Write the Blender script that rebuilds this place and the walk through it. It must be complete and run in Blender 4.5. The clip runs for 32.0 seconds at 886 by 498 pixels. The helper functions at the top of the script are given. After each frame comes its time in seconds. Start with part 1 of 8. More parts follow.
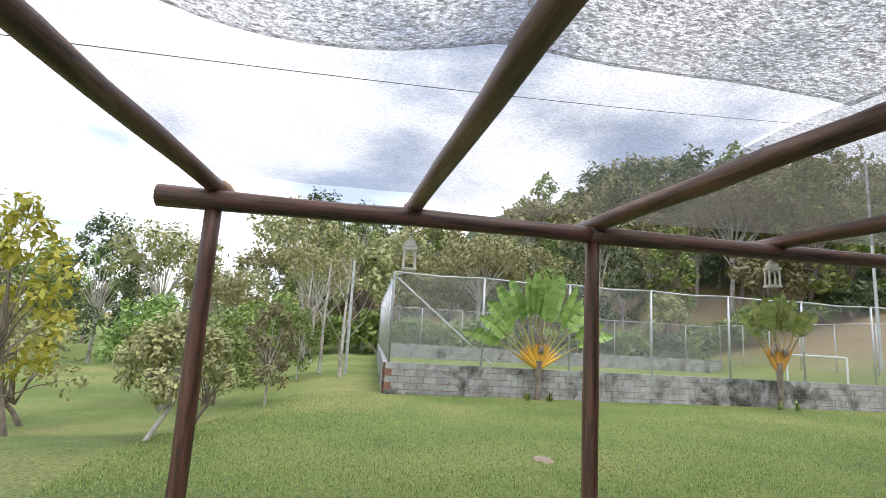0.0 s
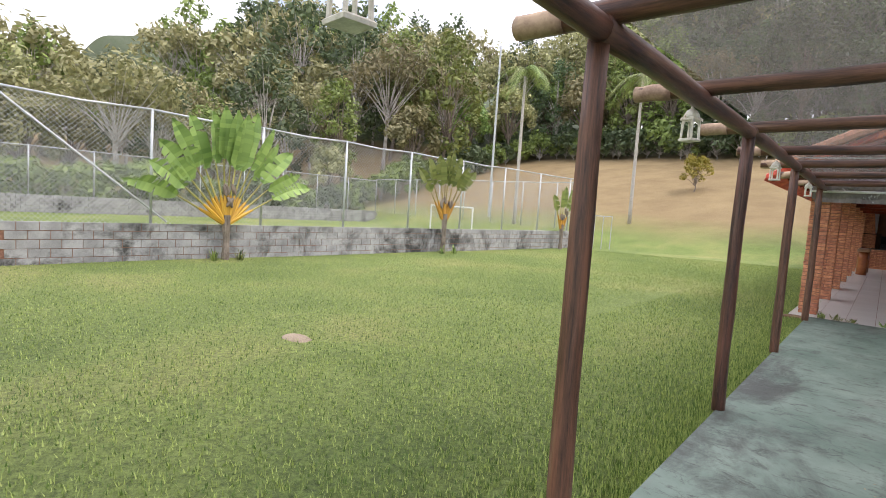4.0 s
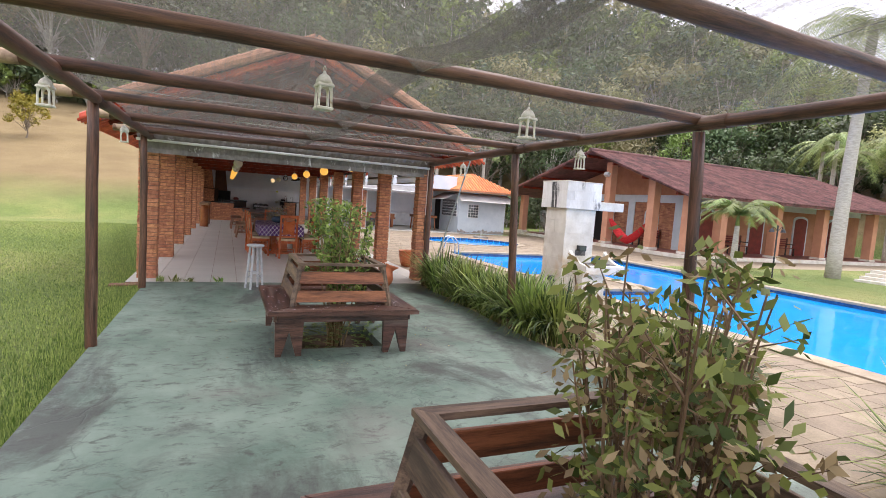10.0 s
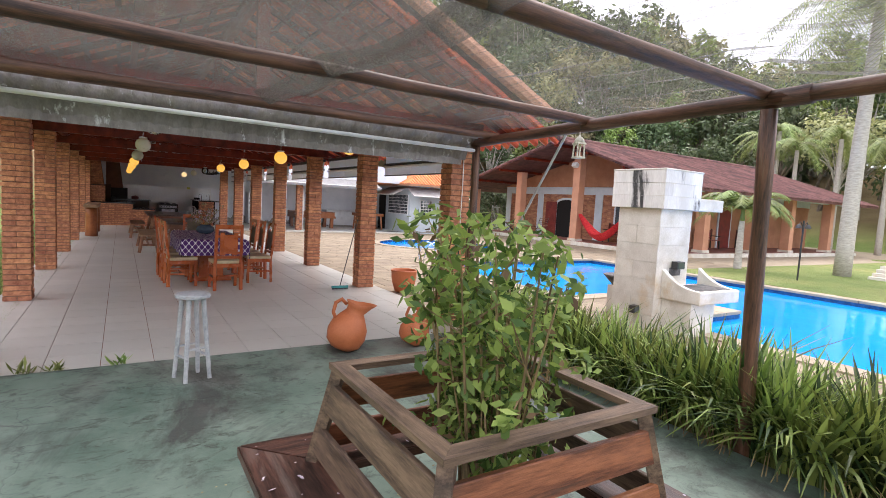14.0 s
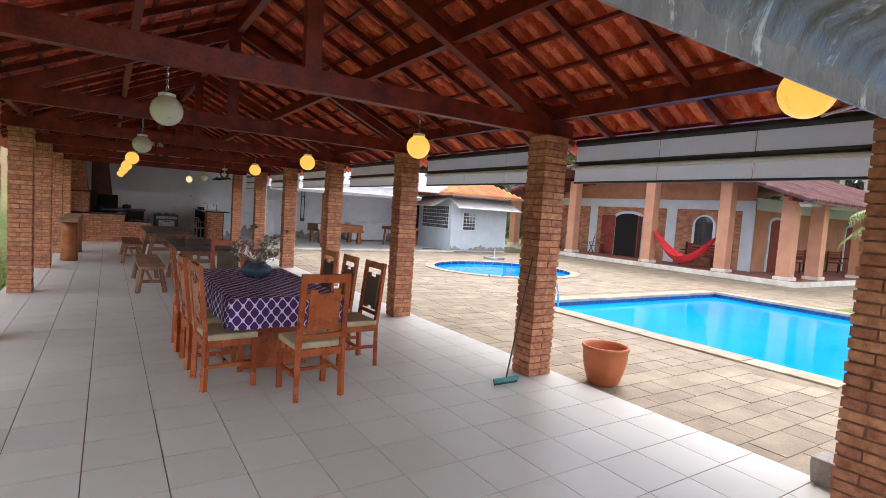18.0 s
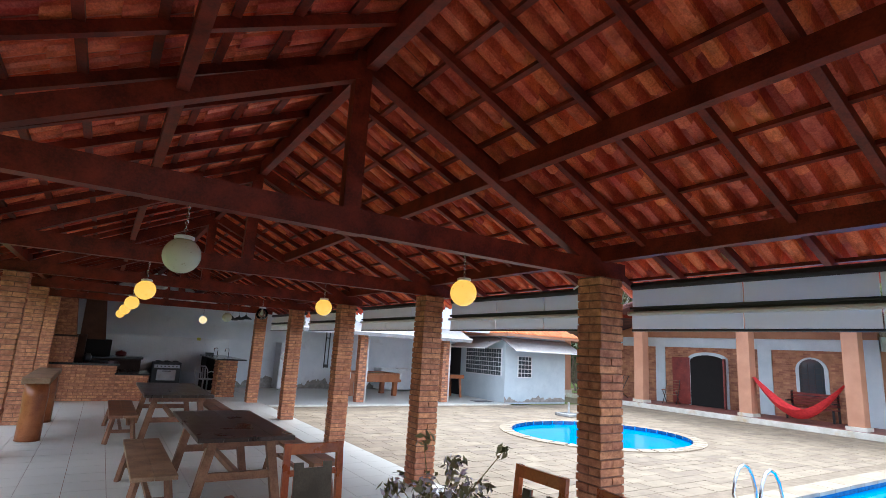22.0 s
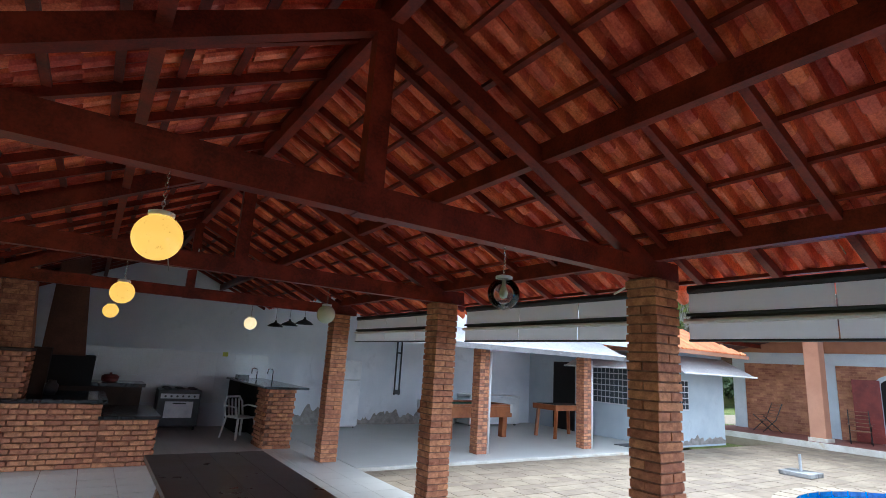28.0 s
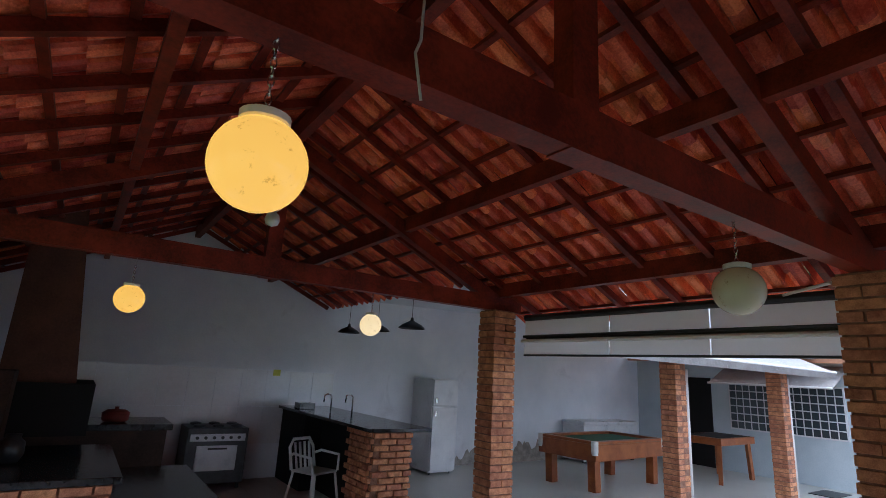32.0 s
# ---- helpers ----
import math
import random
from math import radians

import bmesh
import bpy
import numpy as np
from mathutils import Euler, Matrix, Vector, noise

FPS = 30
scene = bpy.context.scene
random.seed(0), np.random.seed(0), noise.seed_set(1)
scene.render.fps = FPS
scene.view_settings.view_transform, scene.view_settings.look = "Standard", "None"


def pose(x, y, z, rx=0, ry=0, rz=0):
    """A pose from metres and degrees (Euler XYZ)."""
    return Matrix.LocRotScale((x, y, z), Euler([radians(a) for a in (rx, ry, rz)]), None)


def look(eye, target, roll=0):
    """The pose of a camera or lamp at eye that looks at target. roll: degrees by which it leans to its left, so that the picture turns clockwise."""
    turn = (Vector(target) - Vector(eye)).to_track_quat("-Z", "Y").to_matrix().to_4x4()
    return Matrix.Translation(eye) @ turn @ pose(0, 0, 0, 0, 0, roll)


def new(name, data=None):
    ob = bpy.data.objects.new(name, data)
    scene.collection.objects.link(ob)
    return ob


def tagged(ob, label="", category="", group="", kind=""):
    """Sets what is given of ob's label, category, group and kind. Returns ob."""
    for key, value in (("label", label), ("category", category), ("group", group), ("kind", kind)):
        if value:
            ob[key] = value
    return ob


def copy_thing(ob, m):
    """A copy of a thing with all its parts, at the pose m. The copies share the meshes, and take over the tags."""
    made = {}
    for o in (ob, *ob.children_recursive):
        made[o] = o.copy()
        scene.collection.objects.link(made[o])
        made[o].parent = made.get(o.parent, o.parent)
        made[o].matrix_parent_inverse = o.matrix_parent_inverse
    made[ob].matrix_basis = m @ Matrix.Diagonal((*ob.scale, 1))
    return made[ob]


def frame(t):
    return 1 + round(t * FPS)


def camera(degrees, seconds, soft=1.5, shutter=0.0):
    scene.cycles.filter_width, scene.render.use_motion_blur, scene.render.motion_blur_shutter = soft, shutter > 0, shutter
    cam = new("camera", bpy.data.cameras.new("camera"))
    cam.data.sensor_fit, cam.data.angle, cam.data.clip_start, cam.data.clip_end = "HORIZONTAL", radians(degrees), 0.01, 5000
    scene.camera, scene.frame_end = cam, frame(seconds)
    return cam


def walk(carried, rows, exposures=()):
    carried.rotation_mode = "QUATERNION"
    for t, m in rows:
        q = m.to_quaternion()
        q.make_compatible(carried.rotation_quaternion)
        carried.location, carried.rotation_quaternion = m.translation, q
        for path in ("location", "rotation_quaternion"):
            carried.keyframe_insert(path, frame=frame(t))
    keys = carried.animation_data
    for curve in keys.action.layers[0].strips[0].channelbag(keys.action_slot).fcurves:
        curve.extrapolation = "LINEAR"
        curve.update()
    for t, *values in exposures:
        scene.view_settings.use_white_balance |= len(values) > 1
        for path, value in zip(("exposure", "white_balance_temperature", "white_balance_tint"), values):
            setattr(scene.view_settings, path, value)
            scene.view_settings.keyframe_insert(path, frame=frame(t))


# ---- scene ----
cam = camera(81.1, 32.0, soft=0.7)
PATH = [
    (0, (1.675, -11.432, 1.615), (-0.259, -11.041, 1.936), 3.3),
    (0.5, (1.214, -11.589, 1.627), (-0.686, -11.051, 1.942), 3.5),
    (1, (0.783, -11.659, 1.582), (-1.094, -11.026, 1.861), 3.5),
    (1.5, (0.289, -11.66, 1.56), (-1.583, -10.977, 1.73), 3.2),
    (2, (-0.075, -11.712, 1.569), (-1.946, -11.008, 1.606), 3.1),
    (2.5, (-0.293, -11.818, 1.583), (-2.135, -11.041, 1.522), 3.4),
    (4.5, (-0.497, -11.78, 1.581), (-1.49, -10.053, 1.403), 3.5),
    (5, (-0.434, -11.77, 1.595), (-1.157, -9.916, 1.397), 3.5),
    (5.5, (-0.356, -11.75, 1.605), (-0.807, -9.813, 1.4), 3.4),
    (6, (-0.308, -11.75, 1.622), (-0.474, -9.768, 1.415), 3.5),
    (6.5, (-0.267, -11.736, 1.628), (-0.161, -9.749, 1.423), 3.6),
    (7, (-0.169, -11.679, 1.623), (0.086, -9.705, 1.427), 3.7),
    (7.5, (-0.071, -11.581, 1.619), (0.268, -9.62, 1.427), 3.8),
    (8, (-0.069, -11.391, 1.602), (0.339, -9.442, 1.414), 3.9),
    (8.5, (-0.132, -11.086, 1.612), (0.369, -9.158, 1.428), 4.0),
    (9, (-0.165, -10.696, 1.619), (0.465, -8.806, 1.435), 3.9),
    (9.5, (-0.223, -10.27, 1.613), (0.486, -8.408, 1.435), 4.2),
    (10, (-0.28, -9.803, 1.597), (0.496, -7.967, 1.426), 4.1),
    (10.5, (-0.27, -9.305, 1.613), (0.559, -7.492, 1.441), 4.2),
    (11, (-0.306, -8.829, 1.594), (0.559, -7.033, 1.428), 4.1),
    (11.5, (-0.257, -8.348, 1.585), (0.64, -6.569, 1.419), 4.2),
    (12, (-0.217, -7.7, 1.524), (0.709, -5.935, 1.363), 3.7),
    (12.5, (-0.256, -7.216, 1.529), (0.714, -5.475, 1.372), 3.9),
    (13, (-0.245, -6.675, 1.533), (0.769, -4.958, 1.378), 3.7),
    (13.5, (-0.345, -6.156, 1.587), (0.704, -4.462, 1.408), 3.1),
    (15.5, (-0.277, -3.698, 1.607), (0.806, -2.023, 1.463), 3.8),
    (16, (-0.318, -3.126, 1.626), (0.771, -1.455, 1.483), 3.8),
    (16.5, (-0.296, -2.558, 1.623), (0.794, -0.887, 1.483), 3.8),
    (17, (-0.371, -1.956, 1.595), (0.719, -0.285, 1.462), 3.6),
    (17.5, (-0.344, -1.384, 1.62), (0.743, 0.29, 1.483), 3.9),
    (18, (-0.386, -0.826, 1.636), (0.702, 0.846, 1.497), 3.8),
    (18.5, (-0.369, -0.348, 1.625), (0.719, 1.325, 1.496), 3.7),
    (19, (-0.334, 0.192, 1.699), (0.751, 1.868, 1.587), 3.7),
    (19.5, (-0.348, 0.69, 1.77), (0.74, 2.367, 1.707), 3.8),
    (20, (-0.315, 1.193, 1.818), (0.77, 2.873, 1.869), 3.6),
    (20.5, (-0.377, 1.637, 1.822), (0.702, 3.312, 2.001), 3.8),
    (21, (-0.353, 2.052, 1.817), (0.714, 3.723, 2.085), 3.8),
    (21.5, (-0.352, 2.47, 1.777), (0.704, 4.135, 2.117), 3.9),
    (22, (-0.377, 2.978, 1.757), (0.675, 4.635, 2.141), 3.4),
    (22.5, (-0.354, 3.454, 1.695), (0.692, 5.107, 2.112), 3.9),
    (23, (-0.363, 3.982, 1.706), (0.677, 5.637, 2.129), 4.0),
    (23.5, (-0.309, 4.652, 1.71), (0.737, 6.302, 2.137), 3.9),
    (24, (-0.296, 5.236, 1.717), (0.748, 6.889, 2.143), 3.9),
    (24.5, (-0.255, 5.773, 1.718), (0.79, 7.423, 2.149), 3.8),
    (25, (-0.215, 6.353, 1.722), (0.826, 8.003, 2.159), 3.9),
    (25.5, (-0.202, 6.891, 1.716), (0.825, 8.55, 2.157), 4.2),
    (27.5, (-0.191, 9.203, 1.697), (0.861, 10.846, 2.138), 3.4),
    (28, (-0.229, 9.79, 1.737), (0.838, 11.425, 2.171), 3.6),
    (28.5, (-0.271, 10.471, 1.726), (0.808, 12.097, 2.163), 3.8),
    (29, (-0.265, 10.923, 1.724), (0.804, 12.555, 2.164), 3.9),
    (29.5, (-0.271, 11.513, 1.752), (0.805, 13.142, 2.187), 3.9),
    (30, (-0.327, 12.042, 1.734), (0.749, 13.67, 2.171), 3.8),
    (30.5, (-0.304, 12.586, 1.729), (0.775, 14.211, 2.17), 3.7),
    (31, (-0.344, 13.152, 1.743), (0.736, 14.776, 2.184), 3.7),
    (31.5, (-0.311, 13.704, 1.757), (0.771, 15.327, 2.201), 3.7),
    (32, (-0.305, 14.293, 1.799), (0.782, 15.906, 2.265), 3.3),
]
walk(cam, [(t, look(eye, target, roll)) for t, eye, target, roll in PATH],
     exposures=[(0, 0.6, 6300, 13), (2.5, 0.78, 6500, 17), (4.5, 0.95, 6500, 19), (7, 1.07, 6600, 18), (13, 1.21, 6600, 18), (16, 1.36, 6450, 15), (18, 1.40, 6300, 14), (20, 1.46, 6050, 12), (23, 1.45, 5500, 7), (28, 1.42, 5350, 6), (30, 1.38, 5400, 7), (32, 1.24, 5450, 10)])
# ==== light ====
world = bpy.data.worlds.new("sky")
scene.world = world
world.use_nodes = True
wn, wl = world.node_tree.nodes, world.node_tree.links
wn.clear()
w_out = wn.new("ShaderNodeOutputWorld")
w_bg = wn.new("ShaderNodeBackground")
w_sky = wn.new("ShaderNodeTexSky")
w_sky.sky_type = "NISHITA"
w_sky.sun_disc = False
w_sky.sun_elevation = radians(48)
w_sky.sun_rotation = radians(60)
w_sky.air_density, w_sky.dust_density, w_sky.ozone_density = 1.0, 4.0, 1.5
# overcast: a broken layer of bright cloud over the blue
w_tc = wn.new("ShaderNodeTexCoord")
w_map = wn.new("ShaderNodeMapping")
w_map.inputs["Scale"].default_value = (1.0, 1.0, 2.6)
w_noise = wn.new("ShaderNodeTexNoise")
w_noise.inputs["Scale"].default_value = 2.3
w_noise.inputs["Detail"].default_value = 7
w_noise.inputs["Roughness"].default_value = 0.55
w_ramp = wn.new("ShaderNodeValToRGB")
w_ramp.color_ramp.elements[0].position, w_ramp.color_ramp.elements[0].color = 0.32, (0.5, 0.5, 0.5, 1)
w_ramp.color_ramp.elements[1].position, w_ramp.color_ramp.elements[1].color = 0.50, (1, 1, 1, 1)
w_tone = wn.new("ShaderNodeValToRGB")
w_tone.color_ramp.elements[0].position, w_tone.color_ramp.elements[0].color = 0.38, (4.0, 4.5, 5.5, 1)
w_tone.color_ramp.elements[1].position, w_tone.color_ramp.elements[1].color = 0.62, (8.6, 8.7, 8.9, 1)
w_mix = wn.new("ShaderNodeMix")
w_mix.data_type = "RGBA"
wl.new(w_tc.outputs["Generated"], w_map.inputs["Vector"])
wl.new(w_map.outputs["Vector"], w_noise.inputs["Vector"])
wl.new(w_noise.outputs["Fac"], w_ramp.inputs["Fac"])
wl.new(w_noise.outputs["Fac"], w_tone.inputs["Fac"])
wl.new(w_ramp.outputs["Color"], w_mix.inputs["Factor"])
wl.new(w_sky.outputs["Color"], w_mix.inputs["A"])
wl.new(w_tone.outputs["Color"], w_mix.inputs["B"])
wl.new(w_mix.outputs["Result"], w_bg.inputs["Color"])
w_bg.inputs["Strength"].default_value = 0.15
wl.new(w_bg.outputs["Background"], w_out.inputs["Surface"])

sun_data = bpy.data.lights.new("sun", "SUN")
sun_data.energy, sun_data.angle, sun_data.color = 1.1, radians(25), (1.0, 0.95, 0.88)
sun = new("sun", sun_data)
sun.matrix_world = look((0, 0, 30), (-14, -8, 0))


# ==== materials ====
def mat(name, rough=0.6, metal=0.0):
    m = bpy.data.materials.new(name)
    m.use_nodes = True
    m.node_tree.nodes.clear()
    n, l = m.node_tree.nodes, m.node_tree.links
    out, b = n.new("ShaderNodeOutputMaterial"), n.new("ShaderNodeBsdfPrincipled")
    b.inputs["Roughness"].default_value, b.inputs["Metallic"].default_value = rough, metal
    l.new(b.outputs["BSDF"], out.inputs["Surface"])
    return m, n, l, b, out


def coords(n, l, scale=(1, 1, 1), world_space=False):
    mp = n.new("ShaderNodeMapping")
    mp.inputs["Scale"].default_value = scale
    if world_space:
        g = n.new("ShaderNodeNewGeometry")
        l.new(g.outputs["Position"], mp.inputs["Vector"])
    else:
        t = n.new("ShaderNodeTexCoord")
        l.new(t.outputs["Object"], mp.inputs["Vector"])
    return mp.outputs["Vector"]


def noise_tex(n, l, vec, scale, detail=5, rough=0.6, distort=0.0):
    t = n.new("ShaderNodeTexNoise")
    t.inputs["Scale"].default_value, t.inputs["Detail"].default_value = scale, detail
    t.inputs["Roughness"].default_value, t.inputs["Distortion"].default_value = rough, distort
    l.new(vec, t.inputs["Vector"])
    return t.outputs["Fac"]


def ramp(n, l, fac, stops):
    r = n.new("ShaderNodeValToRGB")
    e = r.color_ramp.elements
    while len(e) < len(stops):
        e.new(0.5)
    for k, (p, c) in enumerate(stops):
        e[k].position, e[k].color = p, (*c, 1) if len(c) == 3 else c
    l.new(fac, r.inputs["Fac"])
    return r.outputs["Color"]


def mixc(n, l, fac, a, b, mode="MIX"):
    m = n.new("ShaderNodeMix")
    m.data_type, m.blend_type = "RGBA", mode
    for sock, v in (("Factor", fac), ("A", a), ("B", b)):
        if isinstance(v, (int, float)):
            m.inputs[sock].default_value = v
        elif isinstance(v, tuple):
            m.inputs[sock].default_value = (*v, 1)
        else:
            l.new(v, m.inputs[sock])
    return m.outputs["Result"]


def mathn(n, l, op, a, b=0.0):
    m = n.new("ShaderNodeMath")
    m.operation = op
    for k, v in enumerate((a, b)):
        if isinstance(v, (int, float)):
            m.inputs[k].default_value = v
        else:
            l.new(v, m.inputs[k])
    return m.outputs["Value"]


def bumped(n, l, b, height, strength=0.3, distance=0.01):
    bp = n.new("ShaderNodeBump")
    bp.inputs["Strength"].default_value, bp.inputs["Distance"].default_value = strength, distance
    l.new(height, bp.inputs["Height"])
    l.new(bp.outputs["Normal"], b.inputs["Normal"])


def simple(name, dark, light, rough=0.6, scale=6.0, fine=60.0, bump=0.2, metal=0.0, world_space=True, stretch=(1, 1, 1),
           stain_or_glint=None, mark_scale=1.2, mark_at=(0.5, 0.65), each=0.0, islands=0.0, distance=0.006):
    """Two tones mixed by coarse and fine noise, with stains (or painted glints), wear and relief; each / islands vary
    the value piece by piece.
    """
    m, n, l, b, out = mat(name, rough, metal)
    v = coords(n, l, stretch, world_space)
    coarse, grain = noise_tex(n, l, v, scale, 6), noise_tex(n, l, v, fine, 4, 0.7)
    f = mathn(n, l, "ADD", mathn(n, l, "MULTIPLY", coarse, 0.65), mathn(n, l, "MULTIPLY", grain, 0.35))
    c = ramp(n, l, f, [(0.39, dark), (0.61, light)])
    if stain_or_glint:
        s = noise_tex(n, l, v, mark_scale, 8, 0.68, 0.4)
        c = mixc(n, l, ramp(n, l, s, [(mark_at[0], (0, 0, 0)), (mark_at[1], (1, 1, 1))]), c, stain_or_glint)
    if each or islands:
        if islands:
            g = n.new("ShaderNodeNewGeometry")
            rnd, amount = g.outputs["Random Per Island"], islands
        else:
            g = n.new("ShaderNodeObjectInfo")
            rnd, amount = g.outputs["Random"], each
        h = n.new("ShaderNodeHueSaturation")
        l.new(mathn(n, l, "ADD", 1.0 - amount, mathn(n, l, "MULTIPLY", rnd, 2 * amount)), h.inputs["Value"])
        l.new(mathn(n, l, "ADD", 0.5 - amount * 0.04, mathn(n, l, "MULTIPLY", rnd, amount * 0.08)), h.inputs["Hue"])
        l.new(c, h.inputs["Color"])
        c = h.outputs["Color"]
    l.new(c, b.inputs["Base Color"])
    rr = n.new("ShaderNodeMapRange")
    rr.inputs["To Min"].default_value, rr.inputs["To Max"].default_value = max(0.02, rough - 0.12), min(1, rough + 0.12)
    l.new(coarse, rr.inputs["Value"])
    l.new(rr.outputs["Result"], b.inputs["Roughness"])
    if bump:
        bumped(n, l, b, f, bump, distance)
    return m


def leafy(name, dark, light, islands=0.45, trans=0.25, rough=0.55):
    m, n, l, b, out = mat(name, rough)
    g = n.new("ShaderNodeNewGeometry")
    o = n.new("ShaderNodeObjectInfo")
    v = coords(n, l, (1, 1, 1), True)
    f = mathn(n, l, "ADD", mathn(n, l, "MULTIPLY", g.outputs["Random Per Island"], islands), mathn(n, l, "MULTIPLY", noise_tex(n, l, v, 0.3, 4), 1 - islands))
    c = ramp(n, l, f, [(0.2, dark), (0.75, light)])
    h = n.new("ShaderNodeHueSaturation")
    l.new(mathn(n, l, "ADD", 0.70, mathn(n, l, "MULTIPLY", o.outputs["Random"], 0.6)), h.inputs["Value"])
    l.new(mathn(n, l, "ADD", 0.47, mathn(n, l, "MULTIPLY", o.outputs["Random"], 0.05)), h.inputs["Hue"])
    l.new(c, h.inputs["Color"])
    l.new(h.outputs["Color"], b.inputs["Base Color"])
    if trans:
        tr = n.new("ShaderNodeBsdfTranslucent")
        l.new(h.outputs["Color"], tr.inputs["Color"])
        mx = n.new("ShaderNodeMixShader")
        mx.inputs["Fac"].default_value = trans
        l.new(b.outputs["BSDF"], mx.inputs[1])
        l.new(tr.outputs["BSDF"], mx.inputs[2])
        l.new(mx.outputs["Shader"], out.inputs["Surface"])
    return m


def build_blind():
    """Thin pale plastic sheet that lets some daylight through."""
    m = simple("rolled_grey_blind", (0.74, 0.74, 0.74), (0.82, 0.82, 0.82), 0.55, 2, 40, 0.1)
    n, l = m.node_tree.nodes, m.node_tree.links
    out = next(q for q in n if q.bl_idname == "ShaderNodeOutputMaterial")
    b = next(q for q in n if q.bl_idname == "ShaderNodeBsdfPrincipled")
    tr, mx = n.new("ShaderNodeBsdfTranslucent"), n.new("ShaderNodeMixShader")
    tr.inputs["Color"].default_value = (0.84, 0.84, 0.83, 1)
    mx.inputs["Fac"].default_value = 0.55
    l.new(b.outputs["BSDF"], mx.inputs[1])
    l.new(tr.outputs["BSDF"], mx.inputs[2])
    l.new(mx.outputs["Shader"], out.inputs["Surface"])
    return m


def dull(m, level):
    """Less mirror-like sheen on a matt surface."""
    next(q for q in m.node_tree.nodes if q.bl_idname == "ShaderNodeBsdfPrincipled").inputs["Specular IOR Level"].default_value = level
    return m


M = {}
# The pale blotches paint the shine of the crinkles into the colour.
M["awning_dark"] = simple("dark_crinkled_vinyl", (0.18, 0.155, 0.145), (0.31, 0.275, 0.26), 0.24, 3, 20, 0.7, stretch=(1.0, 1.0, 0.5), stain_or_glint=(0.72, 0.70, 0.70), mark_scale=8, mark_at=(0.60, 0.68), distance=0.03)
M["brick"] = simple("red_brick", (0.32, 0.118, 0.058), (0.66, 0.30, 0.160), 0.85, 14, 160, 0.5, each=0.18)
M["mortar"] = simple("mortar", (0.17, 0.078, 0.050), (0.31, 0.165, 0.11), 0.95, 20, 200, 0.5)
M["mortar_red"] = simple("red_mortar", (0.24, 0.095, 0.055), (0.40, 0.18, 0.105), 0.95, 20, 200, 0.4)
M["roof_timber"] = dull(simple("dark_red_timber", (0.085, 0.0095, 0.0045), (0.235, 0.029, 0.012), 0.45, 5, 60, 0.25, stain_or_glint=(0.21, 0.045, 0.024), mark_at=(0.62, 0.82)), 0.3)
M["roof_tile"] = dull(simple("clay_tile", (0.52, 0.066, 0.026), (0.96, 0.225, 0.108), 0.36, 5, 80, 0.3, islands=0.22, stain_or_glint=(0.26, 0.045, 0.022), mark_scale=2.5, mark_at=(0.55, 0.78)), 0.35)
M["roof_tile_old"] = simple("weathered_brown_tile", (0.10, 0.040, 0.036), (0.22, 0.10, 0.09), 0.85, 2.5, 60, 0.3, islands=0.18, stain_or_glint=(0.07, 0.04, 0.04))
M["roof_tile_new"] = simple("orange_tile", (0.62, 0.20, 0.07), (0.82, 0.34, 0.14), 0.75, 3, 60, 0.3, islands=0.12)
M["pole"] = simple("varnished_log", (0.030, 0.014, 0.009), (0.17, 0.075, 0.045), 0.45, 1.6, 9, 0.6, stretch=(14, 14, 0.9), stain_or_glint=(0.24, 0.155, 0.105), mark_scale=0.8, mark_at=(0.56, 0.74), each=0.15)
M["pole_y"] = simple("varnished_log_beam", (0.030, 0.014, 0.009), (0.17, 0.075, 0.045), 0.45, 1.6, 9, 0.6, stretch=(14, 0.9, 14), stain_or_glint=(0.24, 0.155, 0.105), mark_scale=0.8, mark_at=(0.56, 0.74), each=0.15)
M["pole_x"] = simple("varnished_log_rafter", (0.030, 0.014, 0.009), (0.17, 0.075, 0.045), 0.45, 1.6, 9, 0.6, stretch=(0.9, 14, 14), stain_or_glint=(0.24, 0.155, 0.105), mark_scale=0.8, mark_at=(0.56, 0.74), each=0.15)
M["pole_pale"] = simple("pale_log", (0.22, 0.14, 0.085), (0.42, 0.30, 0.19), 0.6, 6, 50, 0.4, each=0.12)
M["bench_wood"] = simple("worn_bench_wood", (0.026, 0.013, 0.010), (0.150, 0.070, 0.048), 0.40, 2.2, 14, 0.5, world_space=False, stretch=(0.9, 9, 9), stain_or_glint=(0.21, 0.165, 0.14), mark_scale=1.1, mark_at=(0.54, 0.74), each=0.15)
M["box_wood"] = simple("red_brown_slat_wood", (0.085, 0.024, 0.010), (0.36, 0.125, 0.055), 0.42, 2.2, 14, 0.45, world_space=False, stretch=(0.9, 9, 9), stain_or_glint=(0.07, 0.04, 0.03), mark_scale=0.9, mark_at=(0.52, 0.70), each=0.18)
M["box_grey"] = simple("weathered_slat_wood", (0.060, 0.036, 0.025), (0.25, 0.165, 0.11), 0.6, 2.2, 14, 0.45, world_space=False, stretch=(0.9, 9, 9), stain_or_glint=(0.05, 0.035, 0.028), mark_scale=0.9, mark_at=(0.5, 0.70), each=0.15)
M["chair_wood"] = simple("orange_chair_wood", (0.27, 0.046, 0.008), (0.47, 0.110, 0.021), 0.28, 3, 50, 0.15, each=0.08)
M["seat_cloth"] = simple("cream_seat_vinyl", (0.42, 0.34, 0.20), (0.58, 0.48, 0.31), 0.6, 6, 90, 0.15)
M["back_cloth"] = simple("olive_brown_panel", (0.075, 0.058, 0.038), (0.14, 0.11, 0.075), 0.6, 6, 90, 0.15)
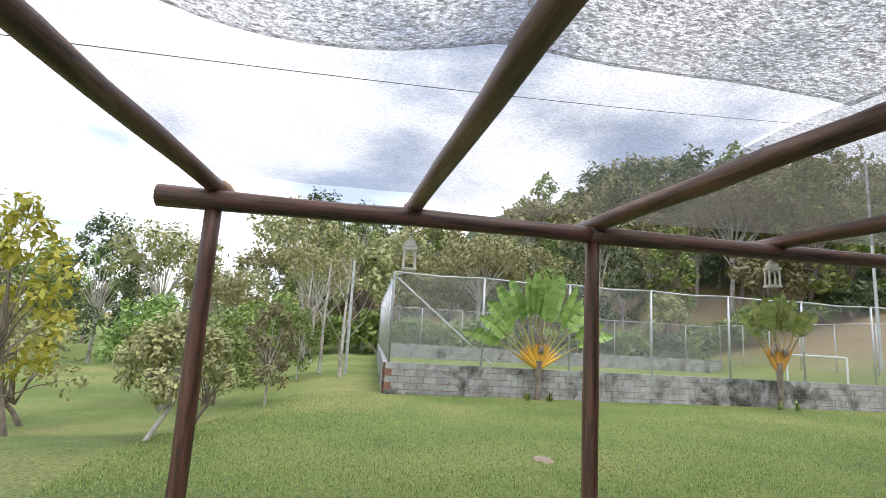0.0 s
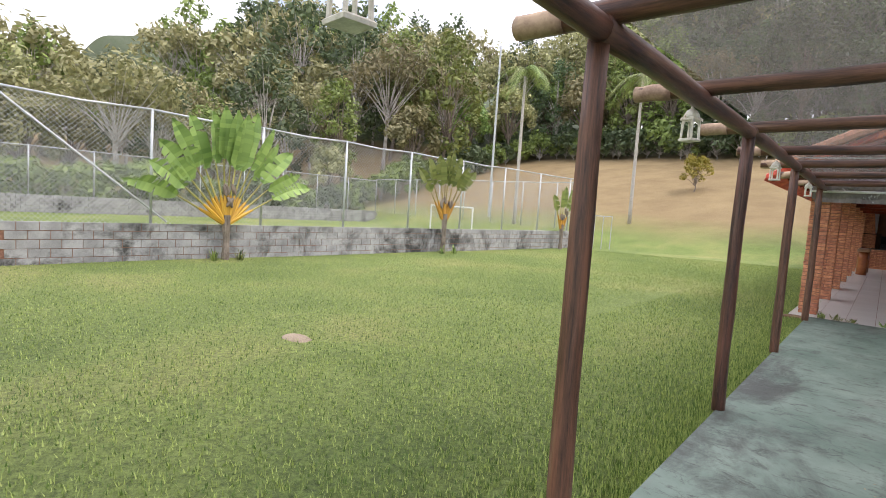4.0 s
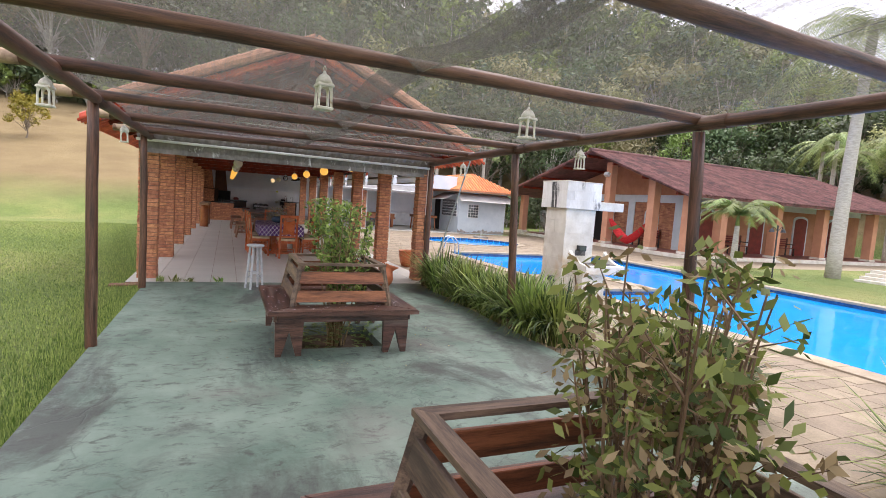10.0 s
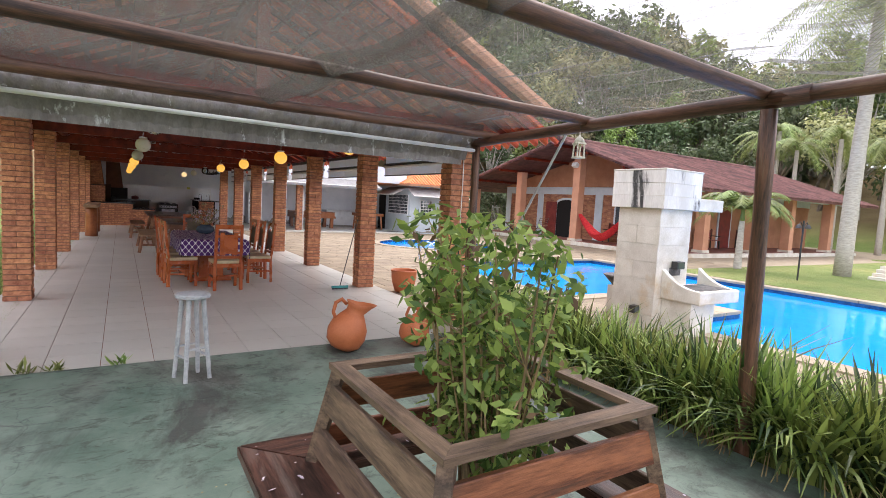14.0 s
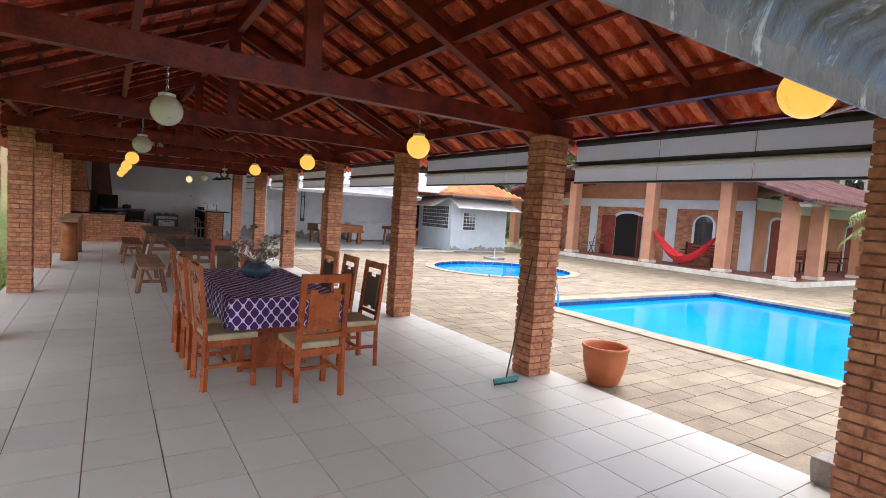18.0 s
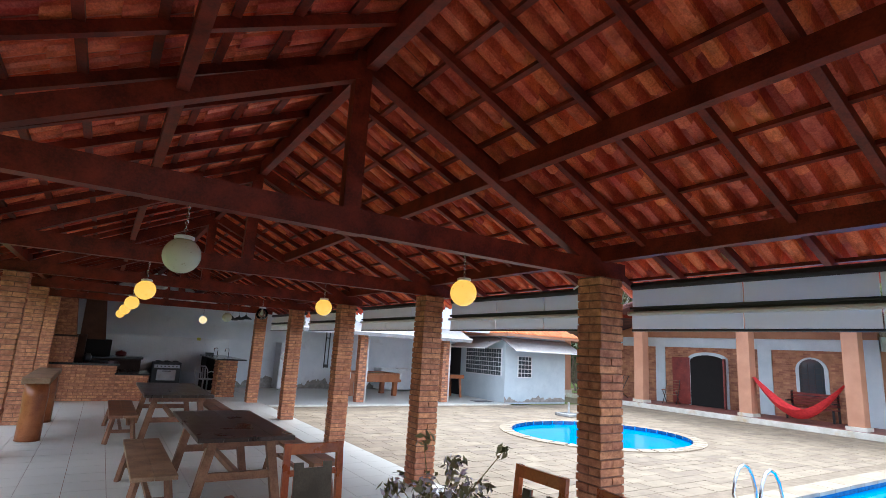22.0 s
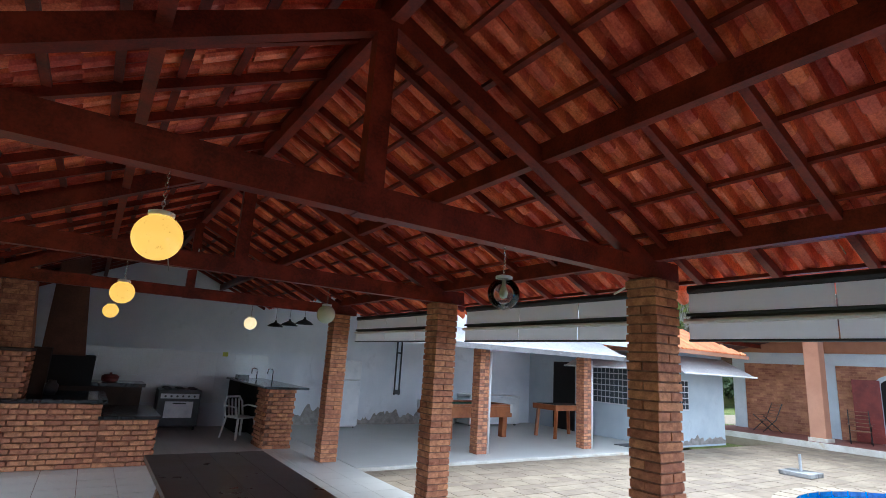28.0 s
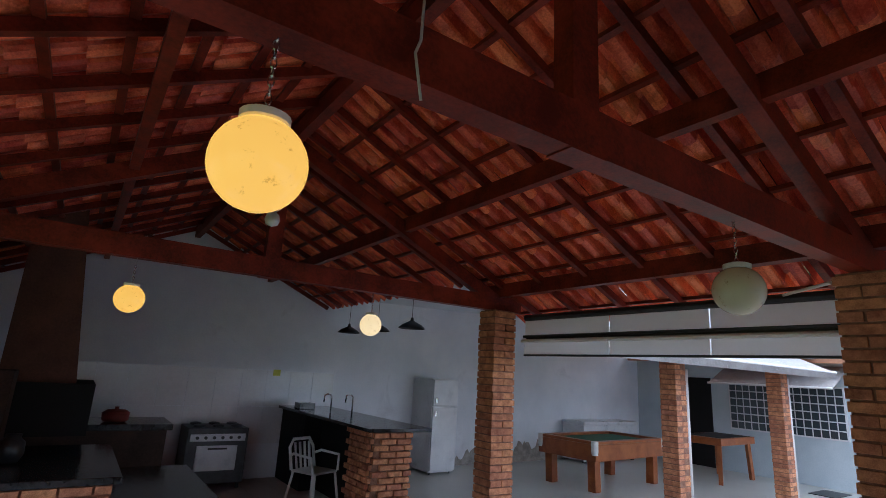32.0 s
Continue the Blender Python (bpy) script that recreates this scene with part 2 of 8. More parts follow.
M["table_wood"] = simple("dark_table_wood", (0.020, 0.011, 0.008), (0.062, 0.034, 0.023), 0.30, 3, 50, 0.12, stain_or_glint=(0.10, 0.066, 0.048), mark_at=(0.62, 0.78))
M["bench_brown"] = simple("brown_stained_wood", (0.14, 0.056, 0.028), (0.30, 0.14, 0.075), 0.5, 4, 60, 0.3, each=0.1)
M["bench_oldgrey"] = simple("grey_brown_plank", (0.20, 0.115, 0.062), (0.38, 0.24, 0.145), 0.6, 4, 60, 0.35)
M["wall_white"] = simple("white_plaster", (0.68, 0.715, 0.76), (0.80, 0.825, 0.86), 0.8, 1.2, 40, 0.15, stain_or_glint=(0.53, 0.54, 0.57), mark_at=(0.60, 0.82))
M["wall_blue"] = simple("cool_white_plaster", (0.50, 0.58, 0.63), (0.63, 0.70, 0.74), 0.8, 1.2, 40, 0.15, stain_or_glint=(0.44, 0.49, 0.52), mark_at=(0.60, 0.82))
M["wall_patch"] = simple("peeled_plaster", (0.24, 0.22, 0.20), (0.44, 0.40, 0.36), 0.95, 8, 60, 0.7)
M["stone_white"] = simple("stained_white_stone", (0.56, 0.52, 0.44), (0.74, 0.71, 0.64), 0.75, 3, 50, 0.35, stain_or_glint=(0.55, 0.38, 0.18), mark_scale=1.1, mark_at=(0.56, 0.74), each=0.05)
M["stone_mould"] = simple("white_stone_with_black_mould", (0.60, 0.58, 0.54), (0.80, 0.79, 0.76), 0.8, 3, 50, 0.35, stretch=(1, 1, 0.22), stain_or_glint=(0.05, 0.05, 0.048), mark_scale=3.2, mark_at=(0.53, 0.62), each=0.1)
M["stone_black"] = simple("mould_streaks", (0.04, 0.04, 0.04), (0.18, 0.17, 0.16), 0.9, 9, 40, 0.4)
M["salmon"] = simple("salmon_paint", (0.50, 0.24, 0.145), (0.62, 0.32, 0.20), 0.8, 1.5, 60, 0.12, stain_or_glint=(0.40, 0.20, 0.13), mark_at=(0.6, 0.8))
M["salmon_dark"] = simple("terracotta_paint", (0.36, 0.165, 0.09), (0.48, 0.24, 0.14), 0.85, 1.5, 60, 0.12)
M["maroon"] = simple("maroon_shutter", (0.13, 0.016, 0.012), (0.24, 0.036, 0.026), 0.5, 4, 60, 0.15)
M["floor_red"] = simple("red_cement_floor", (0.20, 0.07, 0.05), (0.32, 0.12, 0.09), 0.6, 2, 50, 0.15)
# One near-black colour paints the shade of openings; also the games table panel.
M["painted_dark"] = simple("painted_dark_interior", (0.004, 0.0035, 0.0035), (0.011, 0.009, 0.009), 0.9, 3, 40, 0.1)
M["granite"] = simple("black_granite", (0.008, 0.008, 0.009), (0.035, 0.035, 0.038), 0.16, 30, 250, 0.04)
M["white_metal"] = simple("white_enamel", (0.66, 0.67, 0.69), (0.78, 0.79, 0.80), 0.3, 3, 40, 0.03)
M["black_metal"] = simple("black_metal", (0.012, 0.012, 0.013), (0.04, 0.04, 0.042), 0.4, 6, 60, 0.08)
M["steel"] = simple("brushed_steel", (0.45, 0.46, 0.48), (0.66, 0.67, 0.69), 0.25, 6, 90, 0.05, metal=1.0)
M["galv"] = simple("galvanised_pipe", (0.44, 0.46, 0.47), (0.62, 0.64, 0.65), 0.5, 6, 60, 0.08, metal=0.4)
M["white_plastic"] = simple("white_plastic", (0.68, 0.68, 0.67), (0.80, 0.80, 0.78), 0.4, 5, 60, 0.03)
M["grey_paint"] = simple("grey_stool_paint", (0.32, 0.34, 0.36), (0.52, 0.53, 0.54), 0.6, 8, 60, 0.3, stain_or_glint=(0.18, 0.16, 0.15), mark_scale=5, mark_at=(0.58, 0.7))
M["terracotta"] = simple("terracotta_clay", (0.45, 0.125, 0.042), (0.55, 0.17, 0.066), 0.55, 5, 60, 0.2)
M["red_cloth"] = simple("red_hammock_cloth", (0.60, 0.02, 0.03), (0.82, 0.06, 0.06), 0.8, 12, 100, 0.3)
# Small pale streaks here are painted glints of the vinyl.
M["awning"] = simple("grey_awning_vinyl", (0.19, 0.18, 0.175), (0.30, 0.285, 0.28), 0.32, 3, 30, 0.5, stain_or_glint=(0.55, 0.55, 0.57), mark_scale=7, mark_at=(0.62, 0.72), distance=0.03)
M["blind"] = build_blind()
M["earth"] = simple("bare_soil", (0.07, 0.045, 0.028), (0.17, 0.115, 0.075), 0.95, 6, 60, 0.6)
M["bark"] = simple("tree_bark", (0.11, 0.085, 0.065), (0.30, 0.25, 0.20), 0.9, 8, 60, 0.6, stretch=(1, 1, 0.4))
M["bark_white"] = simple("pale_bark", (0.36, 0.33, 0.29), (0.60, 0.57, 0.52), 0.9, 8, 60, 0.5, stain_or_glint=(0.22, 0.19, 0.16))
M["palm_bark"] = simple("ringed_palm_bark", (0.34, 0.31, 0.27), (0.55, 0.51, 0.46), 0.9, 7, 60, 0.5, stretch=(1, 1, 5))
M["leaf"] = leafy("green_leaves", (0.078, 0.128, 0.030), (0.33, 0.44, 0.118))
M["leaf_dark"] = leafy("dark_forest_leaves", (0.034, 0.060, 0.027), (0.15, 0.205, 0.088))
M["leaf_olive"] = leafy("olive_leaves", (0.15, 0.16, 0.065), (0.44, 0.42, 0.20))
M["leaf_yellow"] = leafy("yellow_green_leaves", (0.22, 0.24, 0.02), (0.55, 0.52, 0.07))
M["frond"] = leafy("palm_fronds", (0.10, 0.15, 0.04), (0.32, 0.39, 0.13))
M["blade"] = leafy("strap_leaves", (0.026, 0.060, 0.013), (0.27, 0.35, 0.085), 0.8)
M["shrub_leaf"] = leafy("shrub_leaves", (0.06, 0.125, 0.025), (0.34, 0.44, 0.11), 0.75)
M["dry_leaf"] = leafy("dry_stems", (0.17, 0.115, 0.05), (0.44, 0.33, 0.17), 0.7)
M["grass"] = leafy("grass_blades", (0.075, 0.14, 0.022), (0.37, 0.44, 0.125), 0.8, 0.3)
M["palm_yellow"] = leafy("yellow_leaf_stalks", (0.42, 0.25, 0.02), (0.70, 0.45, 0.05), 0.6, 0.0)
M["trav_leaf"] = leafy("broad_banana_leaves", (0.055, 0.11, 0.022), (0.31, 0.39, 0.11), 0.30, 0.15)
M["flower"] = simple("white_and_purple_petals", (0.42, 0.34, 0.46), (0.75, 0.70, 0.76), 0.6, 20, 90, 0.1)
M["vase_blue"] = simple("blue_glazed_pot", (0.025, 0.05, 0.085), (0.06, 0.10, 0.15), 0.2, 8, 60, 0.15)
M["teal"] = simple("teal_plastic", (0.02, 0.20, 0.20), (0.05, 0.33, 0.32), 0.4, 8, 60, 0.05)
M["blue_plastic"] = simple("blue_plastic", (0.03, 0.28, 0.42), (0.06, 0.42, 0.58), 0.4, 8, 60, 0.05)
M["green_felt"] = simple("green_felt", (0.02, 0.09, 0.05), (0.04, 0.14, 0.08), 0.95, 8, 200, 0.1)
M["orange_wood"] = simple("orange_table_wood", (0.22, 0.058, 0.015), (0.38, 0.125, 0.038), 0.35, 4, 60, 0.1)
M["pewter"] = simple("cracked_white_lantern_paint", (0.58, 0.55, 0.46), (0.82, 0.79, 0.69), 0.6, 20, 120, 0.3, stain_or_glint=(0.34, 0.24, 0.12), mark_scale=14, mark_at=(0.56, 0.70))
M["block"] = simple("grey_concrete_block", (0.24, 0.24, 0.235), (0.42, 0.42, 0.41), 0.9, 2.2, 60, 0.5, stain_or_glint=(0.055, 0.055, 0.05), mark_scale=0.9, mark_at=(0.49, 0.64), each=0.12)
M["yellow_wall_tile"] = simple("white_glazed_tile", (0.68, 0.69, 0.70), (0.78, 0.79, 0.80), 0.12, 1.5, 30, 0.02)


def light_globe(name, colour, strength, base):
    m, n, l, b, out = mat(name, 0.15)
    v = coords(n, l)
    s = noise_tex(n, l, v, 26, 6, 0.75)
    dirt = ramp(n, l, s, [(0.60, (1, 1, 1)), (0.72, (0.45, 0.33, 0.2))])
    l.new(mixc(n, l, 1.0, dirt, base, "MULTIPLY"), b.inputs["Base Color"])
    if strength:
        l.new(mixc(n, l, 1.0, dirt, colour, "MULTIPLY"), b.inputs["Emission Color"])
        b.inputs["Emission Strength"].default_value = strength
    return m


M["stalk"] = leafy("yellow_green_stalks", (0.22, 0.20, 0.05), (0.46, 0.42, 0.12), 0.6, 0.0)
M["chimney_paint"] = simple("brown_chimney_paint", (0.085, 0.032, 0.018), (0.155, 0.066, 0.038), 0.8, 3, 50, 0.3)
M["globe_on"] = light_globe("lit_amber_globe", (1.0, 0.52, 0.085), 0.40, (0.45, 0.30, 0.09))
M["globe_white"] = light_globe("lit_pale_globe", (1.0, 0.72, 0.36), 0.40, (0.5, 0.42, 0.3))
M["globe_off"] = light_globe("unlit_cream_globe", (0, 0, 0), 0, (0.62, 0.60, 0.45))


def build_clear():
    """Thin blown glass: clear, with a glossy rim."""
    m, n, l, b, out = mat("clear_glass", 0.03)
    n.remove(b)
    tr, gl, mx, fr = n.new("ShaderNodeBsdfTransparent"), n.new("ShaderNodeBsdfGlossy"), n.new("ShaderNodeMixShader"), n.new("ShaderNodeFresnel")
    tr.inputs["Color"].default_value = (0.90, 0.92, 0.90, 1)
    gl.inputs["Roughness"].default_value = 0.04
    fr.inputs["IOR"].default_value = 1.6
    l.new(fr.outputs["Fac"], mx.inputs["Fac"])
    l.new(tr.outputs["BSDF"], mx.inputs[1])
    l.new(gl.outputs["BSDF"], mx.inputs[2])
    l.new(mx.outputs["Shader"], out.inputs["Surface"])
    return m


def build_pane():
    m, n, l, b, out = mat("window_glass", 0.05)
    b.inputs["Base Color"].default_value = (0.05, 0.065, 0.075, 1)
    b.inputs["Specular IOR Level"].default_value = 0.9
    v = coords(n, l, (1, 1, 1), True)
    bumped(n, l, b, noise_tex(n, l, v, 1.5, 2), 0.05, 0.02)
    return m


def build_water():
    m, n, l, b, out = mat("pool_water", 0.06)
    v = coords(n, l, (1, 1, 1), True)
    c = ramp(n, l, noise_tex(n, l, v, 0.25, 3), [(0.3, (0.0, 0.27, 0.80)), (0.7, (0.0, 0.35, 0.92))])
    l.new(c, b.inputs["Base Color"])
    b.inputs["IOR"].default_value = 1.33
    b.inputs["Specular IOR Level"].default_value = 0.3
    bumped(n, l, b, noise_tex(n, l, v, 2.2, 4, 0.55, 0.3), 0.10, 0.06)
    return m


def build_net(name, cover, contrast, grain, tone, streak=0.0):
    """Woven shade net: thin dark threads with small holes; cover is the closed share."""
    m, n, l, b, out = mat(name, 0.75)
    v = coords(n, l, (1, 1, 1), True)
    threads = noise_tex(n, l, coords(n, l, (grain, grain * 0.45, 1), True), 1.0, 3, 0.8)
    wear = noise_tex(n, l, v, 0.9, 6, 0.65)
    a = mathn(n, l, "ADD", mathn(n, l, "MULTIPLY", mathn(n, l, "SUBTRACT", threads, 0.5), contrast), mathn(n, l, "MULTIPLY", mathn(n, l, "SUBTRACT", wear, 0.5), 0.35))
    if streak:
        lines = noise_tex(n, l, coords(n, l, (26.0, 0.7, 1), True), 1.0, 4, 0.75, 0.6)
        a = mathn(n, l, "ADD", a, mathn(n, l, "MULTIPLY", mathn(n, l, "SUBTRACT", lines, 0.5), streak * 2))
    a = mathn(n, l, "ADD", a, cover)
    clamp = n.new("ShaderNodeClamp")
    clamp.inputs["Max"].default_value = 0.97
    l.new(a, clamp.inputs["Value"])
    tint = ramp(n, l, noise_tex(n, l, v, 1.1, 6), [(0.35, tuple(0.5 * c for c in tone)), (0.65, tone)])
    algae = ramp(n, l, noise_tex(n, l, coords(n, l, (0.8, 1.3, 1), True), 1.0, 5, 0.55), [(0.52, (0, 0, 0)), (0.66, (0.75, 0.75, 0.75))])
    l.new(mixc(n, l, algae, tint, (0.20, 0.19, 0.045)), b.inputs["Base Color"])
    tr = n.new("ShaderNodeBsdfTransparent")
    mx = n.new("ShaderNodeMixShader")
    l.new(clamp.outputs["Result"], mx.inputs["Fac"])
    l.new(tr.outputs["BSDF"], mx.inputs[1])
    tl = n.new("ShaderNodeBsdfTranslucent")
    tl.inputs["Color"].default_value = (0.17, 0.16, 0.14, 1)
    m2 = n.new("ShaderNodeMixShader")
    m2.inputs["Fac"].default_value = 0.45
    l.new(b.outputs["BSDF"], m2.inputs[1])
    l.new(tl.outputs["BSDF"], m2.inputs[2])
    l.new(m2.outputs["Shader"], mx.inputs[2])
    l.new(mx.outputs["Shader"], out.inputs["Surface"])
    return m


def build_green_floor():
    m, n, l, b, out = mat("green_painted_concrete", 0.6)
    v = coords(n, l, (1, 1, 1), True)
    base = ramp(n, l, noise_tex(n, l, v, 1.1, 7, 0.65), [(0.35, (0.098, 0.155, 0.12)), (0.65, (0.21, 0.275, 0.225))])
    dirt = noise_tex(n, l, coords(n, l, (1.0, 0.55, 1), True), 0.85, 9, 0.72, 0.6)
    c = mixc(n, l, ramp(n, l, dirt, [(0.50, (0, 0, 0)), (0.61, (0.82, 0.82, 0.82))]), base, (0.050, 0.050, 0.047))
    speck = noise_tex(n, l, coords(n, l, (1.0, 1.8, 1), True), 5.0, 9, 0.78, 0.8)
    c = mixc(n, l, ramp(n, l, speck, [(0.52, (0, 0, 0)), (0.64, (0.85, 0.85, 0.85))]), c, (0.050, 0.053, 0.048))
    rose = noise_tex(n, l, v, 0.6, 6, 0.6)
    c = mixc(n, l, ramp(n, l, rose, [(0.55, (0, 0, 0)), (0.75, (0.6, 0.6, 0.6))]), c, (0.20, 0.165, 0.155))
    vor = n.new("ShaderNodeTexVoronoi")
    vor.feature = "DISTANCE_TO_EDGE"
    vor.inputs["Scale"].default_value = 0.55
    warp = n.new("ShaderNodeVectorMath")
    nz = n.new("ShaderNodeTexNoise")
    nz.inputs["Scale"].default_value, nz.inputs["Detail"].default_value = 1.6, 6
    l.new(v, nz.inputs["Vector"])
    l.new(v, warp.inputs[0])
    l.new(nz.outputs["Color"], warp.inputs[1])
    l.new(warp.outputs["Vector"], vor.inputs["Vector"])
    crack = ramp(n, l, vor.outputs["Distance"], [(0.0, (1, 1, 1)), (0.007, (0, 0, 0))])
    c = mixc(n, l, mathn(n, l, "MULTIPLY", crack, 0.3), c, (0.06, 0.065, 0.06))
    l.new(c, b.inputs["Base Color"])
    bumped(n, l, b, mathn(n, l, "ADD", noise_tex(n, l, v, 40, 5, 0.7), mathn(n, l, "MULTIPLY", crack, -1.5)), 0.25, 0.008)
    return m


def build_lawn():
    """Mown lawn that turns to dry brown grass up the slope and leaf litter under the forest."""
    m, n, l, b, out = mat("lawn", 0.9)
    v = coords(n, l, (1, 1, 1), True)
    g = ramp(n, l, noise_tex(n, l, v, 0.22, 6, 0.62), [(0.32, (0.12, 0.18, 0.04)), (0.50, (0.20, 0.265, 0.07)), (0.68, (0.33, 0.33, 0.12))])
    fine = noise_tex(n, l, v, 22, 8, 0.82)
    g = mixc(n, l, 0.75, g, ramp(n, l, fine, [(0.36, (0.18, 0.21, 0.15)), (0.62, (1.6, 1.56, 1.45))]), "MULTIPLY")
    dry = ramp(n, l, noise_tex(n, l, v, 0.35, 6, 0.6), [(0.35, (0.235, 0.165, 0.075)), (0.7, (0.325, 0.24, 0.115))])
    sep = n.new("ShaderNodeSeparateXYZ")
    l.new(v, sep.inputs["Vector"])
    up = mathn(n, l, "ADD", sep.outputs["Z"], mathn(n, l, "MULTIPLY", mathn(n, l, "SUBTRACT", noise_tex(n, l, v, 0.12, 5), 0.5), 2.0))
    c = mixc(n, l, ramp(n, l, mathn(n, l, "MULTIPLY", up, 0.2), [(0.06, (0, 0, 0)), (0.40, (1, 1, 1))]), g, dry)
    c = mixc(n, l, ramp(n, l, mathn(n, l, "MULTIPLY", up, 0.05), [(0.42, (0, 0, 0)), (0.5, (1, 1, 1))]), c, (0.055, 0.075, 0.028))
    l.new(c, b.inputs["Base Color"])
    bumped(n, l, b, fine, 1.0, 0.06)
    return m


def build_floor_tile():
    m, n, l, b, out = mat("pale_porcelain_tile", 0.22)
    v = coords(n, l, (1, 1, 1), True)
    c = ramp(n, l, noise_tex(n, l, v, 0.8, 6), [(0.3, (0.51, 0.50, 0.455)), (0.7, (0.58, 0.57, 0.525))])
    o = n.new("ShaderNodeObjectInfo")
    h = n.new("ShaderNodeHueSaturation")
    l.new(mathn(n, l, "ADD", 0.96, mathn(n, l, "MULTIPLY", o.outputs["Random"], 0.08)), h.inputs["Value"])
    l.new(c, h.inputs["Color"])
    l.new(h.outputs["Color"], b.inputs["Base Color"])
    r = n.new("ShaderNodeMapRange")
    r.inputs["To Min"].default_value, r.inputs["To Max"].default_value = 0.28, 0.42
    l.new(noise_tex(n, l, v, 1.7, 7, 0.7), r.inputs["Value"])
    l.new(r.outputs["Result"], b.inputs["Roughness"])
    bumped(n, l, b, noise_tex(n, l, v, 3, 2), 0.03, 0.02)
    return m


def build_cloth():
    """Purple cloth with a white ogee lattice."""
    m, n, l, b, out = mat("purple_lattice_cloth", 0.85)
    t = n.new("ShaderNodeTexCoord")
    sep = n.new("ShaderNodeSeparateXYZ")
    l.new(t.outputs["UV"], sep.inputs["Vector"])
    u = mathn(n, l, "MULTIPLY", sep.outputs["X"], 2 * math.pi / 0.098)
    w = mathn(n, l, "MULTIPLY", sep.outputs["Y"], 2 * math.pi / 0.124)
    s = mathn(n, l, "ADD", mathn(n, l, "COSINE", u), mathn(n, l, "COSINE", w))
    line = mathn(n, l, "ABSOLUTE", s)
    c = ramp(n, l, line, [(0.0, (0.72, 0.69, 0.74)), (0.26, (0.70, 0.66, 0.72)), (0.36, (0.075, 0.018, 0.15))])
    l.new(c, b.inputs["Base Color"])
    bumped(n, l, b, noise_tex(n, l, t.outputs["UV"], 300, 2), 0.15, 0.002)
    return m


M["clear"], M["pane"], M["water"] = build_clear(), build_pane(), build_water()
M["net_mid"] = build_net("fine_brown_grey_shade_net", 0.60, 1.3, 150.0, (0.15, 0.145, 0.14), 0.18)
M["net_grain"] = build_net("grainy_shade_net", 0.68, 2.5, 120.0, (0.115, 0.12, 0.14))
M["net_sheer"] = build_net("sheer_shade_net", 0.48, 1.1, 160.0, (0.18, 0.17, 0.145), 0.55)
M["net_clear"] = build_net("thin_clear_shade_net", 0.42, 0.9, 200.0, (0.17, 0.19, 0.23))
# Brown made darker so that the colour carries the kitchen corner's dimness.
M["oven_brown"] = simple("shaded_brown_plaster", (0.016, 0.009, 0.006), (0.070, 0.036, 0.023), 0.85, 3, 50, 0.3)
M["green_floor"], M["lawn"], M["floor_tile"], M["cloth"] = build_green_floor(), build_lawn(), build_floor_tile(), build_cloth()
M["paver"] = simple("sandstone_paver", (0.22, 0.168, 0.11), (0.335, 0.265, 0.185), 0.75, 2.5, 40, 0.35, each=0.13, stain_or_glint=(0.19, 0.15, 0.11), mark_scale=1.1, mark_at=(0.56, 0.76))
M["paver_joint"] = simple("paver_joint", (0.19, 0.145, 0.095), (0.30, 0.235, 0.165), 0.9, 6, 60, 0.3)
M["coping"] = simple("pool_coping_stone", (0.30, 0.235, 0.155), (0.42, 0.345, 0.25), 0.75, 3, 40, 0.3, each=0.1)
M["pool_tile"] = simple("dark_blue_pool_tile", (0.012, 0.05, 0.13), (0.03, 0.12, 0.27), 0.2, 9, 40, 0.1, each=0.2)


# ==== builders ====
def thing(name, label, category, group="", at=(0, 0, 0), rz=0.0, kind=""):
    e = new(name)
    e.matrix_world = pose(*at, 0, 0, rz)
    return tagged(e, label, category, group, kind)


def mesh_of(name, bm):
    me = bpy.data.meshes.new(name)
    bm.to_mesh(me)
    bm.free()
    return me


def part(name, bm, material, parent=None, label="", smooth=False, m=None):
    me = bm if isinstance(bm, bpy.types.Mesh) else mesh_of(name, bm)
    if not me.materials:
        me.materials.append(M[material])
    if smooth:
        me.polygons.foreach_set("use_smooth", [True] * len(me.polygons))
    ob = new(name, me)
    if parent:
        ob.parent = parent
    if m is not None:
        ob.matrix_basis = m
    if label:
        ob["label"] = label
    return ob


def solid(name, bm, material, label, category, kind="", group="", smooth=False):
    return tagged(part(name, bm, material, smooth=smooth), label, category, group, kind)


def box(bm, x0, x1, y0, y1, z0, z1, bevel=0.0, m=None):
    vs = [bm.verts.new((x, y, z)) for x in (x0, x1) for y in (y0, y1) for z in (z0, z1)]
    fs = [bm.faces.new([vs[i] for i in f]) for f in ((0, 1, 3, 2), (4, 6, 7, 5), (0, 4, 5, 1), (2, 3, 7, 6), (0, 2, 6, 4), (1, 5, 7, 3))]
    if m is not None:
        bmesh.ops.transform(bm, matrix=m, verts=vs)
    if bevel:
        es = list({e for f in fs for e in f.edges})
        bmesh.ops.bevel(bm, geom=es, offset=bevel, segments=2, profile=0.6, affect="EDGES", clamp_overlap=True)
    return bm


def B(x0, x1, y0, y1, z0, z1, bevel=0.0, m=None):
    return box(bmesh.new(), x0, x1, y0, y1, z0, z1, bevel, m)


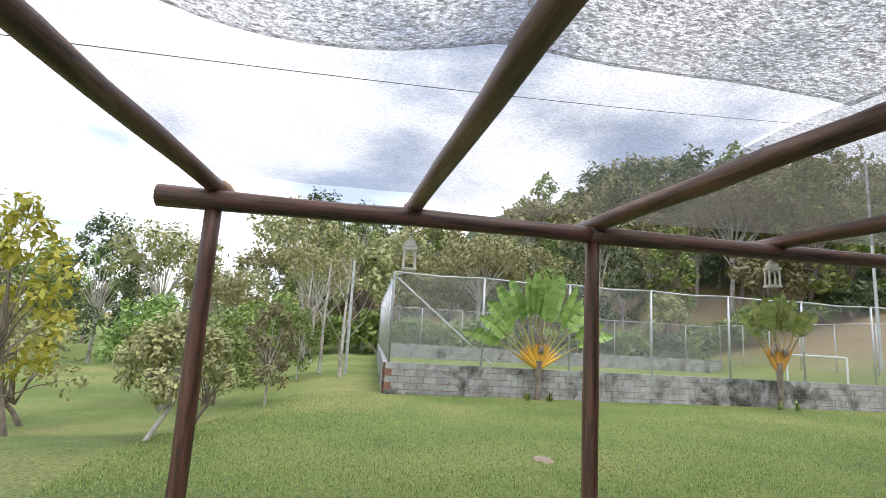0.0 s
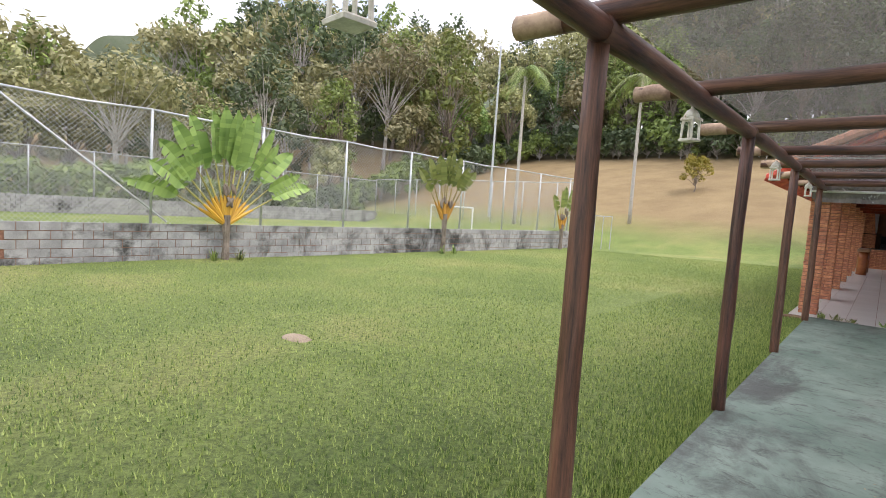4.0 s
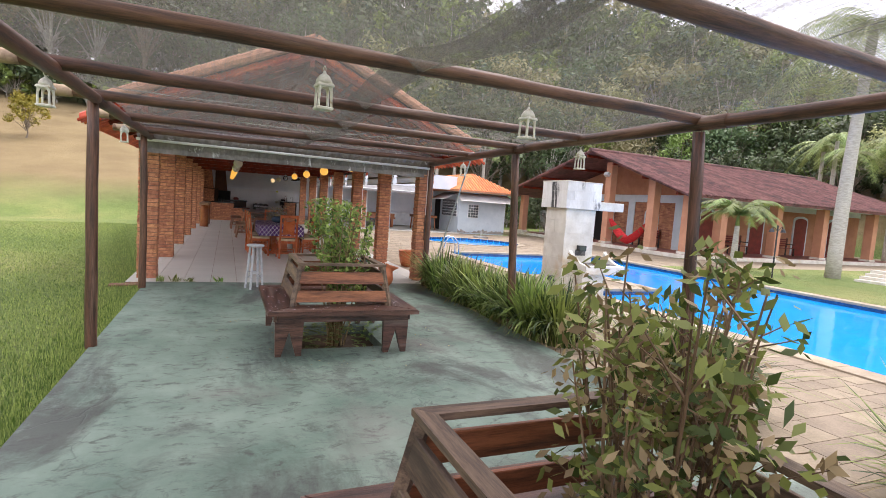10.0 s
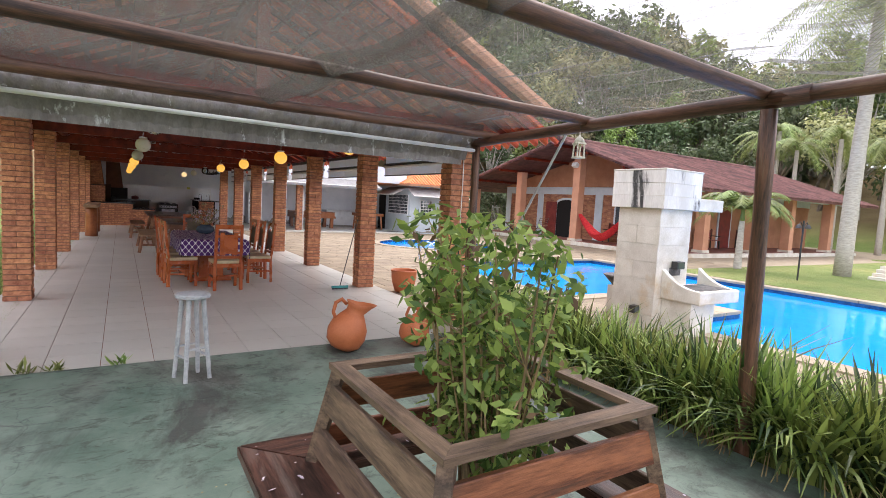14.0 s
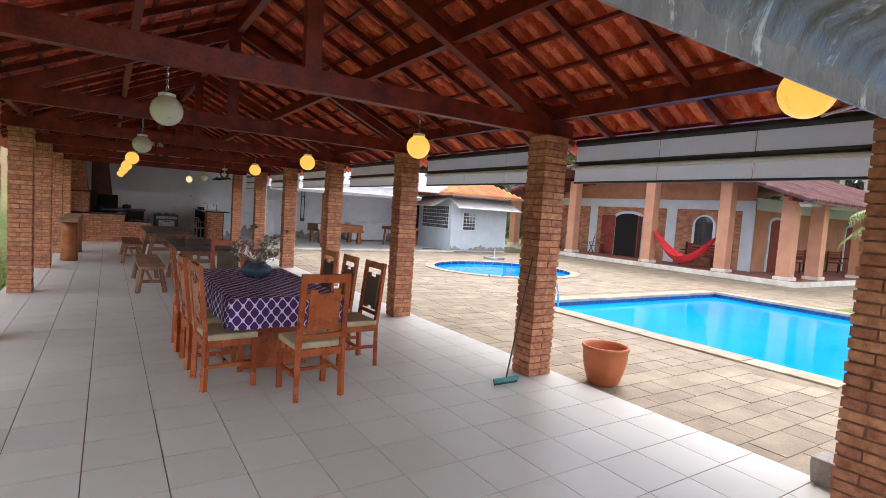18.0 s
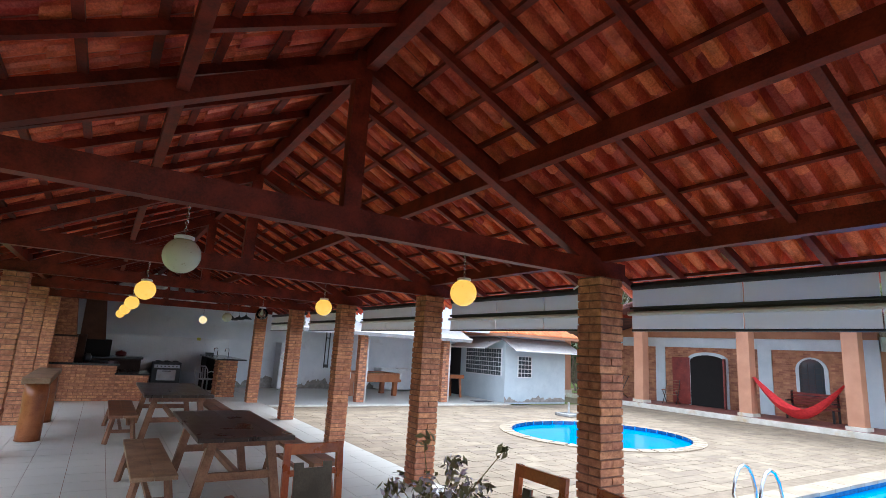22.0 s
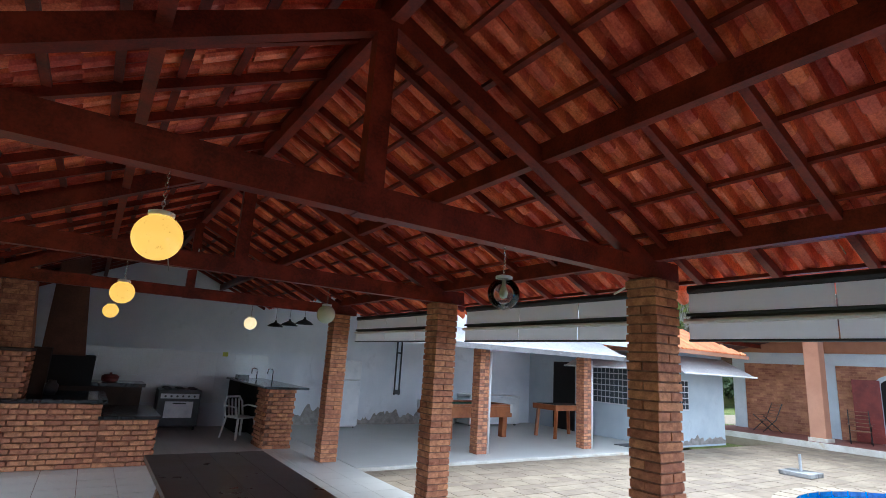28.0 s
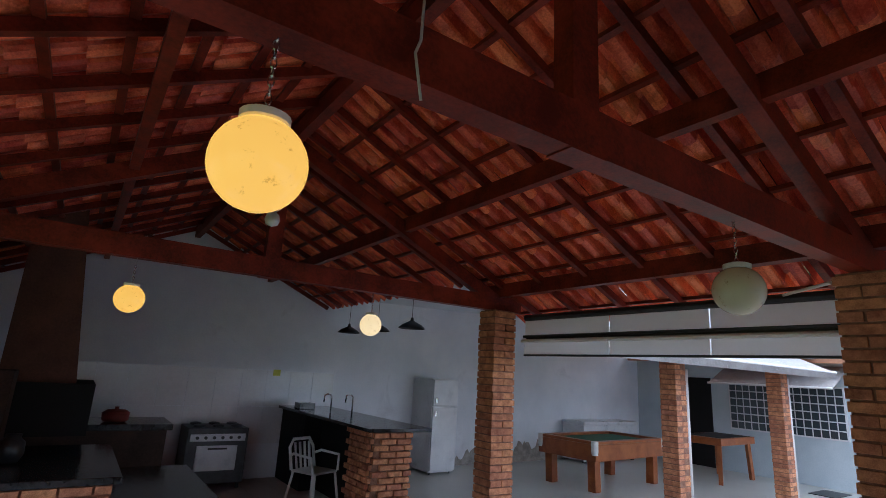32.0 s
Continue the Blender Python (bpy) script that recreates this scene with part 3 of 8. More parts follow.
def tube(bm, pts, radii, seg=10, caps=True, wobble=0.0, rng=None):
    """A round bar through the points, with a radius at each."""
    pts = [Vector(p) for p in pts]
    rings = []
    side = None
    for k, p in enumerate(pts):
        d = (pts[min(k + 1, len(pts) - 1)] - pts[max(k - 1, 0)]).normalized()
        if side is None:
            side = d.orthogonal().normalized()
        side = (side - d * side.dot(d)).normalized()
        up = d.cross(side)
        r = radii[k] if isinstance(radii, (list, tuple)) else radii
        ring = []
        for j in range(seg):
            a = 2 * math.pi * j / seg
            rr = r * (1 + (rng.uniform(-wobble, wobble) if wobble and rng else 0))
            ring.append(bm.verts.new(p + (side * math.cos(a) + up * math.sin(a)) * rr))
        rings.append(ring)
    for a, b in zip(rings, rings[1:]):
        for j in range(seg):
            bm.faces.new((a[j], a[(j + 1) % seg], b[(j + 1) % seg], b[j]))
    if caps:
        bm.faces.new(rings[0][::-1])
        bm.faces.new(rings[-1])
    return bm


def log(a, b, r0, r1, rng, seg=10, bend=0.012):
    """A rough peeled log from a to b."""
    a, b = Vector(a), Vector(b)
    n = max(4, int((b - a).length / 0.35))
    pts, rad = [], []
    o = Vector((rng.uniform(-1, 1), rng.uniform(-1, 1), rng.uniform(-1, 1))) * bend
    for k in range(n + 1):
        t = k / n
        pts.append(a.lerp(b, t) + o * math.sin(math.pi * t) + Vector((rng.uniform(-1, 1), rng.uniform(-1, 1), rng.uniform(-1, 1))) * 0.004)
        rad.append((r0 + (r1 - r0) * t) * rng.uniform(0.96, 1.04))
    return tube(bmesh.new(), pts, rad, seg, True, 0.05, rng)


def lathe(bm, profile, seg=20, centre=(0, 0, 0), caps=True):
    """A turned shape from (radius, height) pairs."""
    c = Vector(centre)
    rings = [[bm.verts.new(c + Vector((r * math.cos(2 * math.pi * j / seg), r * math.sin(2 * math.pi * j / seg), z))) for j in range(seg)] for r, z in profile]
    for a, b in zip(rings, rings[1:]):
        for j in range(seg):
            bm.faces.new((a[j], a[(j + 1) % seg], b[(j + 1) % seg], b[j]))
    if caps:
        bm.faces.new(rings[0][::-1])
        bm.faces.new(rings[-1])
    return bm


def prism(bm, outline, depth, m=None):
    """A flat outline (x, z) given thickness along y from 0 to depth."""
    a = [bm.verts.new((x, 0, z)) for x, z in outline]
    b = [bm.verts.new((x, depth, z)) for x, z in outline]
    bm.faces.new(a)
    bm.faces.new(b[::-1])
    for k in range(len(a)):
        j = (k + 1) % len(a)
        bm.faces.new((a[k], b[k], b[j], a[j]))
    if m is not None:
        bmesh.ops.transform(bm, matrix=m, verts=a + b)
    return bm


def quads(name, verts, faces, material, parent=None, label="", smooth=False):
    me = bpy.data.meshes.new(name)
    me.from_pydata(verts, [], faces)
    return part(name, me, material, parent, label, smooth)

# ==== the lie of the land ====
def smooth(a, b, v):
    t = min(1.0, max(0.0, (v - a) / (b - a)))
    return t * t * (3 - 2 * t)


def land(x, y):
    """Height of the ground."""
    z = -0.06 - 0.20 * smooth(-3, -13, x)
    if x < -1:
        rise = max(0.0, y - 17.0)
        z += smooth(-1, -5, x) * (0.30 * rise - 0.0009 * rise * rise if rise < 60 else 14.76 + 0.1 * (rise - 60))
    z += 0.36 * min(48.0, max(0.0, y - 33.0)) * smooth(-6, 2, x) + 0.30 * min(28.0, max(0.0, x - 42.0)) * smooth(-30, 0, y)
    z += (0.13 + 0.17 * smooth(14, 32, y)) * max(0.0, -38.0 - x) * smooth(-40, -10, y) + 0.03 * max(0.0, -38.0 - x) * smooth(-6, -16, y)
    z -= 1.0 * smooth(-5.5, -14, x) * smooth(-10.5, -17, y)
    z += 0.05 * (noise.noise((x * 0.15, y * 0.15, 0)) if x < -4 or x > 20 else 0)
    return z


def axis(lo, hi, near_lo, near_hi, fine, coarse):
    out, v = [], lo
    while v < hi:
        out.append(v)
        v += fine if near_lo <= v < near_hi else coarse
    return out + [hi]


gx, gy = axis(-150, 150, -46, 46, 1.0, 9.0), axis(-110, 160, -34, 60, 1.0, 9.0)
verts = [(x, y, land(x, y) if not (-1.0 < x < 20 and -16 < y < 26) else -0.30) for x in gx for y in gy]
ny = len(gy)
faces = [(i * ny + j, (i + 1) * ny + j, (i + 1) * ny + j + 1, i * ny + j + 1) for i in range(len(gx) - 1) for j in range(ny - 1)]
ground = quads("ground", verts, faces, "lawn", smooth=True)
tagged(ground, "mown green lawn running up to a dry brown grass slope", "lawn", kind="structure")

# ==== pergola slab and hall floor ====
# the slab has two square openings where shrubs grow
def slab_with_pits(name, x0, x1, y0, y1, z0, z1, pits, material):
    bm = bmesh.new()
    xs = sorted({x0, x1, *(p[0] for p in pits), *(p[1] for p in pits)})
    ys = sorted({y0, y1, *(p[2] for p in pits), *(p[3] for p in pits)})
    for a, b in zip(xs, xs[1:]):
        for c, d in zip(ys, ys[1:]):
            mx, my = (a + b) / 2, (c + d) / 2
            if any(p[0] < mx < p[1] and p[2] < my < p[3] for p in pits):
                continue
            box(bm, a, b, c, d, z0, z1)
    bmesh.ops.remove_doubles(bm, verts=bm.verts, dist=0.001)
    seen = {}
    for f in list(bm.faces):
        key = tuple(round(v, 3) for v in f.calc_center_median())
        if key in seen:
            for g in (f, seen[key]):
                if g.is_valid:
                    bm.faces.remove(g)
        else:
            seen[key] = f
    return solid(name, bm, material, "worn green painted concrete slab with dark stains and cracks", "floor", "structure")


PITS = [(0.48, 1.22, -9.08, -8.36), (0.48, 1.36, -4.42, -3.52)]
slab_with_pits("pergola_floor", -1.45, 3.28, -14.2, -0.25, -0.5, 0.0, PITS, "green_floor")
for k, (a, b, c, d) in enumerate(PITS):
    solid("planting_soil", B(a + 0.002, b - 0.002, c + 0.002, d - 0.002, -0.45, -0.10), "earth", "dark soil with dead leaves in a floor opening", "soil", "structure")
solid("hall_floor", B(-1.75, 3.72, -0.245, 23.3, -0.5, -0.012), "mortar", "grey joints of the hall's tiled floor", "floor", "structure")
hall_floor = bpy.data.objects["hall_floor"]


def floor_tiles(parent, x0, x1, y0, y1, s, z, limit):
    me = mesh_of("floor_tile", B(-s / 2 + 0.003, s / 2 - 0.003, -s / 2 + 0.003, s / 2 - 0.003, -0.01, 0.0, 0.0015))
    n, rest = 0, bmesh.new()
    nx, nyy = int(math.ceil((x1 - x0) / s)), int(math.ceil((y1 - y0) / s))
    for j in range(nyy):
        for i in range(nx):
            a, b = x0 + i * s, min(x0 + (i + 1) * s, x1)
            c, d = y0 + j * s, min(y0 + (j + 1) * s, y1)
            if b - a < 0.02 or d - c < 0.02:
                continue
            if n < limit and b - a > s - 0.01 and d - c > s - 0.01:
                part("tile", me, "floor_tile", parent, m=pose(a + s / 2, c + s / 2, z))
                n += 1
            else:
                box(rest, a + 0.003, b - 0.003, c + 0.003, d - 0.003, z - 0.01, z)
    tagged(part("far_tiles", rest, "floor_tile", parent), kind="stuff")


floor_tiles(hall_floor, -1.75, 3.72, -0.24, 23.3, 0.42, 0.0, 290)
solid("hall_step", B(-1.95, -1.46, -0.42, -0.25, -0.4, -0.02, 0.01), "mortar", "low cement step at the hall's corner", "step", "structure")

# ==== patio, pools ====
POOL = [(6.9, 13.6, -13.0, 6.9)]
KID = (10.4, 12.15, 2.32, 2.05)


def in_kid(x, y, grow=0.0):
    return ((x - KID[0]) / (KID[2] + grow)) ** 2 + ((y - KID[1]) / (KID[3] + grow)) ** 2 < 1


def in_pool(x, y, grow=0.0):
    return 6.9 - grow < x < 13.6 + grow and -13.0 - grow < y < 6.9 + grow and not (x < 9.2 - grow and -0.6 + grow < y < 1.5 - grow)


patio = solid("patio", B(3.725, 18.45, -15.0, 17.95, -0.6, -0.50), "paver_joint", "bed of the sandstone patio", "patio", "structure")
bm = bmesh.new()
step = 0.25
for i in range(int((18.45 - 3.3) / step)):
    for j in range(int((17.95 + 15.0) / step)):
        x, y = 3.3 + i * step, -15 + j * step
        cx, cy = x + step / 2, y + step / 2
        if in_pool(cx, cy, 0.12) or in_kid(cx, cy, 0.12) or (cx < 3.72 and cy > -0.25):
            continue
        vs = [bm.verts.new(p) for p in ((x, y, -0.0545), (x + step, y, -0.0545), (x + step, y + step, -0.0545), (x, y + step, -0.0545))]
        bm.faces.new(vs)
bmesh.ops.remove_doubles(bm, verts=bm.verts, dist=0.001)
part("joint_bed", bm, "paver_joint", patio, "sandy joints between the pavers")


def pavers():
    rng = random.Random(5)
    rest, n = bmesh.new(), 0
    y = -15.0
    while y < 17.9:
        h = rng.choice((0.22, 0.26, 0.30, 0.36))
        x = 3.32 if y < -0.5 else 3.74
        while x < 18.3:
            w = rng.uniform(0.24, 0.62)
            cx, cy = x + w / 2, y + h / 2
            ok = not any(in_pool(px, py, 0.36) or in_kid(px, py, 0.30) for px in (x, x + w) for py in (y, y + h))
            if ok and not (cx > 14.1 and cy < 4.2):
                g = 0.0055
                dz = rng.uniform(-0.0015, 0.0015)
                if n < 300 and x < 5.6 and 0.3 < y < 17:
                    q = B(-w / 2 + g, w / 2 - g, -h / 2 + g, h / 2 - g, -0.03, 0.0)
                    part("paving_stone", q, "paver", patio, m=pose(cx, cy, -0.05 + dz, rng.uniform(-0.15, 0.15), rng.uniform(-0.15, 0.15), 0))
                    n += 1
                else:
                    box(rest, x + g, x + w - g, y + g, y + h - g, -0.08, -0.05 + dz)
            x += w
        y += h
    me = mesh_of("far_paving", rest)
    me.materials.append(M["paver_far"])
    tagged(part("far_paving", me, "paver", patio), kind="stuff")


M["paver_far"] = simple("sandstone_paver_field", (0.22, 0.168, 0.11), (0.335, 0.265, 0.185), 0.75, 2.5, 40, 0.35, islands=0.13, stain_or_glint=(0.19, 0.15, 0.11), mark_scale=1.1, mark_at=(0.56, 0.76))

# pool: painted basin, dark tile band, coping stones, water
def pool():
    p = thing("swimming_pool", "large rectangular swimming pool full of bright blue water", "swimming pool", kind="structure")
    outline = [(6.9, -13.0), (13.6, -13.0), (13.6, 6.9), (6.9, 6.9), (6.9, 1.5), (9.2, 1.5), (9.2, -0.6), (6.9, -0.6)]
    bm = bmesh.new()
    bm.faces.new([bm.verts.new((x, y, -0.17)) for x, y in outline])
    part("water", bm, "water", p, "still blue pool water")
    bm = bmesh.new()
    lo, hi = [bm.verts.new((x, y, -0.8)) for x, y in outline], [bm.verts.new((x, y, -0.055)) for x, y in outline]
    for k in range(len(outline)):
        j = (k + 1) % len(outline)
        bm.faces.new((lo[j], lo[k], hi[k], hi[j]))
    part("waterline_band", bm, "pool_tile", p, "dark blue tile band at the waterline")
    rng = random.Random(3)
    for k in range(len(outline)):
        (xa, ya), (xb, yb) = outline[k], outline[(k + 1) % len(outline)]
        length = math.hypot(xb - xa, yb - ya)
        n = max(1, round(length / 0.55))
        ang = math.degrees(math.atan2(yb - ya, xb - xa))
        w = length / n
        me = mesh_of("coping_stone", B(-w / 2 + 0.004, w / 2 - 0.004, -0.34, 0.03, -0.06, 0.0, 0.008))
        for i in range(n):
            t = (i + 0.5) / n
            part("coping_stone", me, "coping", p, m=pose(xa + (xb - xa) * t, ya + (yb - ya) * t, -0.028 + rng.uniform(-0.003, 0.003), 0, 0, ang))


def kid_pool():
    p = thing("childrens_pool", "small oval paddling pool with a dark blue tiled rim", "swimming pool", kind="structure")
    n = 40
    ring = lambda g, z: [(KID[0] + (KID[2] + g) * math.cos(2 * math.pi * k / n), KID[1] + (KID[3] + g) * math.sin(2 * math.pi * k / n), z) for k in range(n)]
    bm = bmesh.new()
    bm.faces.new([bm.verts.new(v) for v in ring(0, -0.13)])
    part("water", bm, "water", p, "still blue pool water")
    bm = bmesh.new()
    a, b = [bm.verts.new(v) for v in ring(0, -0.4)], [bm.verts.new(v) for v in ring(0, -0.03)]
    for k in range(n):
        bm.faces.new((a[(k + 1) % n], a[k], b[k], b[(k + 1) % n]))
    part("basin_wall", bm, "water", p)
    for k in range(n):
        t0, t1 = 2 * math.pi * (k + 0.06) / n, 2 * math.pi * (k + 0.94) / n
        bm = bmesh.new()
        pts = [(KID[0] + (KID[2] + g) * math.cos(t), KID[1] + (KID[3] + g) * math.sin(t)) for g, t in ((-0.02, t0), (0.28, t0), (0.28, t1), (-0.02, t1))]
        lo, hi = [bm.verts.new((x, y, -0.09)) for x, y in pts], [bm.verts.new((x, y, -0.03)) for x, y in pts]
        bm.faces.new(hi)
        for q in range(4):
            bm.faces.new((lo[q], lo[(q + 1) % 4], hi[(q + 1) % 4], hi[q]))
        part("rim_tile", bm, "coping", p)
        bm = bmesh.new()
        pts = [(KID[0] + (KID[2] + g) * math.cos(t), KID[1] + (KID[3] + g) * math.sin(t)) for g, t in ((-0.024, t0), (-0.024, t1))]
        vs = [bm.verts.new((*q, z)) for q, z in ((pts[0], -0.125), (pts[1], -0.125), (pts[1], -0.035), (pts[0], -0.035))]
        bm.faces.new(vs[::-1])
        part("band_tile", bm, "pool_tile", p)


pool()
kid_pool()
solid("pool_lawn", B(14.15, 46.0, -40.0, 4.3, -0.5, -0.045), "lawn", "strip of lawn beside the pool", "lawn", "structure")
solid("house_forecourt", B(18.45, 46.0, 4.3, 26.0, -0.5, -0.05), "coping", "pale cement forecourt before the veranda", "pavement", "structure")
pavers()

# ==== hall: brick columns ====
COL_Y = [0.12] + [0.02 + 3.04 * k for k in range(1, 6)] + [18.57]
BRICK_X = mesh_of("brick", B(-0.15, 0.15, -0.0645, 0.0645, -0.029, 0.029, 0.004))
BRICK_Y = mesh_of("brick", B(-0.0725, 0.0725, -0.137, 0.137, -0.029, 0.029, 0.004))


def column(x0, y0, top, rng, label):
    c = thing("brick_column", label, "column", "brick columns of the hall")
    core = part("mortar_core", B(x0 + 0.012, x0 + 0.288, y0 + 0.012, y0 + 0.258, -0.02, top), "mortar", c, "grey mortar joints")
    n = int(top / 0.0705)
    for k in range(n):
        z = 0.034 + k * (top - 0.006) / n
        for q in range(2):
            j = (rng.uniform(-0.005, 0.005), rng.uniform(-0.005, 0.005), rng.uniform(-1.1, 1.1))
            if k % 2:
                m = pose(x0 + 0.15 + j[0], y0 + 0.0665 + 0.137 * q + j[1], z, 0, 0, j[2])
                part("brick", BRICK_X, "brick", c, m=m)
            else:
                m = pose(x0 + 0.0735 + 0.153 * q + j[0], y0 + 0.135 + j[1], z, 0, 0, j[2])
                part("brick", BRICK_Y, "brick", c, m=m)
    return c


rng = random.Random(11)
for y in COL_Y:
    column(3.30, y, 2.5, rng, "square red brick column with uneven courses beside the patio")
for y in COL_Y[:6]:
    column(-1.645, y, 2.5, rng, "square red brick column with uneven courses beside the lawn")

# ==== hall roof: trusses, purlins, rafters, battens, tiles ====
RIDGE_X, SLOPE = 1.0, 0.46
TOP = 3.98


def roof_z(x):
    return TOP - SLOPE * abs(x - RIDGE_X)


def timber(bm, a, b, w, h):
    """A squared beam along the line a-b (its centre), w wide and h high."""
    a, b = Vector(a), Vector(b)
    d = (b - a).normalized()
    side = d.cross(Vector((0, 0, 1)))
    side = side.normalized() if side.length > 0.01 else Vector((1, 0, 0))
    up = side.cross(d)
    vs = [bm.verts.new(p + side * s * w / 2 + up * u * h / 2) for p in (a, b) for s, u in ((-1, -1), (1, -1), (1, 1), (-1, 1))]
    for f in ((0, 1, 2, 3), (7, 6, 5, 4), (0, 4, 5, 1), (1, 5, 6, 2), (2, 6, 7, 3), (3, 7, 4, 0)):
        bm.faces.new([vs[i] for i in f])
    return bm


def truss(y, far=False):
    t = thing("roof_truss", "dark red-brown timber roof truss with a king post", "roof truss", "trusses of the hall roof")
    part("bottom_chord", timber(bmesh.new(), (-1.75, y, 2.585), (3.75, y, 2.585), 0.10, 0.165), "roof_timber", t)
    part("king_post", B(0.85, 0.975, y - 0.043, y + 0.043, 2.667, 3.84), "roof_timber", t)
    part("principal_rafter", timber(bmesh.new(), (0.90, y, 3.70), (-1.52, y, 2.525), 0.09, 0.13), "roof_timber", t)
    part("principal_rafter", timber(bmesh.new(), (0.93, y, 3.77), (3.52, y, 2.56), 0.09, 0.13), "roof_timber", t)
    part("iron_strap", B(0.83, 0.995, y - 0.054, y + 0.054, 2.497, 2.5025), "roof_timber", t, "pale metal strap under the king post")


TRUSS_Y = [0.155] + [y + 0.135 for y in COL_Y[1:]]
for y in TRUSS_Y:
    truss(y)
Y0, Y1 = -0.75, 23.3
frame_top = thing("roof_frame", "dark red-brown purlins, rafters and battens under the tiles", "roof frame", kind="structure")
for s in (-1, 1):
    for d, low in ((1.2, 0.20), (2.45, 0.13)):
        z = roof_z(1.0 + d) - low
        part("purlin", B(1.0 + s * d - 0.035, 1.0 + s * d + 0.035, Y0, 18.95 if s > 0 and d > 2 else Y1, z - 0.07, z + 0.07), "roof_timber", frame_top)
    y = Y0 + 0.05
    while y < (Y1):
        part("rafter", timber(bmesh.new(), (1.0, y, roof_z(1.0) - 0.095), (1.0 + s * (3.02 if s < 0 or y < 18.9 else 2.3), y, roof_z(1.0 + (3.02 if s < 0 or y < 18.9 else 2.3)) - 0.095), 0.05, 0.065), "roof_timber", frame_top)
        y += 0.585
    bm = bmesh.new()
    d = 0.06
    while d < 3.05:
        timber(bm, (1.0 + s * d, Y0, roof_z(1.0 + d) - 0.052), (1.0 + s * d, 18.95 if s > 0 and d > 2.3 else Y1, roof_z(1.0 + d) - 0.055), 0.05, 0.028)
        d += 0.325
    tagged(part("battens", bm, "roof_timber", frame_top), kind="stuff")
part("ridge_beam", B(0.92, 1.0, Y0, Y1, TOP - 0.27, TOP - 0.12), "roof_timber", frame_top)


def tile_roof(name, label, material, x_ridge, slope, top, reach, ya, yb, parent=None, course=0.325, width=0.195, both=(-1, 1)):
    """Channel-and-barrel clay tiles, in overlapping courses, down both slopes."""
    rng = random.Random(8)
    verts, faces = [], []
    prof = [(0.0, 0.03), (0.012, 0.004), (0.055, -0.012), (0.10, 0.004), (0.120, 0.05), (0.126, 0.115), (0.166, 0.135), (0.206, 0.115), (0.219, 0.03)]
    c = 1 / math.sqrt(1 + slope * slope)
    for s in both:
        for k in range(int(reach / (course * c)) + 1):
            d0, d1 = k * course * c, (k + 1) * course * c + 0.055
            y = ya
            while y < (18.95 if s > 0 and d1 > 2.45 else yb):
                j = rng.uniform(-0.006, 0.006)
                tilt = 0.062
                base = len(verts)
                for d, lift in ((d0, 0.0), (d1, tilt)):
                    for v, h in prof:
                        n = h * (1.0 if lift else 0.9) + (0.030 if not lift else -0.006)
                        verts.append((x_ridge + s * d, y + v * width / 0.215 + j, top - slope * d + n - 0.03))
                m = len(prof)
                for q in range(m - 1):
                    f = (base + q, base + q + 1, base + m + q + 1, base + m + q)
                    faces.append(f if s > 0 else f[::-1])
                y += width
    ob = quads(name, verts, faces, material, parent)
    return ob


hall_roof = tile_roof("hall_ceiling", "", "roof_tile", 1.0, SLOPE, TOP, 3.0, Y0, Y1)
tagged(hall_roof, "underside of a red clay tile roof, tiles in overlapping rows", "ceiling", kind="structure")
# Unseen sheets above the single-sided tiles, added to keep daylight from leaking in.
for side, yend in ((-1, Y1), (1, 18.95)):
    solid("roof_cover", prism(bmesh.new(), [(1.0, TOP + 0.19), (1.0 + side * 3.1, roof_z(4.1) + 0.19), (1.0 + side * 3.1, roof_z(4.1) + 0.22), (1.0, TOP + 0.23)], yend - Y0 + 0.1, pose(0, Y0 - 0.05, 0)), "roof_tile_old", "unseen sheet over the hall roof tiles keeping daylight out", "roof", "structure")
solid("roof_cover", prism(bmesh.new(), [(1.0, TOP + 0.19), (3.45, roof_z(3.45) + 0.19), (3.45, roof_z(3.45) + 0.22), (1.0, TOP + 0.23)], Y1 - 18.9, pose(0, 18.95, 0)), "roof_tile_old", "unseen sheet over the kitchen roof tiles keeping daylight out", "roof", "structure")
verge = thing("roof_verge", "row of salmon ridge tiles along the gable edge", "roof edge", kind="structure")
for s in (-1, 1):
    n = 11
    for k in range(n):
        a, b = k / n * 3.1, (k + 1) / n * 3.1 + 0.03
        part("verge_tile", tube(bmesh.new(), [(1.0 + s * a, Y0 - 0.03, roof_z(1.0 + a) + 0.19), (1.0 + s * b, Y0 - 0.03, roof_z(1.0 + b) + 0.18)], 0.085, 8), "salmon", verge)

# ==== kitchen end wall, annex, outer walls ====
wall = bmesh.new()
prism(wall, [(-1.75, -0.1), (12.5, -0.1), (12.5, 3.30), (3.3, 3.12), (3.3, roof_z(3.3)), (1.0, TOP), (-1.75, roof_z(3.75))], 0.18, pose(0, 23.3, 0))
solid("wall_north", wall, "wall_white", "white plastered end wall with peeling patches at its foot", "wall", "structure")
solid("wall_west_kitchen", B(-1.74, -1.60, 18.9, 23.3, -0.1, 2.6), "wall_white", "white plastered kitchen side wall", "wall", "structure")


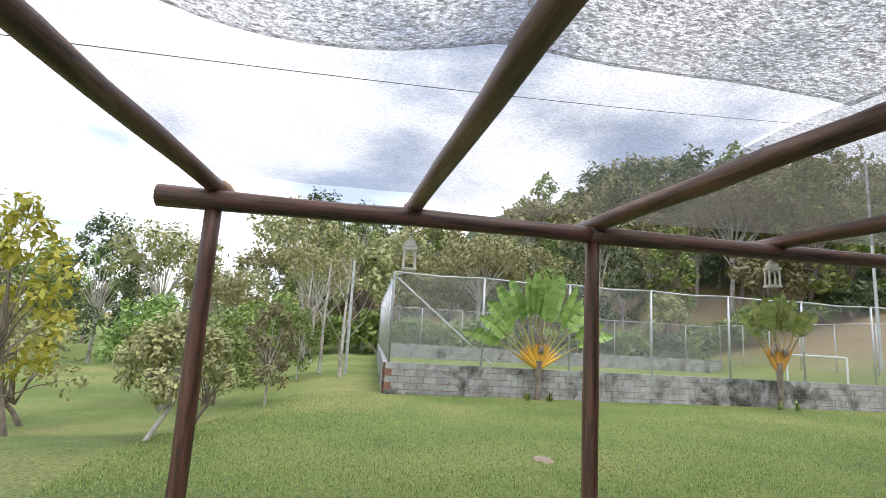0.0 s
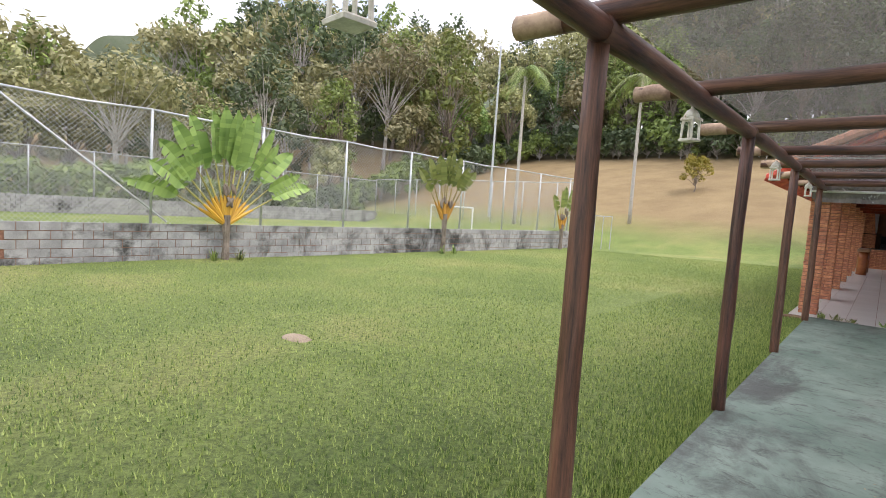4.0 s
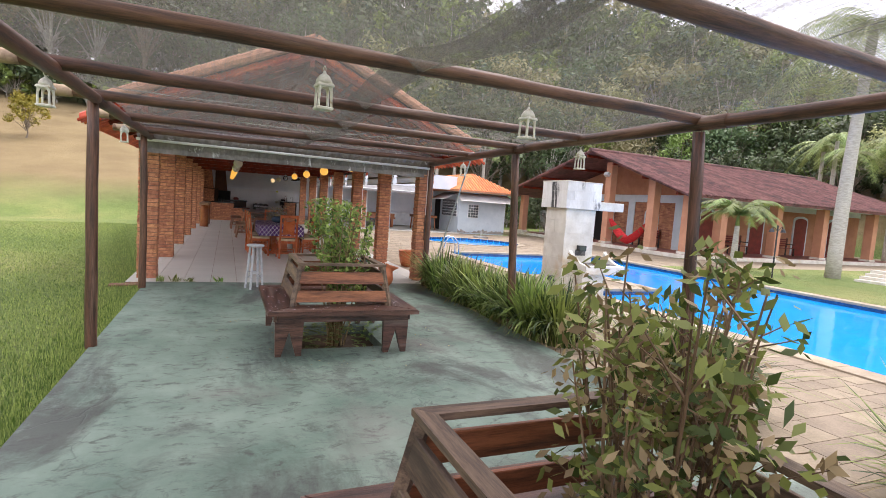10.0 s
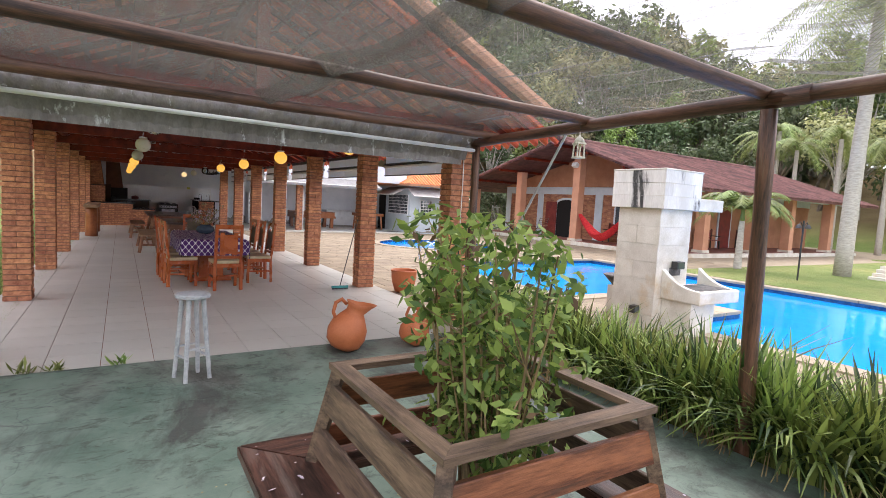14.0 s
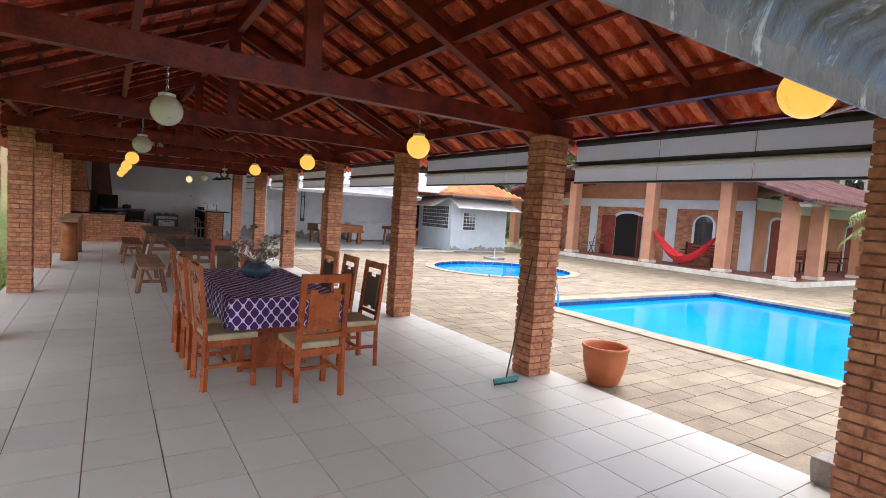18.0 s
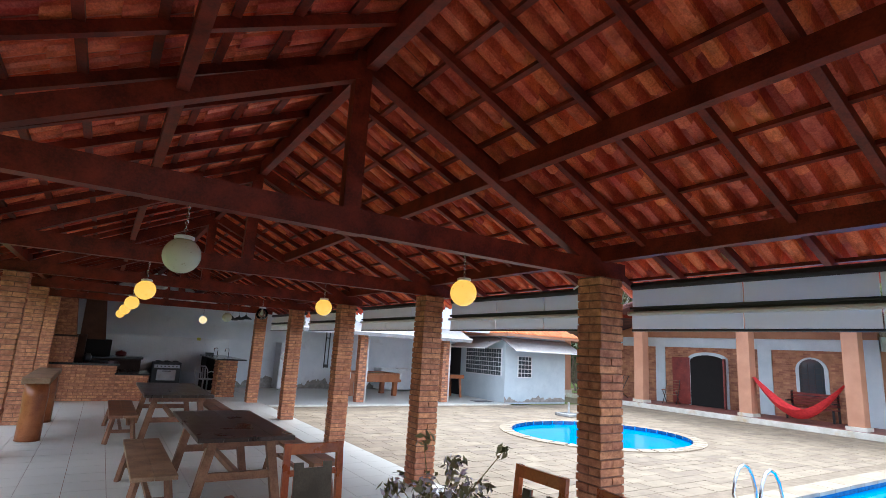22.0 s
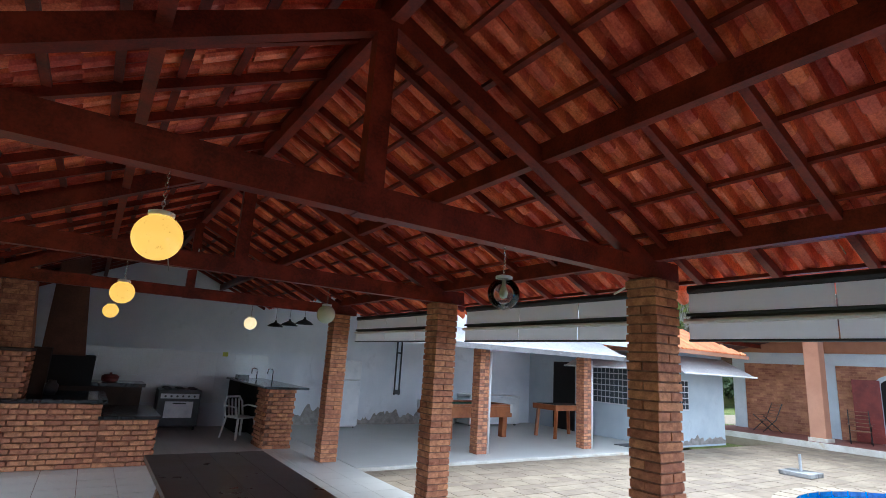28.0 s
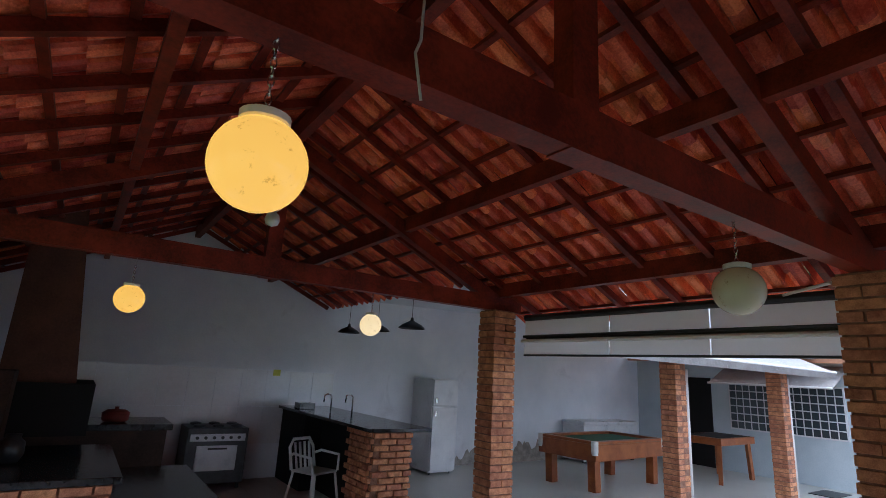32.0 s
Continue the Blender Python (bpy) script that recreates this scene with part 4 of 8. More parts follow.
def peel(parent, x0, x1, y, top, seed, label):
    """Ragged band of fallen plaster along the foot of a wall that faces -y."""
    verts, faces = [], []
    n = int((x1 - x0) / 0.045)
    for k in range(n + 1):
        x = x0 + (x1 - x0) * k / n
        f = 0.5 + 0.75 * noise.noise((x * 0.9, seed, 0.0)) + 0.45 * noise.noise((x * 5.0, seed, 3.0)) + 0.2 * noise.noise((x * 19.0, seed, 7.0))
        z = 0.005 + top * max(0.06, f)
        verts += [(x, y, 0.0), (x, y - 0.003, 0.0), (x, y - 0.003, z), (x, y, z + 0.006)]
        if k:
            b = 4 * k
            faces += [(b - 3, b + 1, b + 2, b - 2), (b - 2, b + 2, b + 3, b - 1)]
    return quads("peeled_patch", verts, faces, "wall_patch", parent, label)


peel(bpy.data.objects["wall_north"], 3.95, 12.0, 23.297, 0.52, 2.0, "grey band of fallen plaster")
annex_floor = solid("annex_floor", B(3.73, 12.44, 18.05, 23.3, -0.5, 0.0, 0.012), "floor_tile", "pale tiled floor of the open annex", "floor", "structure")
solid("annex_kerb", B(3.73, 12.44, 17.96, 18.05, -0.5, -0.004, 0.012), "stone_white", "worn white painted edge of the annex floor", "kerb", "structure")
solid("annex_ceiling", prism(bmesh.new(), [(3.3, 3.04), (12.5, 3.25), (12.5, 3.31), (3.3, 3.10)], 4.4, pose(0, 18.98, 0)), "wall_white", "white sloping ceiling over kitchen and annex", "ceiling", "structure")
solid("annex_fascia", B(4.35, 12.44, 18.86, 18.98, 2.5, 3.30), "wall_white", "white plastered beam over the annex front", "wall", "structure")
for x in (6.62, 9.80):
    c = thing("annex_column", "slim red brick column of the annex", "column", "brick columns of the annex")
    part("mortar_core", B(x + 0.01, x + 0.25, 18.58, 18.82, 0, 2.4), "mortar", c, "grey mortar joints")
    me = mesh_of("brick", B(-0.13, 0.13, -0.06, 0.06, -0.029, 0.029, 0.004))
    me2 = mesh_of("brick", B(-0.0625, 0.0625, -0.1225, 0.1225, -0.029, 0.029, 0.004))
    for k in range(34):
        for q in range(2):
            if k % 2:
                part("brick", me, "brick", c, m=pose(x + 0.13, 18.64 + 0.125 * q, 0.035 + k * 0.0702, 0, 0, rng.uniform(-1, 1)))
            else:
                part("brick", me2, "brick", c, m=pose(x + 0.0645 + 0.131 * q, 18.70, 0.035 + k * 0.0702, 0, 0, rng.uniform(-1, 1)))

# ==== trees and forest ====
def leaf_cloud(rng, clusters, per, size, flat=0.0, droop=0.0):
    """Leaf quads around cluster points: (centre, radius) pairs."""
    verts, faces = [], []
    for c, r in clusters:
        for _ in range(per):
            d = Vector((rng.gauss(0, 1), rng.gauss(0, 1), rng.gauss(0, 1)))
            d.normalize()
            p = Vector(c) + d * r * (rng.random() ** 0.4)
            n = (d + Vector((rng.uniform(-1, 1), rng.uniform(-1, 1), rng.uniform(-0.2, 1.2)))).normalized()
            u = n.orthogonal().normalized()
            u = (u * math.cos(a := rng.uniform(0, 6.28)) + n.cross(u) * math.sin(a))
            w = n.cross(u)
            s = size * rng.uniform(0.6, 1.4)
            k = len(verts)
            verts += [p - u * s, p + w * s * 0.45 - u * s * 0.1, p + u * s + Vector((0, 0, -droop * s)), p - w * s * 0.45 - u * s * 0.1]
            faces.append((k, k + 1, k + 2, k + 3))
    return verts, faces


def tree_meshes(seed, height, spread, leaf, per, n_clusters, trunk_h, trunk_r, shape="round", lean=0.1):
    rng = random.Random(seed)
    bm = bmesh.new()
    top = Vector((rng.uniform(-lean, lean) * height, rng.uniform(-lean, lean) * height, trunk_h))
    mid = top * 0.5 + Vector((rng.uniform(-0.1, 0.1), rng.uniform(-0.1, 0.1), 0))
    tube(bm, [(0, 0, -0.3), mid, top], [trunk_r * 1.25, trunk_r, trunk_r * 0.75], 7)
    clusters = []
    for k in range(n_clusters):
        a = 2.4 * k + rng.uniform(-0.5, 0.5)
        f = (k + 0.5) / n_clusters
        if shape == "round":
            rr, zz = spread * math.sqrt(f) * 0.85, trunk_h + (height - trunk_h) * (1 - f * f * 0.75) * rng.uniform(0.72, 1.0)
        elif shape == "tall":
            rr, zz = spread * 0.75 * math.sin(math.pi * (0.15 + 0.8 * f)), trunk_h * 0.6 + (height - trunk_h * 0.6) * f
        else:
            rr, zz = spread * math.sqrt(f), height * rng.uniform(0.80, 1.0) - 0.15 * height * f
        c = Vector((top.x + rr * math.cos(a), top.y + rr * math.sin(a), zz))
        clusters.append((c, spread * rng.uniform(0.20, 0.36)))
        b = top.lerp(Vector((0, 0, trunk_h * 0.5)), rng.uniform(0, 0.5))
        tube(bm, [b, b.lerp(c, 0.5) + Vector((0, 0, 0.12 * height * 0.2)), c], [trunk_r * 0.42, trunk_r * 0.26, trunk_r * 0.1], 5, False)
    v, f = leaf_cloud(rng, clusters, per, leaf)
    crown = bpy.data.meshes.new("crown")
    crown.from_pydata(v, [], f)
    return mesh_of("trunk", bm), crown


def plant_tree(name, label, meshes, bark, leaf, at, scale=1.0, rz=0.0, group=""):
    tr, cr = meshes
    t = thing(name, label, "tree", group)
    t.matrix_world = Matrix.Translation(at) @ Matrix.Rotation(rz, 4, "Z") @ Matrix.Scale(scale, 4)
    for me, nm, mt in ((tr, "trunk", bark), (cr, "crown", leaf)):
        if not me.materials:
            me.materials.append(M[mt])
        o = new(nm, me)
        o.parent = t
    return t



# ==== pergola of peeled logs ====
RAFT_Y = [-12.14, -11.0, -9.8, -8.38, -6.88, -5.34, -3.98, -2.4, -0.85]
POSTS = [-12.16, -9.79, -6.9, -4.02, -0.78]
SKEW = 0.24
SWING = [-0.55, 0.06] + [SKEW * 1.05] * 7
rng = random.Random(4)

pergola = thing("pergola", "log pergola of dark varnished posts, beams and rafters over the slab", "pergola")
for y in POSTS:
    part("post", log((-1.44, y, -0.3), (-1.44 + rng.uniform(-0.02, 0.02), y, 2.32), 0.055, 0.047, rng), "pole", pergola, smooth=True)
    last = y == POSTS[-1]
    right = y + (0.48 if last else SKEW)
    part("post", log((3.37 if last else 3.36, right, -0.3), (3.37 if last else 3.22 + rng.uniform(-0.02, 0.02), right, 2.32), 0.056, 0.048, rng), "pole", pergola, smooth=True)
for x in (-1.43, 3.22):
    ends = [-12.40, -9.7, -6.8, -3.9, -0.35]
    for k, (a, b) in enumerate(zip(ends, ends[1:])):
        za, zb = ((2.29, 2.315, 2.345, 2.345, 2.335) if x < 0 else (2.33, 2.35, 2.39, 2.385, 2.36))[k:k + 2]
        end = x > 0 and k == 3
        part("beam", log((x, a - (0.06 if k == 0 else 0.12), za), (x + 0.16 * end, b + 0.12 + 0.06 * end, zb), 0.060, 0.052, rng), "pole_y", pergola, smooth=True)
for k, y in enumerate(RAFT_Y):
    out = 0.40 if k > 1 else 0.30
    part("rafter", log((-1.43 - out, y, 2.385), (3.45, y + SWING[k], 2.425), 0.051, 0.044, rng), "pole_x", pergola, smooth=True)
    part("cut_end", log((-1.435 - out, y, 2.385), (-1.43 - out + 0.22, y, 2.387), 0.0525, 0.0525, rng, bend=0.0), "pole_pale", pergola, "pale sawn log end", smooth=True)


def net_z(x, y):
    z = 2.475
    for a, b in zip(RAFT_Y, RAFT_Y[1:]):
        if a <= y <= b:
            t = (y - a) / (b - a)
            z -= 0.10 * math.sin(math.pi * t) * (0.55 + 0.45 * math.sin(x * 1.7 + a * 3.0))
    return z + 0.018 * noise.noise((x * 2.2, y * 2.2, 3.0))


def net_sheet(name, material, x0, x1, y0, y1, lift, label, ripple=0.0, nx=36, ny=90):
    verts, faces = [], []
    for i in range(nx + 1):
        for j in range(ny + 1):
            x, y = x0 + (x1 - x0) * i / nx, y0 + (y1 - y0) * j / ny
            verts.append((x, y, net_z(x, y) + lift + ripple * math.sin(x * 19 + 2 * math.sin(y * 2)) * (0.5 + 0.5 * math.sin(y * 1.3))))
    for i in range(nx):
        for j in range(ny):
            k = i * (ny + 1) + j
            faces.append((k, k + ny + 1, k + ny + 2, k + 1))
    return tagged(quads(name, verts, faces, material, smooth=True), label, "shade net")


net_sheet("shade_net", "net_clear", -1.46, 0.34, -12.4, -9.80, 0.0, "sheer grey shade net stretched over the end bay", 0.0, 24, 30)
net_sheet("shade_net", "net_grain", 0.30, 3.30, -12.5, -9.74, 0.012, "dense grainy grey shade net over the end bay", 0.0, 30, 30)
net_sheet("shade_net", "net_mid", -1.46, 0.88, -9.78, -0.55, 0.004, "sagging grainy grey shade net stretched over the pergola", 0.0, 30, 90)
net_sheet("shade_net", "net_sheer", 0.84, 3.48, -9.70, -0.32, 0.02, "rippled sheer grey shade net with loose folds over the pergola", 0.024, 70, 90)
# a loose doubled hem hanging in a fold where the two sheets meet
bm = bmesh.new()
n = 60
rows = []
for k in range(n + 1):
    y = -10.2 + 9.3 * k / n
    x = 0.86 + 0.09 * math.sin(y * 1.25)
    z = net_z(x, y) - 0.01
    rows.append([bm.verts.new((x - 0.17, y, z)), bm.verts.new((x - 0.03, y, z - 0.05 - 0.05 * abs(math.sin(y * 2.1)))), bm.verts.new((x + 0.11, y, z - 0.01))])
for a, b in zip(rows, rows[1:]):
    for q in range(2):
        bm.faces.new((a[q], a[q + 1], b[q + 1], b[q]))
solid("net_hem", bm, "net_mid", "dark doubled hem of the shade net hanging in a fold", "shade net", smooth=True)


# ==== lanterns ====
def lantern(at, top_z, rz=0.0):
    t = thing("birdcage_lantern", "small white metal lantern hanging from a pergola log, paint worn", "lantern", "lanterns on the pergola", at, rz)
    t.matrix_world = t.matrix_world @ Matrix.Diagonal((0.74, 0.74, 0.84, 1))
    part("base", lathe(bmesh.new(), [(0.085, 0), (0.09, 0.012), (0.075, 0.02)], 4), "pewter", t)
    for k in range(4):
        a = math.pi / 2 * k
        part("corner_bar", tube(bmesh.new(), [(0.068 * math.cos(a), 0.068 * math.sin(a), 0.015), (0.062 * math.cos(a), 0.062 * math.sin(a), 0.155)], 0.010, 6), "pewter", t)
        b = a + math.pi / 4
        bm = bmesh.new()
        pts = [(-0.036, 0.155), (-0.036, 0.115), (-0.026, 0.137), (0, 0.149), (0.026, 0.137), (0.036, 0.115), (0.036, 0.155)]
        prism(bm, pts, 0.006, pose(0.046 * math.cos(b), 0.046 * math.sin(b), 0, 0, 0, math.degrees(b) + 90))
        part("arch_panel", bm, "pewter", t)
    part("roof_rim", lathe(bmesh.new(), [(0.088, 0.15), (0.09, 0.158), (0.078, 0.172)], 4), "pewter", t)
    part("dome", lathe(bmesh.new(), [(0.066, 0.168), (0.060, 0.195), (0.040, 0.222), (0.015, 0.236), (0.010, 0.252)], 8), "pewter", t, smooth=True)
    part("hook_ring", tube(bmesh.new(), [(0.018 * math.cos(a), 0, 0.268 + 0.018 * math.sin(a)) for a in [2 * math.pi * q / 10 for q in range(11)]], 0.003, 5, False), "pewter", t)
    part("wire", tube(bmesh.new(), [(0, 0, 0.284), (0, 0, (top_z - at[2]) / 0.84)], 0.0025, 5), "black_metal", t)


for x, y in ((-1.48, -8.36), (-1.50, -11.0), (0.20, -6.80), (1.57, -6.73), (-1.46, -5.34), (-1.46, -2.35), (3.2, -8.12), (3.2, -5.16), (3.2, -2.16)):
    lantern((x, y, 1.985 if y == -11.0 else 2.075), 2.40, rng.uniform(20, 65))

# ==== planter benches ====
def planter_bench(at, R, b0, b1):
    t = thing("planter_bench", "square weathered wooden bench built round a slatted planter box", "bench", "planter benches under the pergola", at)
    h = 0.47
    for k in range(4):
        m = Matrix.Rotation(math.pi / 2 * k, 4, "Z")
        for inner, outer in ((0.42, R),):
            bm = bmesh.new()
            a, b = outer - 0.003, inner
            vs = [(-a, -a), (a, -a), (b, -b), (-b, -b)]
            lo = [bm.verts.new((x, y, h - 0.045)) for x, y in vs]
            hi = [bm.verts.new((x, y, h)) for x, y in vs]
            bm.faces.new(lo[::-1])
            bm.faces.new(hi)
            for q in range(4):
                bm.faces.new((lo[q], lo[(q + 1) % 4], hi[(q + 1) % 4], hi[q]))
            bmesh.ops.bevel(bm, geom=[e for e in bm.edges if all(v.co.z > h - 0.01 for v in e.verts)], offset=0.006, segments=2, affect="EDGES")
            part("seat_plank", bm, "bench_wood", t, m=m)
        part("apron", B(-R + 0.10, R - 0.10, -R + 0.07, -R + 0.10, h - 0.12, h - 0.046), "bench_wood", t, m=m)
    for sy in (-1, 1):
        for sx in (-1, 1):
            bm = bmesh.new()
            outline = [(-0.14, h - 0.047), (-0.125, 0.0), (-0.07, 0.0), (0.0, 0.25), (0.07, 0.0), (0.125, 0.0), (0.14, h - 0.047)]
            prism(bm, outline, 0.05, pose(sx * (R - 0.22), sy * (R - 0.13) - 0.025, 0))
            part("leg", bm, "bench_wood", t)
    # splayed box: corner posts, two slats a side, flat top rail
    z0, z1 = h - 0.03, 0.88
    for k in range(4):
        m = Matrix.Rotation(math.pi / 2 * k, 4, "Z")
        part("corner_post", timber(bmesh.new(), (-b0 + 0.02, -b0 + 0.02, z0), (-b1 + 0.02, -b1 + 0.02, z1), 0.05, 0.05), "box_grey", t, m=m)
        for a, b in ((0.16, 0.42), (0.58, 0.86)):
            lo, hi = b0 + (b1 - b0) * a, b0 + (b1 - b0) * b
            za, zb = z0 + (z1 - z0) * a, z0 + (z1 - z0) * b
            bm = bmesh.new()
            vs = [bm.verts.new(p) for p in ((-lo, -lo, za), (lo, -lo, za), (hi, -hi, zb), (-hi, -hi, zb), (-lo, -lo + 0.025, za), (lo, -lo + 0.025, za), (hi, -hi + 0.025, zb), (-hi, -hi + 0.025, zb))]
            for f in ((0, 1, 2, 3), (7, 6, 5, 4), (0, 4, 5, 1), (1, 5, 6, 2), (2, 6, 7, 3), (3, 7, 4, 0)):
                bm.faces.new([vs[i] for i in f])
            bmesh.ops.bevel(bm, geom=list(bm.edges), offset=0.004, segments=1, affect="EDGES")
            part("slat", bm, "box_wood" if k in (0, 2) else "box_grey", t, m=m)
        bm = bmesh.new()
        a, b = b1 + 0.015, b1 - 0.055
        vs = [(-a, -a), (a - 0.002, -a), (b, -b), (-b, -b)]
        lo, hi = [bm.verts.new((x, y, z1)) for x, y in vs], [bm.verts.new((x, y, z1 + 0.025)) for x, y in vs]
        bm.faces.new(lo[::-1])
        bm.faces.new(hi)
        for q in range(4):
            bm.faces.new((lo[q], lo[(q + 1) % 4], hi[(q + 1) % 4], hi[q]))
        part("top_rail", bm, "box_grey", t, m=m)


planter_bench((0.82, -8.71, 0), 0.81, 0.56, 0.485)
planter_bench((0.87, -4.00, 0), 0.765, 0.525, 0.445)


# ==== shrubs in the planters ====
def shrub(at, seed, height, spread, stems, per, leaf_mat, label, dry=0):
    r = random.Random(seed)
    t = thing("shrub", label, "shrub", "", at)
    bm, tips = bmesh.new(), []
    for k in range(stems):
        a = r.uniform(0, 6.28)
        end = Vector((math.cos(a), math.sin(a), 0)) * spread * r.uniform(0.2, 1.0)
        end.z = height * r.uniform(0.6, 1.0)
        b = Vector((math.cos(a), math.sin(a), 0)) * 0.10 * r.random()
        mid = b.lerp(end, 0.5) + Vector((r.uniform(-0.06, 0.06), r.uniform(-0.06, 0.06), 0.05))
        tube(bm, [b, mid, end], [0.010, 0.007, 0.003], 5, False)
        tips += [(mid.lerp(end, r.random()), 0.10) for _ in range(3)] + [(end, 0.09)]
        for _ in range(2):
            q = mid.lerp(end, r.uniform(0.2, 0.9))
            e = q + Vector((r.uniform(-1, 1), r.uniform(-1, 1), r.uniform(0.1, 0.9))) * 0.22
            tube(bm, [q, e], [0.005, 0.002], 4, False)
            tips.append((e, 0.07))
    part("branch", bm, "dry_leaf", t, "thin brown stems")
    v, f = leaf_cloud(r, tips, per, 0.029)
    quads("leaves", v, f, leaf_mat, t)
    if dry:
        v, f = leaf_cloud(r, r.sample(tips, len(tips) // 2), dry, 0.024)
        quads("dry_leaves", v, f, "dry_leaf", t, "withered brown leaves")



shrub((1.02, -8.64, -0.1), 31, 1.62, 0.36, 46, 5, "shrub_leaf", "straggly green and brown shrub growing out of the planter box", 6)
shrub((0.92, -3.97, -0.1), 32, 1.66, 0.36, 38, 14, "shrub_leaf", "bushy green shrub growing out of the planter box", 1)


def fern(at, seed):
    r = random.Random(seed)
    t = thing("fern", "small bright green fern growing in the floor opening", "fern", "ferns", at)
    verts, faces = [], []
    for k in range(9):
        a, ln = r.uniform(0, 6.28), r.uniform(0.20, 0.36)
        for q in range(9):
            f = q / 9
            p = Vector((math.cos(a) * ln * f, math.sin(a) * ln * f, 0.30 * math.sin(f * 2.2)))
            side = Vector((-math.sin(a), math.cos(a), 0))
            w = 0.065 * (1 - f) + 0.01
            for s in (-1, 1):
                b = len(verts)
                verts += [p, p + side * s * w + Vector((math.cos(a), math.sin(a), 0)) * 0.03, p + Vector((math.cos(a), math.sin(a), 0)) * 0.03]
                faces.append((b, b + 1, b + 2))
    quads("fronds", verts, faces, "leaf", t)


for k, (x, y) in enumerate(((0.62, -4.24), (1.14, -4.26), (0.80, -4.32), (0.66, -3.95), (1.22, -3.85))):
    fern((x, y, -0.1), 50 + k)


# ==== strap-leaved clumps along the slab ====
def clump(at, seed, n, h, r0):
    r = random.Random(seed)
    t = thing("grass_clump", "dense arching clump of green strap leaves beside the slab", "plant", "clumps along the slab edge", at)
    verts, faces = [], []
    for k in range(n):
        a, b = r.uniform(0, 6.28), math.sqrt(r.random())
        base = Vector((math.cos(a), math.sin(a), 0)) * r0 * b * 0.62
        d = Vector((math.cos(a + r.uniform(-0.9, 0.9)), math.sin(a + r.uniform(-0.9, 0.9)), 0))
        side = Vector((-d.y, d.x, 0)) * r.uniform(0.009, 0.017)
        ln = h * r.uniform(0.60, 1.22)
        reach, fall = ln * r.uniform(0.10, 0.62) * (0.35 + b), r.uniform(0.05, 0.72) * (0.3 + b)
        k0 = len(verts)
        for q in range(6):
            f = q / 5
            p = base + d * (reach * f ** 1.7) + Vector((0, 0, ln * (f - fall * f ** 2.6)))
            w = (0.8 + 0.5 * f) * (1 - f ** 3 * 0.93)
            verts += [p - side * w, p + side * w]
        for q in range(5):
            faces.append((k0 + 2 * q, k0 + 2 * q + 1, k0 + 2 * q + 3, k0 + 2 * q + 2))
    quads("leaves", verts, faces, "blade", t)
    v, f = [], []
    for k in range(n // 22):
        a = r.uniform(0, 6.28)
        base = Vector((math.cos(a), math.sin(a), 0)) * r0 * 0.9
        d = Vector((math.cos(a), math.sin(a), 0))
        side = Vector((-d.y, d.x, 0)) * 0.0035
        b = len(v)
        e = base + d * r.uniform(0.1, 0.3) + Vector((0, 0, 0.02))
        v += [base + Vector((0, 0, 0.18)) - side, base + Vector((0, 0, 0.18)) + side, e + side, e - side]
        f.append((b, b + 1, b + 2, b + 3))
    quads("dead_leaves", v, f, "dry_leaf", t, "straw-coloured dead leaves at the foot")


rng = random.Random(9)
for k in range(14):
    y = -0.55 - k * 0.30
    clump((3.62 + rng.uniform(-0.12, 0.16), y, -0.08), 100 + k, 640, 0.74 + rng.uniform(-0.08, 0.10), 0.42)
for k, (x, y, s) in enumerate(((3.62, -6.08, 0.74), (3.74, -6.42, 0.72), (3.56, -6.52, 0.74), (3.76, -8.42, 0.75), (3.86, -8.85, 0.70))):
    clump((x, y, -0.08), 200 + k, 900, s, 0.42)


# ==== stool, jugs, pots, brooms ====
def stool(at):
    t = thing("stool", "tall round wooden stool with worn grey paint", "stool", "", at, 20)
    part("seat", lathe(bmesh.new(), [(0.12, 0.69), (0.138, 0.70), (0.138, 0.72), (0.125, 0.73)], 24), "grey_paint", t, smooth=False)
    for k in range(4):
        a = math.pi / 4 + math.pi / 2 * k
        c, s = math.cos(a), math.sin(a)
        part("leg", tube(bmesh.new(), [(0.145 * c, 0.145 * s, 0), (0.085 * c, 0.085 * s, 0.69)], [0.018, 0.021], 8), "grey_paint", t)
    for k in range(4):
        a, b = math.pi / 4 + math.pi / 2 * k, math.pi / 4 + math.pi / 2 * (k + 1)
        z = 0.20 if k % 2 else 0.27
        r = 0.145 - 0.06 * z / 0.69
        part("rung", tube(bmesh.new(), [(r * math.cos(a), r * math.sin(a), z), (r * math.cos(b), r * math.sin(b), z)], 0.011, 6), "grey_paint", t)


stool((0.18, -0.84, 0))


def jug(at, scale, rz, tilt):
    t = thing("clay_jug", "round terracotta jug with a wide spout and loop handle", "jug", "terracotta jugs", at, rz)
    m = Matrix.Scale(scale, 4) @ Matrix.Rotation(radians(tilt), 4, "Y")
    prof = [(0.10, 0.0), (0.16, 0.05), (0.185, 0.14), (0.17, 0.23), (0.12, 0.31), (0.085, 0.36), (0.088, 0.40), (0.115, 0.44), (0.108, 0.44), (0.075, 0.40), (0.07, 0.36)]
    bm = lathe(bmesh.new(), prof, 24)
    for v in bm.verts:
        if v.co.z > 0.39 and v.co.x > 0:
            v.co.x *= 1.5
            v.co.z += v.co.x * 0.25
    part("body", bm, "terracotta", t, smooth=True, m=m)
    part("handle", tube(bmesh.new(), [(-0.10, 0, 0.40), (-0.16, 0, 0.43), (-0.20, 0, 0.38), (-0.19, 0, 0.29), (-0.155, 0, 0.25)], [0.016, 0.018, 0.018, 0.017, 0.016], 8), "terracotta", t, smooth=True, m=m)


